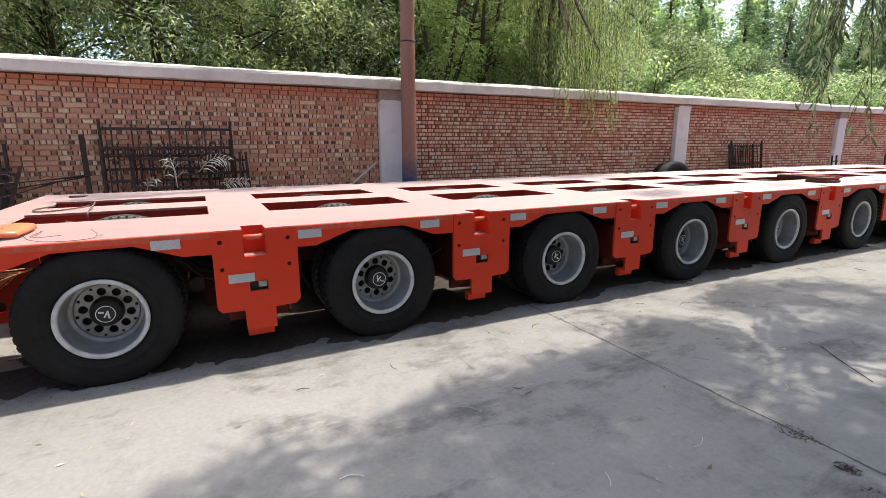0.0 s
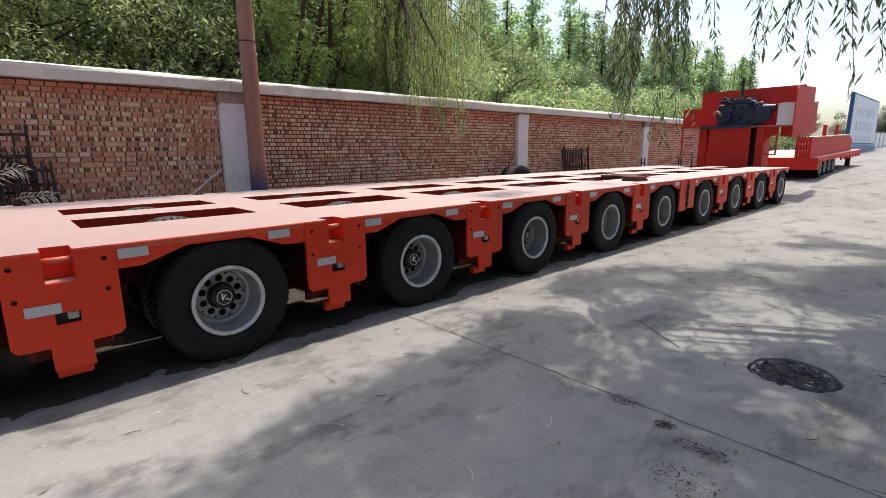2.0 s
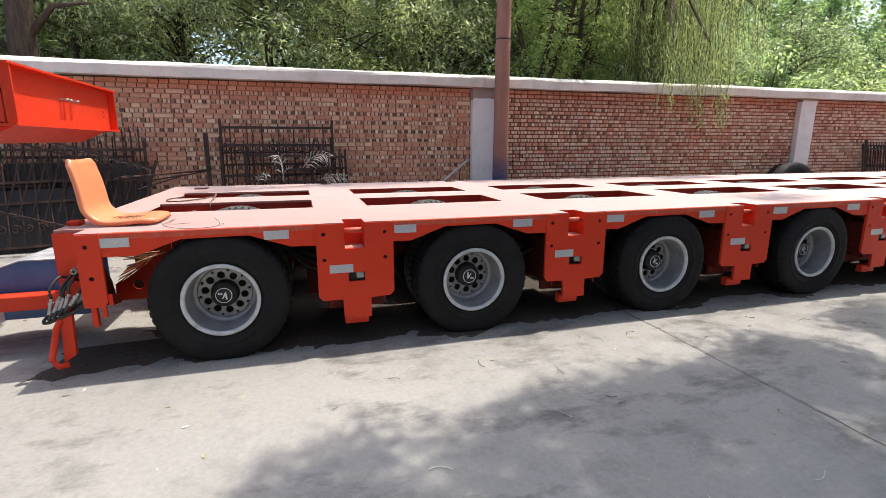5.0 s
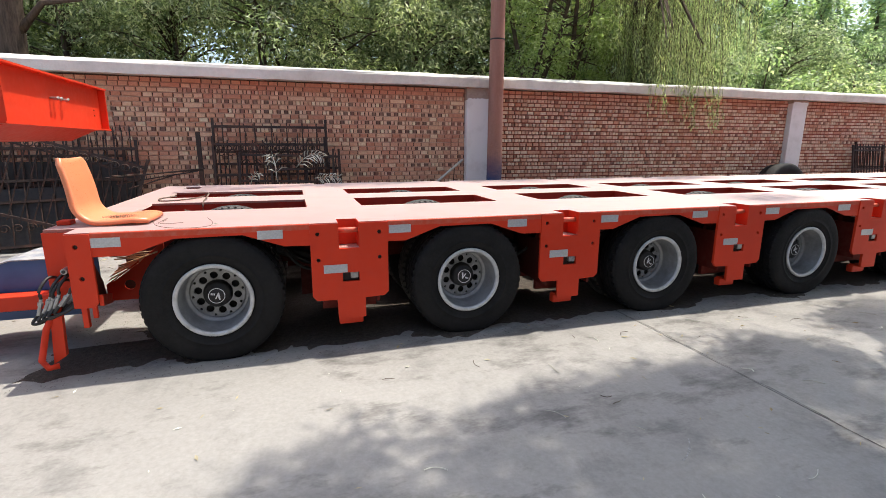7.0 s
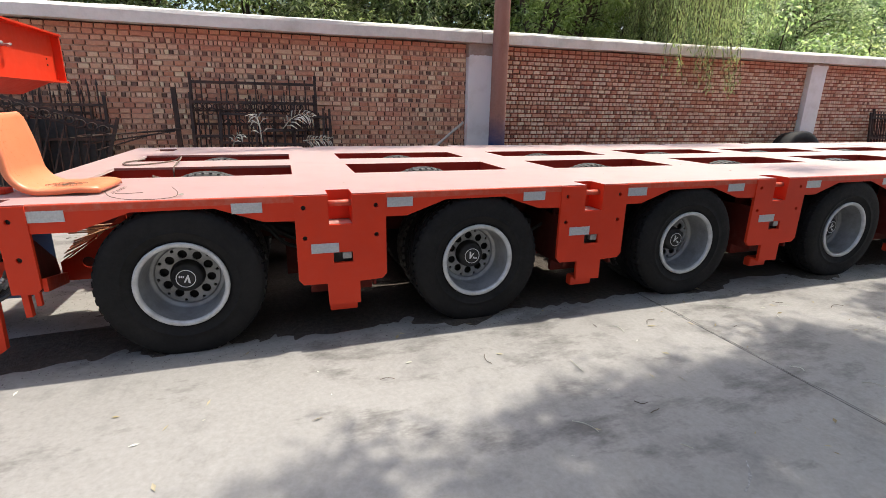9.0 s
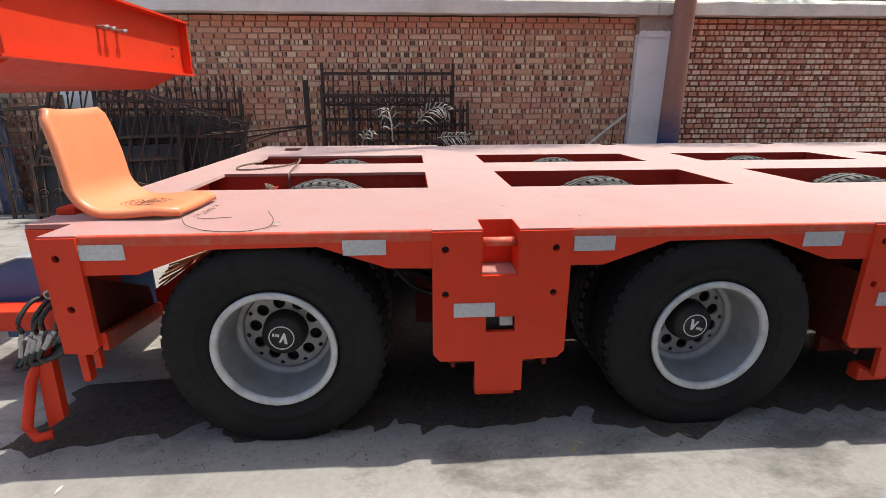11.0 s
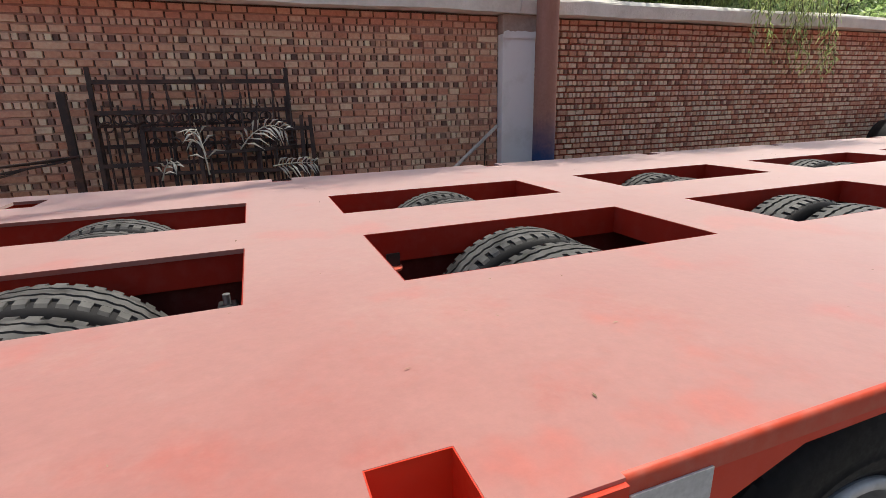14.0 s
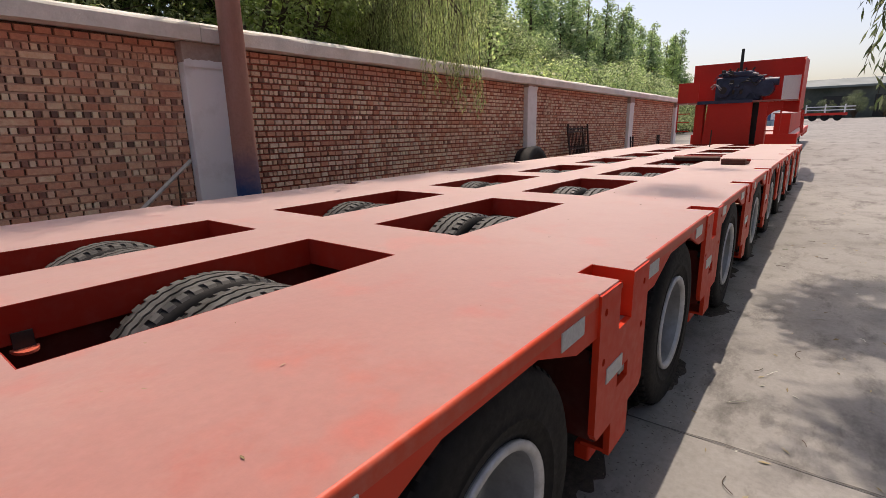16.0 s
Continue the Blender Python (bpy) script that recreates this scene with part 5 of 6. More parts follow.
# ---- scrap along the wall ----
def scroll(bm, cx, cz, r, y, turns=1.2, flip=1):
    pts = []
    for k in range(15):
        f = k / 14
        a = 2 * math.pi * turns * f
        rr = r * (1 - 0.75 * f)
        pts.append((cx + flip * rr * math.cos(a), y, cz + rr * math.sin(a)))
    tube(bm, pts, 0.006, 5)


SCROLL = []
for flip in (-1, 1):
    bm = bmesh.new()
    scroll(bm, 0, 0, 0.055, 0, 1.3, flip)
    ob = part("scroll", bm, IRON, smooth=True)
    SCROLL.append(ob.data)
    bpy.data.objects.remove(ob)


def iron_gate(at, w, h, bars, label, lean=8, rz=0, tilt=0, scrolls=(), spikes=True, seed=0, sheet=False, rings=False, mid=True):
    """A wrought iron gate leaf, foot at the origin, leaning back (+y)."""
    rnd = random.Random(seed)
    g = empty("iron_gate", at, label, "gate", "scrap iron gates")
    g.rotation_euler = (radians(-lean), radians(tilt), radians(rz))
    bm = B(-w / 2 + 0.01, -w / 2 + 0.04, -0.015, 0.015, 0, h)
    box(bm, w / 2 - 0.04, w / 2 - 0.01, -0.015, 0.015, 0, h)
    for z in (0.08, h * 0.62, h - 0.12) if mid else (0.08, h - 0.12):
        box(bm, -w / 2 + 0.04, w / 2 - 0.04, -0.014, 0.014, z, z + 0.03)
    part("gate_border", bm, IRON, g, "rusty square border")
    for k in range(bars):
        x = -w / 2 + 0.04 + (w - 0.08) * (k + 0.5) / bars + rnd.uniform(-0.006, 0.006)
        top = h + (rnd.uniform(0.05, 0.14) if spikes else -0.05)
        bm = rod(bmesh.new(), (x, 0, 0.05), (x + rnd.uniform(-0.01, 0.01), 0, top), 0.0085, n=5)
        if spikes:
            rod(bm, (x, 0, top), (x, 0, top + 0.07), 0.016, 0.001, n=6)
        part("bar", bm, IRON, g)
    if sheet:
        part("sheet", B(-w / 2 + 0.045, w / 2 - 0.045, 0.016, 0.022, 0.11, h * 0.80), BLACK, g, "black sheet added to darken the gate stack")
    if rings:
        part("rail", B(-w / 2 + 0.04, w / 2 - 0.04, -0.012, 0.012, h - 0.215, h - 0.195), IRON, g)
        for k in range(int((w - 0.1) / 0.105)):
            x = -w / 2 + 0.10 + 0.105 * k
            part("ring", tube(bmesh.new(), [(x + 0.043 * math.cos(a), -0.018, h - 0.158 + 0.036 * math.sin(a)) for a in [2 * math.pi * q / 16 for q in range(16)]], 0.006, 5, closed=True), IRON, g, smooth=True)
    if scrolls:
        n = max(3, int(w / 0.13))
        for row in scrolls:
            for k in range(n):
                x = -w / 2 + 0.05 + (w - 0.1) * (k + 0.5) / n
                hang("scroll", SCROLL[k % 2], g, "curled iron scroll", pose(x, -0.02, row))
    return g


iron_gate((-0.36, 3.98, 0), 1.46, 1.36, 13, "rusty wrought iron gate leaning on the brick wall", 7, 2, 0, (1.14, 0.30), False, 1, False, True)
iron_gate((-0.20, 3.90, 0), 1.25, 1.22, 9, "dark rusty iron gate stacked against another", 9, -3, 1.5, (1.00, 0.30), True, 2)
iron_gate((0.10, 3.86, 0), 0.95, 1.05, 7, "short rusty iron gate leaf in the stack", 12, 3, -1, (), False, 3)
iron_gate((-2.95, 3.98, 0), 1.75, 1.22, 13, "dark wrought iron gate with spikes leaning on the wall", 9, 3, 0, (), True, 4, True)
iron_gate((-2.95, 3.62, 0.30), 1.9, 1.10, 15, "wide dark iron gate with rings slumped askew in the stack", 6, 0, 17.5, (), False, 5, False, True, False)
iron_gate((-2.70, 4.02, 0), 1.55, 1.30, 17, "dark close-barred iron gate at the back of the stack", 5, 1, 0, (), True, 12, True)
iron_gate((-3.25, 3.70, 0), 1.5, 0.95, 10, "low scrolled iron gate in front of the stack", 14, 4, -2, (0.30,), True, 6, True)
iron_gate((-3.9, 3.72, 0), 0.7, 1.25, 5, "narrow dark iron gate leaf by the white pilaster", 10, 8, -4, (1.03, 0.30), True, 9)
iron_gate((11.15, 4.0, 0), 1.15, 1.34, 14, "dark iron grille leaning on the brick wall", 6, 0, 0, (), False, 7)
iron_gate((10.9, 3.92, 0), 0.95, 1.28, 10, "dark iron grille in front of another", 8, 2, 0, (), False, 8)
iron_gate((-0.35, 4.06, 0), 1.47, 1.58, 7, "tall wide-barred rusty grille at the back of the stack", 4, 0, 0, (), False, 14)
iron_gate((0.28, 3.93, 0), 0.50, 1.20, 5, "narrow rusty gate leaf at the end of the stack", 8, -4, 0, (), False, 15)
bm = B(-1.255, -1.205, 4.05, 4.10, 0, 1.40)
tagged(part("iron_post", bm, IRON), "square rusty iron post standing against the wall", "post")
# long thin rods leaning between the stacks
for a, b in (((-2.2, 3.72, 0.855), (-1.17, 3.98, 0.945)), ((-2.15, 3.74, 0.875), (-1.20, 3.98, 0.925)), ((-2.1, 3.74, 0.785), (-1.25, 3.96, 0.915)), ((-1.98, 3.75, 0.725), (-1.5, 3.9, 0.875))):
    tagged(part("steel_rod", rod(bmesh.new(), a, b, 0.008, n=6), IRON), "long dark steel rod lying against the iron gates", "rod", "steel rods")
# pale posts of a stacked fence by the wall's far end
fence = empty("stacked_fence", (-5.2, 3.9, 0), "dark purple fence panel with thin white posts against the wall", "fence")
part("panel", B(-1.3, 0.85, 0.10, 0.14, 0.02, 1.42, bev=0.005), BLUE_WORN, fence, "dark purple-blue panel")
bm0 = rod(bmesh.new(), (0, 0.04, 0.0), (0, 0.07, 1.5), 0.014, n=8)
first = part("white_post", bm0, WHITE, fence, "thin white post", smooth=True)
first.location.x = 0.8
for k in range(1, 14):
    again(first, fence, pose(0.8 - 0.155 * k, 0.01 * (k % 3), 0))
part("foot_rail", B(-1.3, 0.85, 0.0, 0.18, 0.0, 0.03), IRON, fence)

# stake leaning beside the pilaster
tagged(part("plank", rod(bmesh.new(), (1.02, 3.98, 0.01), (2.37, 4.19, 1.03), 0.02, n=4), WOOD), "weathered pale wooden stake leaning on the wall", "plank")
bm = rod(bmesh.new(), (2.12, 4.0, 0.0), (2.24, 4.2, 0.9), 0.008, n=5)
tagged(part("twig", bm, BARK), "thin dark stick leaning on the wall", "twig")

# old tyre against the wall
old = empty("scrap_tyre", (8.45, 3.86, 0.40), "large worn black tyre standing against the wall", "tyre")
old.rotation_euler = (radians(-8), 0, radians(4))
part("carcass", lathe(bmesh.new(), [(0.30, -0.13), (0.36, -0.16), (0.48, -0.165), (0.525, -0.14), (0.535, 0.0), (0.525, 0.14), (0.48, 0.165), (0.36, 0.16), (0.30, 0.13), (0.31, 0.0)], 48, closed=True), RUBBER, old, smooth=True)
part("bead", lathe(bmesh.new(), [(0.30, -0.128), (0.318, -0.144), (0.330, -0.146), (0.318, -0.125)], 48, closed=True), RUBBER, old, smooth=True)

# small iron stands by the wall
for x in (14.5, 17.2):
    st = empty("iron_stand", (x, 3.9, 0), "small black iron stand by the wall", "stand", "iron stands")
    for dx in (-0.10, 0.10):
        part("leg", rod(bmesh.new(), (dx, 0, 0), (dx, 0.05, 0.98), 0.022, n=6), BLACK, st)
    for z in (0.42, 0.82):
        part("rail", B(-0.12, 0.12, 0.01, 0.05, z, z + 0.03), BLACK, st)

# dead fronds caught in the iron gates
def frond(at, reach, height, pairs, seed):
    """A dry feather frond: a bent stem with drooping leaflets on both sides."""
    rnd = random.Random(seed)
    plant = empty("dry_frond", at, "pale dry palm-like frond caught in the iron gates", "dry plant", "dry fronds")
    stem = smooth_line([(0, 0, 0), (reach * 0.35, -0.02, height * 0.65), (reach * 0.8, -0.05, height), (reach * 1.15, -0.06, height * 0.8)], pairs // 3 + 1)
    part("stem", tube(bmesh.new(), stem, [0.006 - 0.004 * k / len(stem) for k in range(len(stem))], 5), FROND, plant, smooth=True)
    for k, p in enumerate(stem[1:], 1):
        t = (stem[min(k + 1, len(stem) - 1)] - stem[k - 1]).normalized()
        for side in (-1, 1):
            bm = bmesh.new()
            l = rnd.uniform(0.7, 1.1) * 0.62 * (reach ** 2 + height ** 2) ** 0.5 * (1 - 0.6 * k / len(stem))
            d = (t * 0.75 + Vector((-t.z, 0, t.x)) * side * rnd.uniform(0.6, 1.0) + Vector((0, rnd.uniform(-0.3, 0.1), 0))).normalized()
            tip = p + d * l + Vector((0, 0, -0.35 * l))
            mid = p + d * l * 0.5
            w = Vector((-d.z, 0, d.x)) * 0.0085
            v = [bm.verts.new(q) for q in (p, mid + w, tip, mid - w)]
            c = bm.verts.new(mid + Vector((0, -0.004, 0)))
            for i in range(4):
                bm.faces.new((v[i], v[(i + 1) % 4], c))
            part("leaflet", bm, FROND, plant)
    return plant


frond((-0.06, 3.66, 0.96), 0.28, 0.17, 6, 1)
frond((-0.30, 3.70, 0.78), -0.05, 0.34, 3, 2)
frond((0.16, 3.66, 0.82), 0.26, 0.02, 6, 3)
frond((-0.62, 3.70, 0.76), 0.10, 0.14, 3, 5)

# ---- trees ----
def leaf_cloud(centres, per, spread, size, rnd, droop=0.5, slim=0.22):
    """Many small leaves round clump centres; numpy, one mesh."""
    g = np.random.RandomState(rnd)
    c = np.repeat(np.array(centres), per, axis=0)
    n = len(c)
    p = c + g.normal(0, 1, (n, 3)) * spread
    d = g.normal(0, 1, (n, 3))
    d[:, 2] -= droop
    d /= np.linalg.norm(d, axis=1)[:, None]
    s = np.cross(d, g.normal(0, 1, (n, 3)))
    s /= np.linalg.norm(s, axis=1)[:, None]
    up = np.cross(d, s)
    l = (g.uniform(0.6, 1.15, n) * size)[:, None]
    verts = np.stack([p - d * l * 0.5, p + s * l * slim + up * l * 0.06, p + d * l * 0.5, p - s * l * slim + up * l * 0.06], 1).reshape(-1, 3)
    faces = np.arange(4 * n).reshape(-1, 4)
    return verts, faces


def clump_leaves(clumps, count, size, seed, slim=0.2):
    """Leaves over the outside of rounded clumps (centre, radius), facing up and out; count: leaves for a radius of 1 m."""
    g = np.random.RandomState(seed)
    c = np.concatenate([np.repeat(np.array([q]), max(20, int(count * r * r)), axis=0) for q, r in clumps])
    rad = np.concatenate([np.full(max(20, int(count * r * r)), r) for q, r in clumps])[:, None]
    n = len(c)
    out = g.normal(0, 1, (n, 3)) + (0, 0, 0.25)
    out /= np.linalg.norm(out, axis=1)[:, None]
    p = c + out * rad * (0.35 + 0.75 * g.uniform(0, 1, (n, 1)) ** 0.5) * (1.0, 1.0, 0.8)
    face = out * 0.7 + (0, 0, 0.55) + g.normal(0, 0.42, (n, 3))
    face /= np.linalg.norm(face, axis=1)[:, None]
    d = g.normal(0, 1, (n, 3)) + out * 0.6 + (0, 0, -0.35)
    d -= face * np.sum(d * face, axis=1)[:, None]
    d /= np.linalg.norm(d, axis=1)[:, None]
    s = np.cross(d, face)
    l = (g.uniform(0.55, 1.2, n) * size)[:, None]
    tip = p + d * l + (0, 0, -0.12) * l
    verts = np.stack([p, p + d * l * 0.45 + s * l * slim, tip, p + d * l * 0.45 - s * l * slim], 1).reshape(-1, 3)
    return verts, np.arange(4 * n).reshape(-1, 4)


def tree_parts(kind, seed):
    """Trunk and crown meshes of one tree about its foot."""
    rnd = random.Random(seed)
    bm = bmesh.new()
    clumps = []
    if kind in ("bush", "grove"):
        tube(bm, [(0, 0, 0), (0.06, 0.04, 1.2), (rnd.uniform(-0.2, 0.2), 0.1, 2.6), (rnd.uniform(-0.3, 0.3), 0, 4.4)], [0.08, 0.065, 0.045, 0.02], 7)
        for k in range(54 if kind == "bush" else 44):
            z, a = rnd.uniform(1.2, 4.7), rnd.uniform(0, 6.28)
            l = rnd.uniform(0.3, 1.55) * (1.0 - 0.08 * max(0.0, z - 2.0))
            base = Vector((0.03 * z, 0.02, z))
            end = base + Vector((l * math.cos(a), l * math.sin(a), rnd.uniform(0.0, 0.6)))
            tube(bm, [base, (base + end) / 2 + Vector((0, 0, 0.12)), end], [0.02, 0.014, 0.006], 4)
            clumps.append((tuple(end), rnd.uniform(0.28, 0.52)))
        v, f = clump_leaves(clumps, 1700, 0.105, seed, 0.135) if kind == "bush" else clump_leaves(clumps, 1180, 0.115, seed, 0.2)
    elif kind == "young":
        tops = []
        for q in range(3):
            a = rnd.uniform(0, 6.28)
            end = Vector((1.1 * math.cos(a), 0.6 * math.sin(a), rnd.uniform(4.6, 5.4)))
            line = [(0, 0, 0), (0.06 * math.cos(a), 0.05, 1.6 + 0.2 * q), end * 0.6 + Vector((0, 0, 0.3)), end]
            tube(bm, smooth_line(line, 3), [0.075 - 0.0062 * j for j in range(10)], 7)
            tops.append(end)
        for k in range(54):
            z, a = rnd.uniform(1.8, 5.4), rnd.uniform(0, 6.28)
            base = rnd.choice(tops) * (z / 5.4)
            end = base + Vector((rnd.uniform(0.3, 1.1) * math.cos(a), rnd.uniform(0.3, 1.0) * math.sin(a), rnd.uniform(-0.1, 0.5)))
            tube(bm, [base, end], [0.016, 0.005], 4)
            clumps.append((tuple(end), rnd.uniform(0.16, 0.36)))
        v, f = clump_leaves(clumps, 1900, 0.09, seed, 0.22)
    elif kind == "shrub":
        for k in range(20):
            a = rnd.uniform(0, 6.28)
            end = Vector((rnd.uniform(0.2, 1.2) * math.cos(a), rnd.uniform(0.2, 1.2) * math.sin(a), rnd.uniform(0.7, 2.3)))
            tube(bm, [(0, 0, 0), end * 0.5 + Vector((0, 0, 0.15)), end], [0.03, 0.018, 0.006], 5)
            clumps.append((tuple(end), rnd.uniform(0.22, 0.48)))
        v, f = clump_leaves(clumps, 1850, 0.080, seed, 0.24)
    elif kind == "poplar":
        h = 9.0
        tube(bm, [(0, 0, 0), (0.05, 0, 3), (0, 0.05, 6), (0, 0, h)], [0.15, 0.11, 0.06, 0.015], 7)
        for k in range(58):
            z = 1.0 + (h - 1.1) * rnd.random() ** 1.1
            a = rnd.uniform(0, 6.28)
            l = (0.04 + 1.25 * (1 - z / h) ** 0.8) * rnd.uniform(0.35, 1.1)
            base = Vector((0, 0, z))
            end = base + Vector((l * math.cos(a), l * math.sin(a), l * 0.7))
            tube(bm, [base, end], [0.02, 0.006], 4)
            clumps.append((tuple(end), rnd.uniform(0.18, 0.28) + 0.34 * (1 - z / h)))
        v, f = clump_leaves(clumps, 560, 0.18, seed, 0.26)
    return bm, v, f


STORE = {}


def tree(kind, variant, x, y, scale=1.0, rz=0.0, mat=None, label="", sz=None):
    key = (kind, variant, mat.name)
    if key not in STORE:
        bm, v, f = tree_parts(kind, 100 + 7 * variant + len(kind))
        t = empty("tree" if kind != "shrub" else "shrub")
        part("trunk", bm, BARK, t, smooth=True)
        me = bpy.data.meshes.new("crown")
        me.from_pydata(v.tolist(), [], f.tolist())
        me.materials.append(mat)
        cr = new("crown", me)
        cr.parent = t
        STORE[key] = t
        made = t
    else:
        made = copy_thing(STORE[key], Matrix())
    made.matrix_basis = pose(x, y, 0.1, 0, 0, rz) @ Matrix.Diagonal((scale, scale, sz or scale, 1))
    return tagged(made, label, "tree" if kind != "shrub" else "shrub", "trees behind the wall")


rnd = random.Random(31)
row = [(-9.2, 7.3), (-7.2, 7.1), (-5.3, 7.3), (-3.6, 7.1), (-2.0, 7.2), (-0.5, 7.0), (1.0, 7.2), (2.3, 7.1), (3.4, 8.0)]
for n, (x, y) in enumerate(row):
    tree("bush", n % 3, x, y, rnd.uniform(0.95, 1.1), rnd.uniform(0, 360), LEAF_DARK, "dense narrow-leaved tree with dark green foliage behind the wall")
for n, (x, y) in enumerate([(4.35, 6.0), (5.35, 6.3)]):
    tree("young", n, x, y, 1.0, 70 * n, LEAF_LIME, "slender forked tree with bright yellow-green leaves behind the wall")
for n in range(10):
    tree("grove", (n + 1) % 3, -10 + 2.0 * n + rnd.uniform(-0.4, 0.4), 8.9 + rnd.uniform(-0.5, 0.9), rnd.uniform(1.2, 1.4), rnd.uniform(0, 360), LEAF_DARK, "tall dense green tree in the second row behind the wall")
for n in range(8):
    tree("grove", n % 3, -10.5 + 2.6 * n, 11.6 + rnd.uniform(-0.4, 0.6), rnd.uniform(1.5, 1.75), rnd.uniform(0, 360), LEAF_DARK, "tall dark tree in the back row")
for n, (x, y) in enumerate([(3.4, 8.6), (5.0, 8.4), (6.6, 8.8), (8.6, 8.3)]):
    tree("grove", n % 3, x, y, rnd.uniform(1.1, 1.3), rnd.uniform(0, 360), LEAF_MID, "sunlit yellow-green leafy tree behind the wall")
for n, (x, y) in enumerate([(9.6, 7.3), (10.9, 8.0), (12.4, 7.4), (13.9, 8.1), (15.6, 7.7), (17.4, 8.1)]):
    tree("grove", (n + 1) % 3, x, y, rnd.uniform(0.72, 0.86), rnd.uniform(0, 360), (LEAF_MID, LEAF_POPLAR, LEAF_DARK)[n % 3], "rounded leafy green tree behind the wall")
for n in range(17):
    tree("shrub", n % 3, 7.2 + 1.15 * n, 6.7 + rnd.uniform(-0.2, 0.6), rnd.uniform(1.1, 1.45), rnd.uniform(0, 360), (LEAF_POPLAR, LEAF_MID, LEAF_DARK)[n % 3], "bushy green shrub showing above the wall")
for n in range(40):
    x = 8.2 + 0.92 * n
    tree("poplar", n % 3, x, 9.6 + rnd.uniform(-0.9, 0.9), rnd.uniform(0.85, 1.05), rnd.uniform(0, 360), LEAF_POPLAR, "slim upright poplar with dark green leaves", sz=rnd.uniform(0.72, 0.88))
for n in range(24):
    x = 9.5 + 1.5 * n
    tree("poplar", (n + 1) % 3, x, 11.8 + rnd.uniform(-0.8, 0.8), 1.2, rnd.uniform(0, 360), LEAF_POPLAR, "slim upright poplar in the back row", sz=rnd.uniform(0.78, 0.94))
for n in range(14):
    tree("shrub", (n + 2) % 3, 24 + 1.7 * n, 7.6 + rnd.uniform(-0.4, 0.8), rnd.uniform(1.2, 1.7), rnd.uniform(0, 360), LEAF_DARK, "dark shrub below the poplars")

# bare dark trunk beside the wall
big = empty("old_tree", (0, 0, 0), "thick dark bare-stemmed tree behind the wall", "tree")
part("trunk", tube(bmesh.new(), [(-3.75, 5.6, 0.1), (-3.7, 5.58, 1.8), (-3.62, 5.6, 3.2), (-3.3, 5.7, 5.2), (-3.2, 5.6, 7)], [0.22, 0.18, 0.16, 0.12, 0.06], 10), BARK, big, smooth=True)
bm = bmesh.new()
tube(bm, [(-3.65, 5.6, 2.6), (-3.2, 5.5, 3.1), (-2.7, 5.4, 3.15)], [0.06, 0.04, 0.015], 6)
tube(bm, [(-3.66, 5.6, 2.3), (-4.1, 5.5, 2.9), (-4.5, 5.4, 3.6)], [0.05, 0.03, 0.015], 6)
part("limb", bm, BARK, big, smooth=True)


# willows: drooping strands of slim leaves
def willow(name, label, x, y, h, strands, seed, mat, leaf=0.085, step=0.05, limb_z=None):
    """strands: list of (x, y, top, bottom) in the world."""
    rnd = random.Random(seed)
    g = np.random.RandomState(seed)
    t = empty(name, (x, y, 0), label, "tree")
    bm = bmesh.new()
    tube(bm, [(0, 0, 0), (0.05, 0.0, h * 0.35), (0.0, 0.1, h * 0.7), (0.1, 0, h)], [0.22, 0.18, 0.12, 0.05], 9)
    part("trunk", bm, BARK, t, smooth=True)
    bm = bmesh.new()
    pts_all = []
    for k, (sx, sy, top, bottom) in enumerate(strands):
        a = Vector((sx - x, sy - y, top))
        if k % 6 == 0:
            tube(bm, [(0.02, 0.02, h * 0.55), Vector((0, 0, h * 0.75)).lerp(a, 0.5) + Vector((0, 0, 0.4)), a], [0.05, 0.03, 0.008], 5)
        n = max(2, int((top - bottom) / step))
        sway = Vector((rnd.uniform(-0.25, 0.25), rnd.uniform(-0.25, 0.25), 0))
        line = [a + Vector((0, 0, -(top - bottom) * j / n)) + sway * (j / n) ** 1.5 for j in range(n + 1)]
        tube(bm, [line[0], line[n // 2], line[-1]], [0.004, 0.003, 0.002], 3)
        pts_all += [tuple(p) for p in line]
    part("branch", bm, BARK, t, "thin drooping branches")
    c = np.repeat(np.array(pts_all), 2, axis=0)
    n = len(c)
    p = c + g.normal(0, 0.018, (n, 3))
    ang = g.uniform(0, 6.283, n)
    d = np.stack([np.cos(ang) * 0.45, np.sin(ang) * 0.45, -np.ones(n) * g.uniform(0.5, 1.2, n)], 1)
    d /= np.linalg.norm(d, axis=1)[:, None]
    s = np.cross(d, g.normal(0, 1, (n, 3)))
    s /= np.linalg.norm(s, axis=1)[:, None]
    l = (g.uniform(0.6, 1.2, n) * leaf)[:, None]
    v = np.stack([p, p + d * l * 0.5 + s * l * 0.09, p + d * l, p + d * l * 0.5 - s * l * 0.09], 1).reshape(-1, 3)
    me = bpy.data.meshes.new("crown")
    me.from_pydata(v.tolist(), [], np.arange(4 * n).reshape(-1, 4).tolist())
    me.materials.append(mat)
    cr = new("crown", me)
    cr.parent = t
    return t


rnd = random.Random(77)
strands = []
for k in range(470):
    sx = rnd.gauss(7.4, 0.9)
    sy = rnd.gauss(6.1, 0.7)
    if sy < 4.75:
        sy = rnd.uniform(4.75, 6.5)
    low = rnd.uniform(2.0, 3.2) + 0.25 * abs(sx - 7.5)
    strands.append((sx, sy, low + rnd.uniform(1.2, 2.8), low))
for k in range(34):
    strands.append((rnd.gauss(6.25, 0.42), rnd.uniform(4.0, 4.12), rnd.uniform(2.6, 3.3), rnd.uniform(1.5, 2.25)))
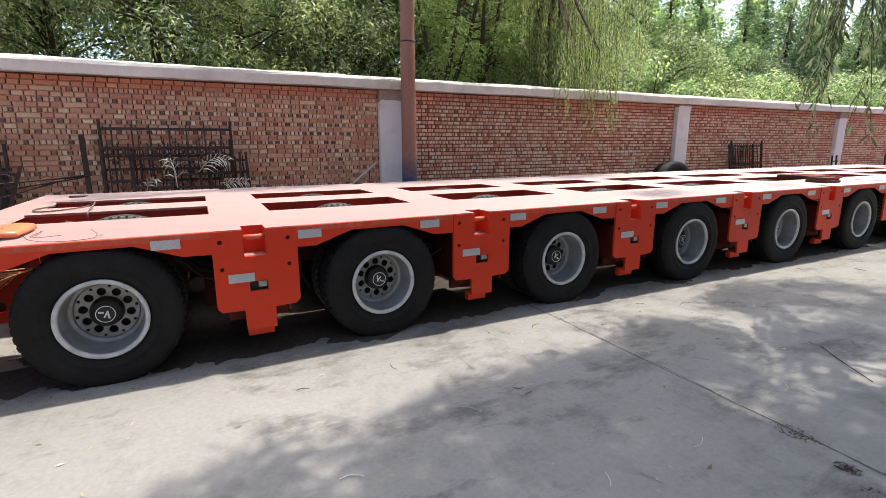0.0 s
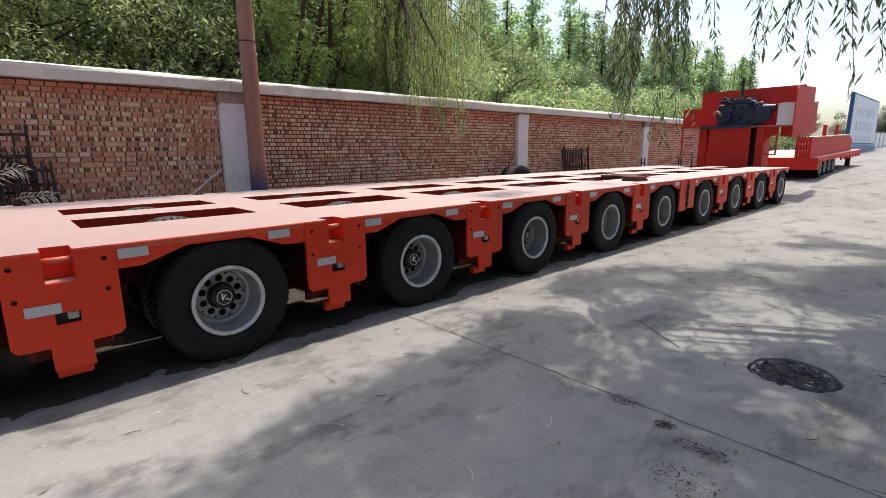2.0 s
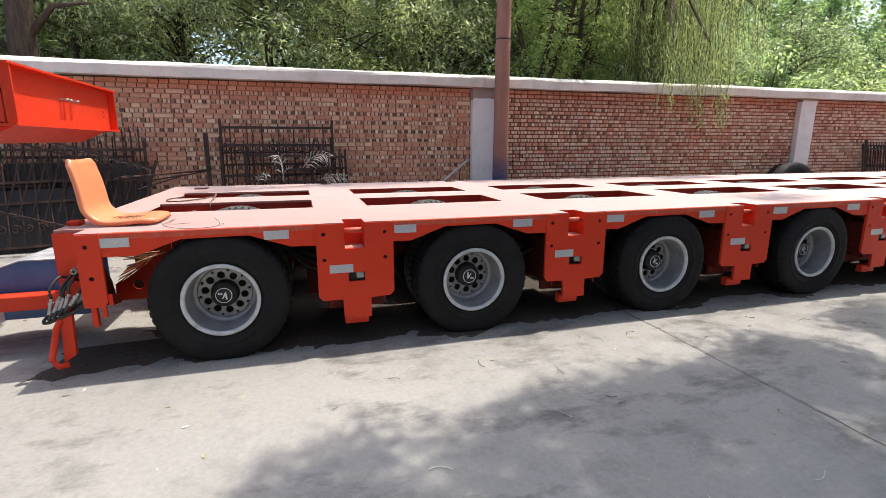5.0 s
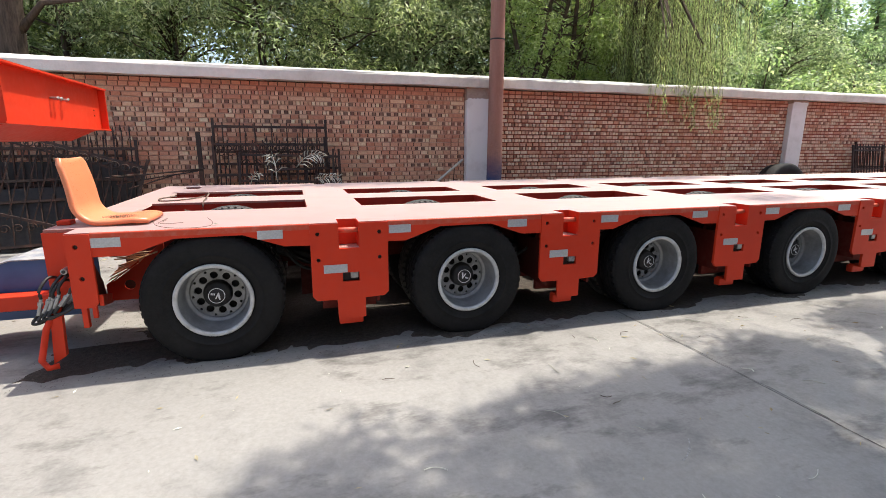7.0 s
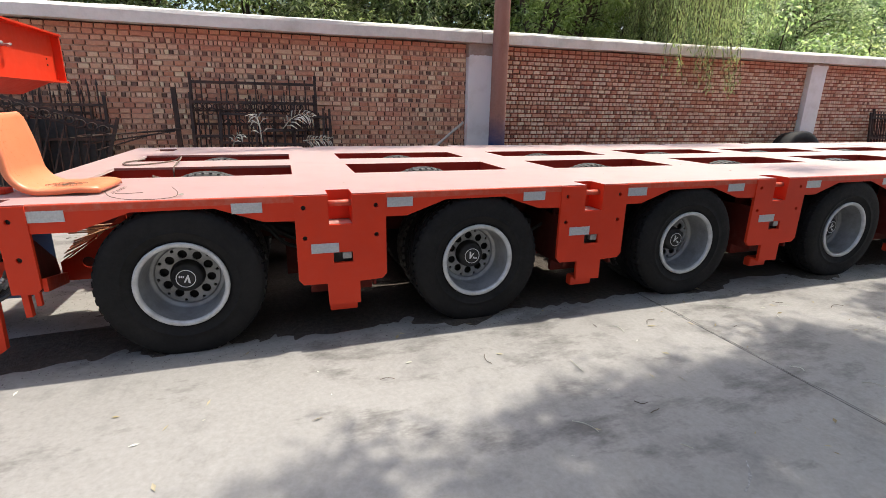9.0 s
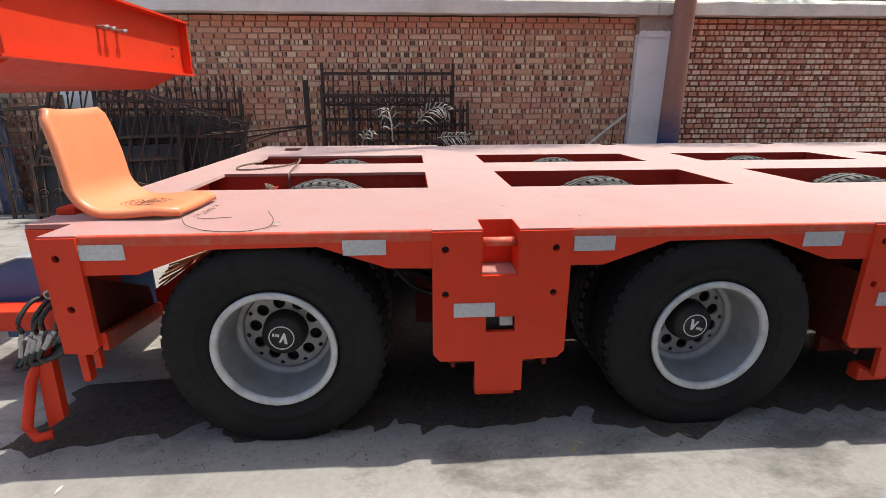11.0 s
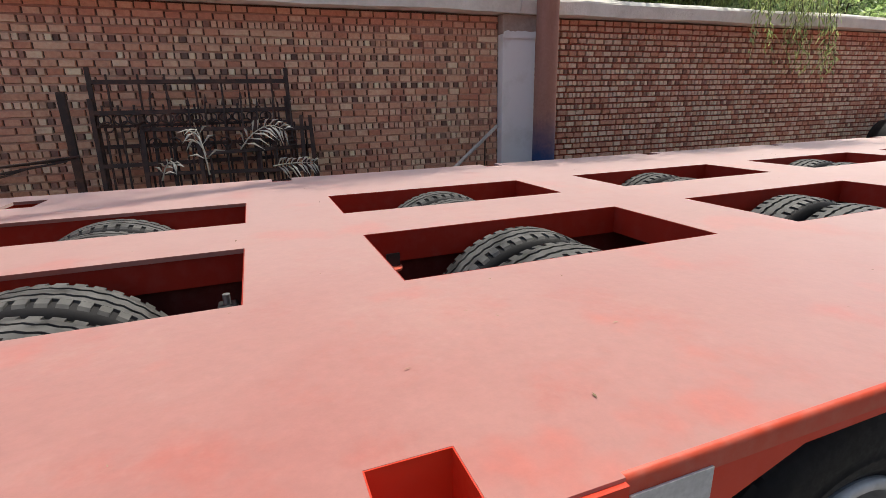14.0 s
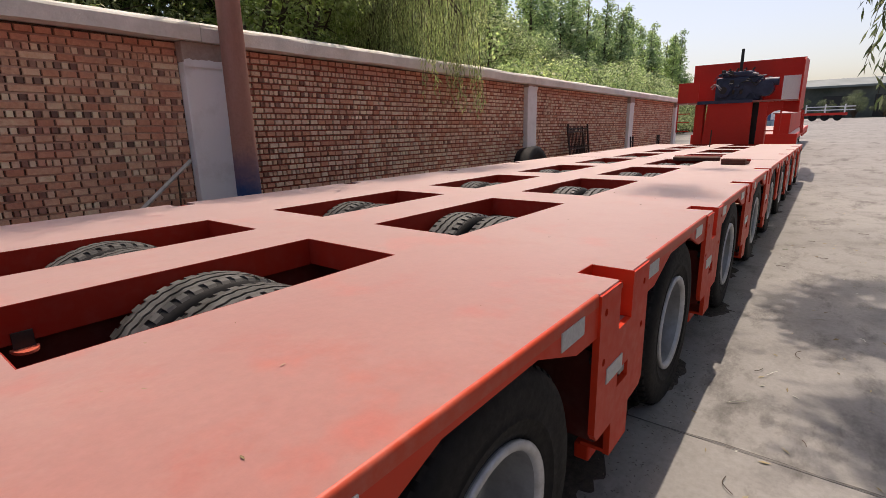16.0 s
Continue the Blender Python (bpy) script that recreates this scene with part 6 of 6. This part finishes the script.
willow("willow_tree", "weeping willow with pale yellow-green strands hanging over the wall", 7.4, 6.8, 6.5, strands, 5, LEAF_WILLOW)

# unseen high branches over the wall, added to dapple the trailer's far edge
willow_tree = bpy.data.objects["willow_tree"]
over = []
while len(over) < 70:
    x, y, z = rnd.uniform(0.6, 7.4), rnd.uniform(3.5, 4.4), rnd.uniform(5.0, 6.2)
    if y - 0.19 * z > 2.30 and noise.noise((x * 0.9, y * 1.6, z * 0.3)) > -0.05:
        over.append((x - 7.4, y - 6.8, z))
v, f = leaf_cloud(over, 260, 0.17, 0.11, 45, 0.8, 0.13)
me = bpy.data.meshes.new("upper_crown")
me.from_pydata(v.tolist(), [], f.tolist())
me.materials.append(LEAF_WILLOW)
cr = new("upper_crown", me)
cr.parent = willow_tree
bm = bmesh.new()
for c in over[::8]:
    c = Vector(c)
    tube(bm, [(0.0, 0.1, 5.4), Vector((0, 0, 6.2)).lerp(c, 0.55) + Vector((0, 0, 0.5)), c], [0.05, 0.022, 0.006], 5)
part("limb", bm, BARK, willow_tree, smooth=True)

# the yard willow: its high crown shades the concrete, and a few strands hang low
strands = []
low_ends = [(4.03, -0.79, 1.80), (4.12, -0.94, 1.38), (4.20, -0.90, 1.62), (4.25, -1.17, 1.92), (4.40, -1.68, 1.95), (4.46, -1.9, 1.82), (4.51, -2.14, 1.68), (4.53, -2.31, 1.78), (4.62, -2.45, 1.9)]
for x, y, z in low_ends:
    for k in range(4):
        strands.append((x + rnd.uniform(-0.16, 0.16), y + rnd.uniform(-0.16, 0.16), rnd.uniform(3.2, 3.9), z + rnd.uniform(0.0, 0.4) * k))
for k in range(26):
    strands.append((rnd.gauss(4.42, 0.22), rnd.gauss(-0.82, 0.12), rnd.uniform(3.0, 3.6), rnd.uniform(1.85, 2.4)))
for x, y, z in ((4.43, -0.80, 1.33), (4.50, -0.86, 1.42), (5.06, -0.80, 1.38), (4.36, -0.74, 1.55), (4.58, -0.78, 1.6), (4.95, -0.75, 1.5)):
    strands.append((x, y, 3.3, z))
for k in range(40):
    strands.append((rnd.uniform(4.0, 6.2), rnd.uniform(-2.9, -0.9), rnd.uniform(3.6, 4.6), rnd.uniform(2.2, 3.0)))
yard = willow("willow_tree", "weeping willow with dark strands hanging over the yard", 9.4, -6.0, 7.0, strands, 6, LEAF_DARK, 0.10, 0.045)
centres = []


def shade_edge(gx):
    """How near the trailer the crown's shade reaches."""
    line = ((-0.4, -1.1), (0.0, -0.80), (0.6, -1.0), (1.15, -0.75), (1.6, -0.85), (2.6, -0.50), (3.5, -0.30), (4.5, -0.20))
    for (x0, y0), (x1, y1) in zip(line, line[1:]):
        if x0 <= gx <= x1:
            return y0 + (y1 - y0) * (gx - x0) / (x1 - x0)
    return -0.20 - 0.95 * (gx - 4.5)


while len(centres) < 1420:
    x, y, z = rnd.uniform(2.0, 10.6), rnd.uniform(-4.0, 1.6), rnd.uniform(5.2, 7.6)
    gx, gy = x - 0.382 * z, y - 0.1735 * z
    dx, dy = gx + 0.308, gy + 0.140
    deck = 3.3 < dx < 6.0 and -0.1 < dy < 0.75 and noise.noise((dx * 2.2, dy * 3.0, 8.0)) > 0.05
    if gx < -0.3 + 0.3 * noise.noise((gy * 2, 1, 5)) or gx > 9.0 or gy > shade_edge(gx) - 0.10 + 0.25 * noise.noise((gx * 2.3, 7, 1)):
        if not (7.2 < gx < 8.6 and -2.6 < gy < -1.45) and not deck:
            continue
    dense = (gx < 2.6 - 0.5 * (gy + 1.5) and gy < -1.15) or gy < -2.25
    gap = any((gx - u) ** 2 + (gy - w) ** 2 < (r * (1 + 0.5 * noise.noise((gx * 4, gy * 4, 11)))) ** 2 for u, w, r in ((3.25, -1.85, 0.36), (3.75, -2.05, 0.30), (2.62, -2.43, 0.20), (4.15, -2.28, 0.34)))
    thick = ((gx - 4.6) / 0.95) ** 2 + ((gy + 0.74) / 0.42) ** 2 < 1 or ((gx - 6.1) / 0.9) ** 2 + ((gy + 0.78) / 0.24) ** 2 < 1
    if gap:
        continue
    if noise.noise((gx * 2.1, gy * 2.6, 3.0)) < (-0.20 if thick else -0.36 if dense else 0.0 if gx > 5.2 else 0.14 if gx > 2.8 else 0.0):
        continue
    centres.append((x - 9.4, y + 6.0, z))
v, f = leaf_cloud(centres, 105, 0.125, 0.115, 41, 0.6, 0.15)
me = bpy.data.meshes.new("upper_crown")
me.from_pydata(v.tolist(), [], f.tolist())
me.materials.append(LEAF_DARK)
cr = new("upper_crown", me)
cr.parent = yard
bm = bmesh.new()
for k in range(0, len(centres), 28):
    c = Vector(centres[k])
    tube(bm, [(0.0, 0.1, 5.0), Vector((0, 0, 5.4)).lerp(c, 0.55) + Vector((0, 0, 0.5)), c], [0.05, 0.022, 0.006], 5)
part("limb", bm, BARK, yard, smooth=True)


# ---- the second gooseneck with its power pack ----
pack = empty("power_pack", (14.32, -0.233, 0.10), "red gooseneck carrying a navy diesel power pack, parked behind the trailer", "gooseneck")
pack.scale = (0.936, 0.936, 0.936)
bm = plate(bmesh.new(), [(1.43, 0.06), (2.57, 0.06), (2.475, 1.775), (1.445, 1.775)], 0.0, 0.05, swap="yz")
part("neck_panel", bm, RED_FAR, pack, "broad flat red panel")
part("neck_side", B(0.05, 2.2, 1.50, 2.46, 0.30, 1.77, bev=0.02), RED_FAR, pack)
part("neck_post", B(0.10, 0.40, 2.575, 2.79, 0.05, 1.77, bev=0.01), RED_FAR, pack)
part("neck_post", B(0.05, 0.40, 1.12, 1.31, 0.05, 1.77, bev=0.01), RED_FAR, pack)
part("duct", B(0.28, 0.50, 1.311, 1.495, 0.60, 1.77), BLACK, pack, "black box standing for the shade in the gap")
part("platform", B(-0.05, 1.3, 0.50, 2.95, 1.775, 1.815, bev=0.006), DECK, pack, "dusty red platform")
part("platform_edge", B(-0.075, -0.051, 1.45, 2.72, 1.765, 1.845), NAVY, pack)
part("back_panel", B(0.78, 0.82, 0.48, 3.03, 1.815, 2.85), RED_FAR, pack, "tall red back panel")
bm = plate(bmesh.new(), [(-0.15, 1.49), (-0.15, 2.70), (0.0, 2.76), (1.76, 2.85), (1.76, 1.62), (1.0, 1.58), (0.6, 1.52)], 0.455, 0.475)
part("side_panel", bm, RED_FAR, pack, "red side panel")
part("rear_plate", plate(bmesh.new(), [(1.85, 1.70), (1.85, 2.46), (2.5, 2.52), (2.5, 1.70)], 0.50, 0.52), RED_FAR, pack)
part("rear_shelf", B(0.8, 2.5, 0.476, 0.60, 1.66, 1.69), RED_FAR, pack)
part("white_board", B(-0.06, -0.04, 0.50, 0.85, 1.80, 2.36), WHITE, pack, "white board")
bm = plate(bmesh.new(), [(1.179, 1.774), (0.82, 1.774), (0.82, 1.56), (0.98, 1.53), (1.10, 1.42), (1.179, 1.20)], 0.10, 0.13, swap="yz")
part("bracket", bm, RED_FAR, pack, "red curved bracket")
part("shelf", plate(bmesh.new(), [(0.476, 1.774), (0.82, 1.774), (0.82, 1.53), (0.476, 1.49)], 0.30, 0.33, swap="yz"), RED_FAR, pack)
part("rail_post", B(-0.02, 0.02, 0.80, 0.835, 1.04, 1.774), RED_FAR, pack)
part("rail", B(-0.02, 0.02, 0.836, 1.18, 1.04, 1.07), RED_FAR, pack)
part("wing", B(-0.02, 0.0, 2.72, 3.23, 1.815, 2.34), RED_FAR, pack, "red side wing")
part("wing_floor", B(-0.12, 0.5, 2.96, 3.23, 1.785, 1.814), DECK, pack)
part("ladder_post", B(-0.10, -0.07, 3.17, 3.20, 1.04, 1.785), RED_FAR, pack)
for z in (1.06, 1.30, 1.52):
    part("rung", B(-0.095, -0.075, 2.87, 3.17, z, z + 0.022), RED_FAR, pack)
for k in range(4):
    x = 0.25 + 0.32 * k
    part("lattice_slat", slab([(x, 0.36, 0.98), (x + 0.06, 0.36, 0.98), (x + 0.22, 0.40, 1.56), (x + 0.16, 0.40, 1.56)], 0.03, (0, 1, 0)), RED_FAR, pack)
for z in (1.12, 1.30):
    part("lattice_rail", B(0.2, 1.5, 0.395, 0.42, z, z + 0.03), RED_FAR, pack)
eng = part("engine", B(0.10, 0.62, 1.30, 2.35, 1.82, 2.42, bev=0.04), NAVY, pack, "navy blue diesel engine")
part("cylinder_head", B(0.12, 0.55, 1.50, 2.22, 2.42, 2.56, bev=0.03), NAVY, eng)
part("flywheel", rod(bmesh.new(), (0.0, 2.15, 2.10), (0.10, 2.15, 2.10), 0.18, n=20), NAVY, eng)
part("pulley", rod(bmesh.new(), (0.02, 2.15, 2.10), (-0.03, 2.15, 2.10), 0.09, n=18), BLACK, eng)
part("air_tank", rod(bmesh.new(), (-0.05, 1.22, 2.10), (0.35, 1.22, 2.10), 0.19, n=24), NAVY, eng, "navy cylindrical tank")
part("air_intake", rod(bmesh.new(), (0.15, 0.95, 2.26), (0.15, 1.25, 2.26), 0.10, n=18), NAVY, eng)
rnd = random.Random(3)
for k in range(9):
    y, z = rnd.uniform(1.2, 2.1), rnd.uniform(1.95, 2.5)
    bm = tube(bmesh.new(), smooth_line([(0.06, y, z), (-0.02, y + 0.10, z - rnd.uniform(-0.1, 0.15)), (0.0, y + 0.24, z + 0.05), (0.08, y + 0.36, z + rnd.uniform(-0.12, 0.1))], 4), rnd.uniform(0.008, 0.016), 6)
    part("pipe", bm, (BLACK, NAVY, ZINC)[k % 3], eng, "thin pipe", smooth=True)
for k in range(14):
    y, z, w, h = rnd.uniform(1.35, 2.25), rnd.uniform(1.9, 2.5), rnd.uniform(0.04, 0.12), rnd.uniform(0.04, 0.12)
    part("housing", B(rnd.uniform(0.0, 0.06), 0.12, y, y + w, z, z + h, bev=0.012), (NAVY, BLACK)[k % 2], eng)
for k in range(4):
    y = 1.55 + 0.18 * k
    part("injector", rod(bmesh.new(), (0.16, y, 2.56), (0.16, y - 0.04, 2.64), 0.022, n=8), BLACK, eng)
for y, z in ((1.40, 2.47), (1.70, 2.57), (2.05, 2.56), (1.10, 2.36), (1.28, 2.33), (1.95, 2.25)):
    part("clip", B(0.02, 0.05, y, y + rnd.uniform(0.04, 0.10), z, z + 0.02), ZINC, eng, "bright strip standing for a glint")
part("exhaust", rod(bmesh.new(), (0.3, 1.83, 2.55), (0.3, 1.83, 3.12), 0.04, 0.035, n=10), BLACK, eng, "black exhaust stack")
part("tail_leg", B(1.9, 2.2, 1.7, 1.95, 0.0, 0.31), RED_FAR, pack)
part("tail_leg", B(1.9, 2.2, 2.2, 2.45, 0.0, 0.31), RED_FAR, pack)

# ---- lowbed trailer further on ----
low = empty("lowbed_trailer", (18.2, 0.27, 0.285), "red lowbed trailer parked further along the yard", "trailer")
low.rotation_euler.y = radians(-1.6)
part("deck", B(0.0, 7.6, 0.10, 2.9, 0.62, 0.66, bev=0.008), DECK, low, "faded red deck")
part("side_rail", B(0.0, 7.6, 0.06, 0.10, 0.52, 0.66), RED_FAR, low)
part("front_board", B(-0.06, 0.0, 0.06, 2.9, 0.30, 0.66), RED_FAR, low)
part("corner_plate", plate(bmesh.new(), [(0.0, 0.52), (0.0, 0.32), (0.10, 0.30), (0.38, 0.52)], 0.06, 0.10), RED_FAR, low)
for k in range(7):
    x = 3.5 + 0.58 * k
    part("outrigger", plate(bmesh.new(), [(x, 0.52), (x + 0.08, 0.42), (x + 0.22, 0.42), (x + 0.30, 0.52)], 0.06, 0.10), RED_FAR, low)
for k in range(4):
    for y, side in ((0.22, -1), (2.78, 1)):
        wheel(low, 0.80 + 0.66 * k, y, side, True, 20 * k, 0.32, 0.80)
part("axle_beam", B(0.3, 3.4, 0.4, 2.6, 0.28, 0.62), BLACK, low)
for y in (0.25, 2.5):
    part("landing_leg", B(6.6, 6.75, y, y + 0.15, 0.06, 0.62), BLACK, low)
    part("leg_shoe", B(6.53, 6.82, y - 0.05, y + 0.2, 0.03, 0.06), BLACK, low)
part("cross_beam", B(3.4, 7.5, 0.3, 2.7, 0.46, 0.62), RED_FAR, low)
beam = empty("red_box_beam", (18.2, 0.27, 0.285), "red steel box beam loaded on the lowbed trailer", "beam")
beam.rotation_euler.y = radians(-1.6)
part("body", plate(bmesh.new(), [(-0.05, 0.661), (-0.05, 1.24), (5.9, 1.24), (6.6, 1.08), (6.6, 0.661)], 0.27, 0.66), RED_FAR, beam)
part("top_flange", B(-0.05, 5.9, 0.22, 0.71, 1.241, 1.27), DECK, beam, "dusty pale top flange")
for x in (2.6, 4.6):
    part("upright", B(x, x + 0.10, 0.42, 0.52, 1.27, 1.62), RED_FAR, beam)
part("dark_clamp", B(6.601, 6.75, 0.32, 0.62, 0.70, 0.95), BLACK, beam)

# ---- notice board ----
m = Mat("faded_print")
PRINT = m.color(m.ramp(m.noise(3, 3), (0.3, (0.20, 0.25, 0.36)), (0.7, (0.42, 0.46, 0.54)))).set(0.7).m
m = Mat("pale_blue_plinth")
PALE_BLUE = m.color(m.ramp(m.noise(2, 4), (0.3, (0.16, 0.26, 0.34)), (0.7, (0.26, 0.36, 0.43)))).set(0.8).m
SIGN_A, SIGN_B = Vector((40.0, 2.95, 0.0)), Vector((50.2, 2.88, 0.0))
SIGN_L = (SIGN_B - SIGN_A).length
SIGN_TURN = math.atan2(SIGN_B.y - SIGN_A.y, SIGN_B.x - SIGN_A.x) - math.pi / 2
SIGN_A.z = rise(40) - 0.1
sign = empty("notice_board", SIGN_A, "white notice board in a dark blue border", "sign")
sign.rotation_euler.z = SIGN_TURN
part("board", B(-0.10, 0.10, 0.0, SIGN_L, 0.72, 3.86, bev=0.02), BLUE, sign, "dark blue border")
part("sheet", B(0.102, 0.12, 0.12, SIGN_L - 0.08, 0.80, 3.75), WHITE, sign, "white printed sheet")
part("plinth", B(-0.2, 0.2, -0.1, SIGN_L + 0.1, -0.3, 0.70), PALE_BLUE, sign, "pale blue plinth")
rnd = random.Random(2)
bars = bmesh.new()
for block in (3.10, 2.15, 1.25):
    for c in range(9):
        y = SIGN_L * (0.16 + 0.075 * c)
        z = block
        for r in range(4):
            h = rnd.uniform(0.06, 0.12)
            if rnd.random() < 0.75:
                box(bars, 0.121, 0.126, y, y + SIGN_L * rnd.uniform(0.018, 0.036), z - h, z)
            z -= h + rnd.uniform(0.03, 0.07)
part("print", bars, PRINT, sign, "rows of grey-blue print")

# pale fence beyond the board
edge = empty("yard_fence", (52.0, 3.2, rise(52)), "pale panelled fence beyond the notice board", "fence")
for k in range(8):
    part("panel", B(2.5 * k, 2.5 * k + 2.42, 0.0, 0.10, -0.2, 1.25 + 0.05 * k), WHITEWASH, edge)
    part("post", B(2.5 * k + 2.42, 2.5 * k + 2.5, -0.04, 0.12, -0.2, 1.4 + 0.05 * k), ZINC, edge)

# ---- far end of the yard ----
shed = empty("far_shed", (100, -12, 2.0), "long grey-green shed at the far end of the yard", "shed")
m = Mat("far_grey_green")
n1 = m.noise(0.25, 6, 0.7)
FAR = m.color(m.ramp(n1, (0.3, (0.05, 0.06, 0.05)), (0.7, (0.13, 0.14, 0.125)))).set(0.9, spec=0.2).m
m = Mat("far_roof_sheet")
ROOF = m.color(m.ramp(m.noise(0.4, 4), (0.3, (0.11, 0.14, 0.13)), (0.7, (0.18, 0.21, 0.20)))).set(0.6).m
part("wall", B(0, 8, -30, 19, -1, 4.6), FAR, shed, "dull grey-green wall")
part("roof", plate(bmesh.new(), [(-1.0, 4.4), (4, 5.7), (9, 4.4), (9, 4.7), (4, 6.0), (-1.0, 4.7)], -30.5, 19.5), ROOF, shed, "grey sheet roof")
for k in range(7):
    part("doorway", B(-0.1, 0.0, -27 + 6.2 * k, -24 + 6.2 * k, 0, 3.2), BLACK, shed, "dark doorway")
for k in range(10):
    tree("grove", k % 3, 96 + 3 * (k % 3), 6.5 + 3.2 * k, 1.3, 45 * k, LEAF_FAR, "distant dark tree on the skyline")
for k in range(12):
    tree("shrub", k % 3, 95 + 1.5 * (k % 2), -30 + 3.4 * k, 1.1 + 0.25 * (k % 3), 50 * k, LEAF_FAR, "dark bush before the far shed").location.z = rise(96) - 0.1
flat = empty("parked_trailer", (70, -1.4, rise(70)), "far red flatbed trailer with pale stakes", "trailer")
part("bed", B(0, 2.4, -0.2, 3.8, 0.6, 0.85), RED_FAR, flat)
for k in range(3):
    part("stake", B(0.0, 0.12, 0.0 + 1.7 * k, 0.14 + 1.7 * k, 0.85, 1.75), WHITE, flat)
for z in (1.1, 1.45):
    part("rail", B(0.02, 0.10, -0.8, 3.5, z, z + 0.1), WHITE, flat)
for k in range(3):
    part("wheel", rod(bmesh.new(), (0.1, 0.6 + 1.1 * k, 0.4), (0.5, 0.6 + 1.1 * k, 0.4), 0.4, n=18), RUBBER, flat)
car = empty("parked_car", (85, 4.0, rise(85)), "small white car parked far down the yard", "car")
part("body", plate(bmesh.new(), [(-0.85, 0.35), (0.85, 0.35), (0.88, 0.9), (0.7, 1.0), (-0.7, 1.0), (-0.88, 0.9)], 0.0, 4.0, swap="yz"), WHITE, car)
part("cabin", plate(bmesh.new(), [(-0.72, 1.0), (0.72, 1.0), (0.58, 1.5), (-0.58, 1.5)], 0.8, 3.6, swap="yz"), NAVY, car, "dark glazed cabin")
part("roof", plate(bmesh.new(), [(-0.6, 1.5), (0.6, 1.5), (0.5, 1.56), (-0.5, 1.56)], 0.85, 3.5, swap="yz"), WHITE, car)
for x in (0.7, 3.1):
    for y in (-0.82, 0.62):
        part("wheel", rod(bmesh.new(), (x, y, 0.32), (x, y + 0.2, 0.32), 0.32, n=16), RUBBER, car)

# ---- bricks of the wall ----
rnd = random.Random(9)
ROWS = 34
GAPS = [(x - 0.006, x + 0.376) for x in PIL_X]


def course(row):
    """The bricks of one course: (x0, x1, header)."""
    header = (ROWS - row) % 2 == 1 and row < ROWS - 2
    x = -7.2 + rnd.uniform(0, 0.1)
    out = []
    burnt = False
    while x < WALL_X1 - 0.05:
        mixed = header and noise.noise((x * 0.7, row * 0.9, 2)) > -0.30
        past = x > 2.8
        w = rnd.choice((0.040, 0.046, 0.052)) if mixed else 0.108 if rnd.random() < (0.97 if past else 0.9) else 0.222
        w = min((w - 0.010 if past and not mixed else w) + rnd.uniform(-0.004, 0.004), WALL_X1 - x)
        step = w + (rnd.uniform(0.003, 0.008) if mixed else rnd.uniform(0.006, 0.011)) + (rnd.uniform(0.003, 0.009) if past else 0.0)
        for a, b in GAPS:
            if a < x + w and x < b:
                w = a - x - 0.003
                step = b - x + 0.003
        if w > 0.02:
            burnt = mixed and not burnt and rnd.random() < 0.46
            out.append((x, x + w, 2 if burnt else 1 if mixed else 0))
        x += step
    return out


def brick_verts(x0, x1, z0, z1, y, dy):
    c = 0.004
    return [(x0, y + 0.03, z0), (x1, y + 0.03, z0), (x1, y + 0.03, z1), (x0, y + 0.03, z1), (x0 + c, y + dy, z0 + c), (x1 - c, y + dy, z0 + c), (x1 - c, y + dy, z1 - c), (x0 + c, y + dy, z1 - c)]


BRICK_FACES = [(4, 5, 6, 7), (0, 1, 5, 4), (1, 2, 6, 5), (2, 3, 7, 6), (3, 0, 4, 7)]
single = {}
for head, w, mat in ((0, 0.108, BRICK), (1, 0.046, BRICK_HEAD), (2, 0.046, BRICK_DARK)):
    me = bpy.data.meshes.new("brick")
    me.from_pydata(brick_verts(-w / 2, w / 2, -0.026, 0.026, 0, 0), [], BRICK_FACES)
    me.materials.append(mat)
    single[head] = me
beds = bmesh.new()
spans_x = [-7.2] + [v for g in GAPS[1:] for v in g] + [WALL_X1]
for row in range(ROWS):
    z = 0.016 + COURSE * row
    for a, b in zip(spans_x[::2], spans_x[1::2]):
        if b > a + 0.05:
            box(beds, a, b, WALL_Y + 0.007, WALL_Y + 0.02, z - 0.012, z + 0.003)
part("mortar_beds", beds, MORTAR_BED, wall, "pale pinkish mortar beds")
many = {0: ([], []), 1: ([], []), 2: ([], [])}
nearest = 0
for row in range(ROWS):
    z0 = 0.016 + COURSE * row
    z1 = z0 + 0.052
    for x0, x1, head in course(row):
        dy = rnd.uniform(-0.005, 0.005)
        jz = rnd.uniform(-0.002, 0.002)
        if 0.9 < x0 and x1 < 2.4 and x1 - x0 < 0.13 and row > 20 and nearest < 300:
            nearest += 1
            b = new("brick", single[head])
            b.parent = wall
            b.matrix_basis = pose((x0 + x1) / 2, WALL_Y + dy, (z0 + z1) / 2 + jz)
            continue
        vs, fs = many[head]
        i = len(vs)
        low = 0.004 if x0 > 2.8 else 0.0
        vs += brick_verts(x0, x1, z0 + low + jz, z1 + jz, WALL_Y, dy - low)
        fs += [tuple(i + q for q in f) for f in BRICK_FACES]
tagged(pydata("brickwork", *many[0], BRICK, wall), "weathered red stretcher bricks", kind="stuff")
tagged(pydata("header_brickwork", *many[1], BRICK_HEAD, wall), "pale header bricks", kind="stuff")
tagged(pydata("burnt_brickwork", *many[2], BRICK_DARK, wall), "dark burnt header bricks", kind="stuff")
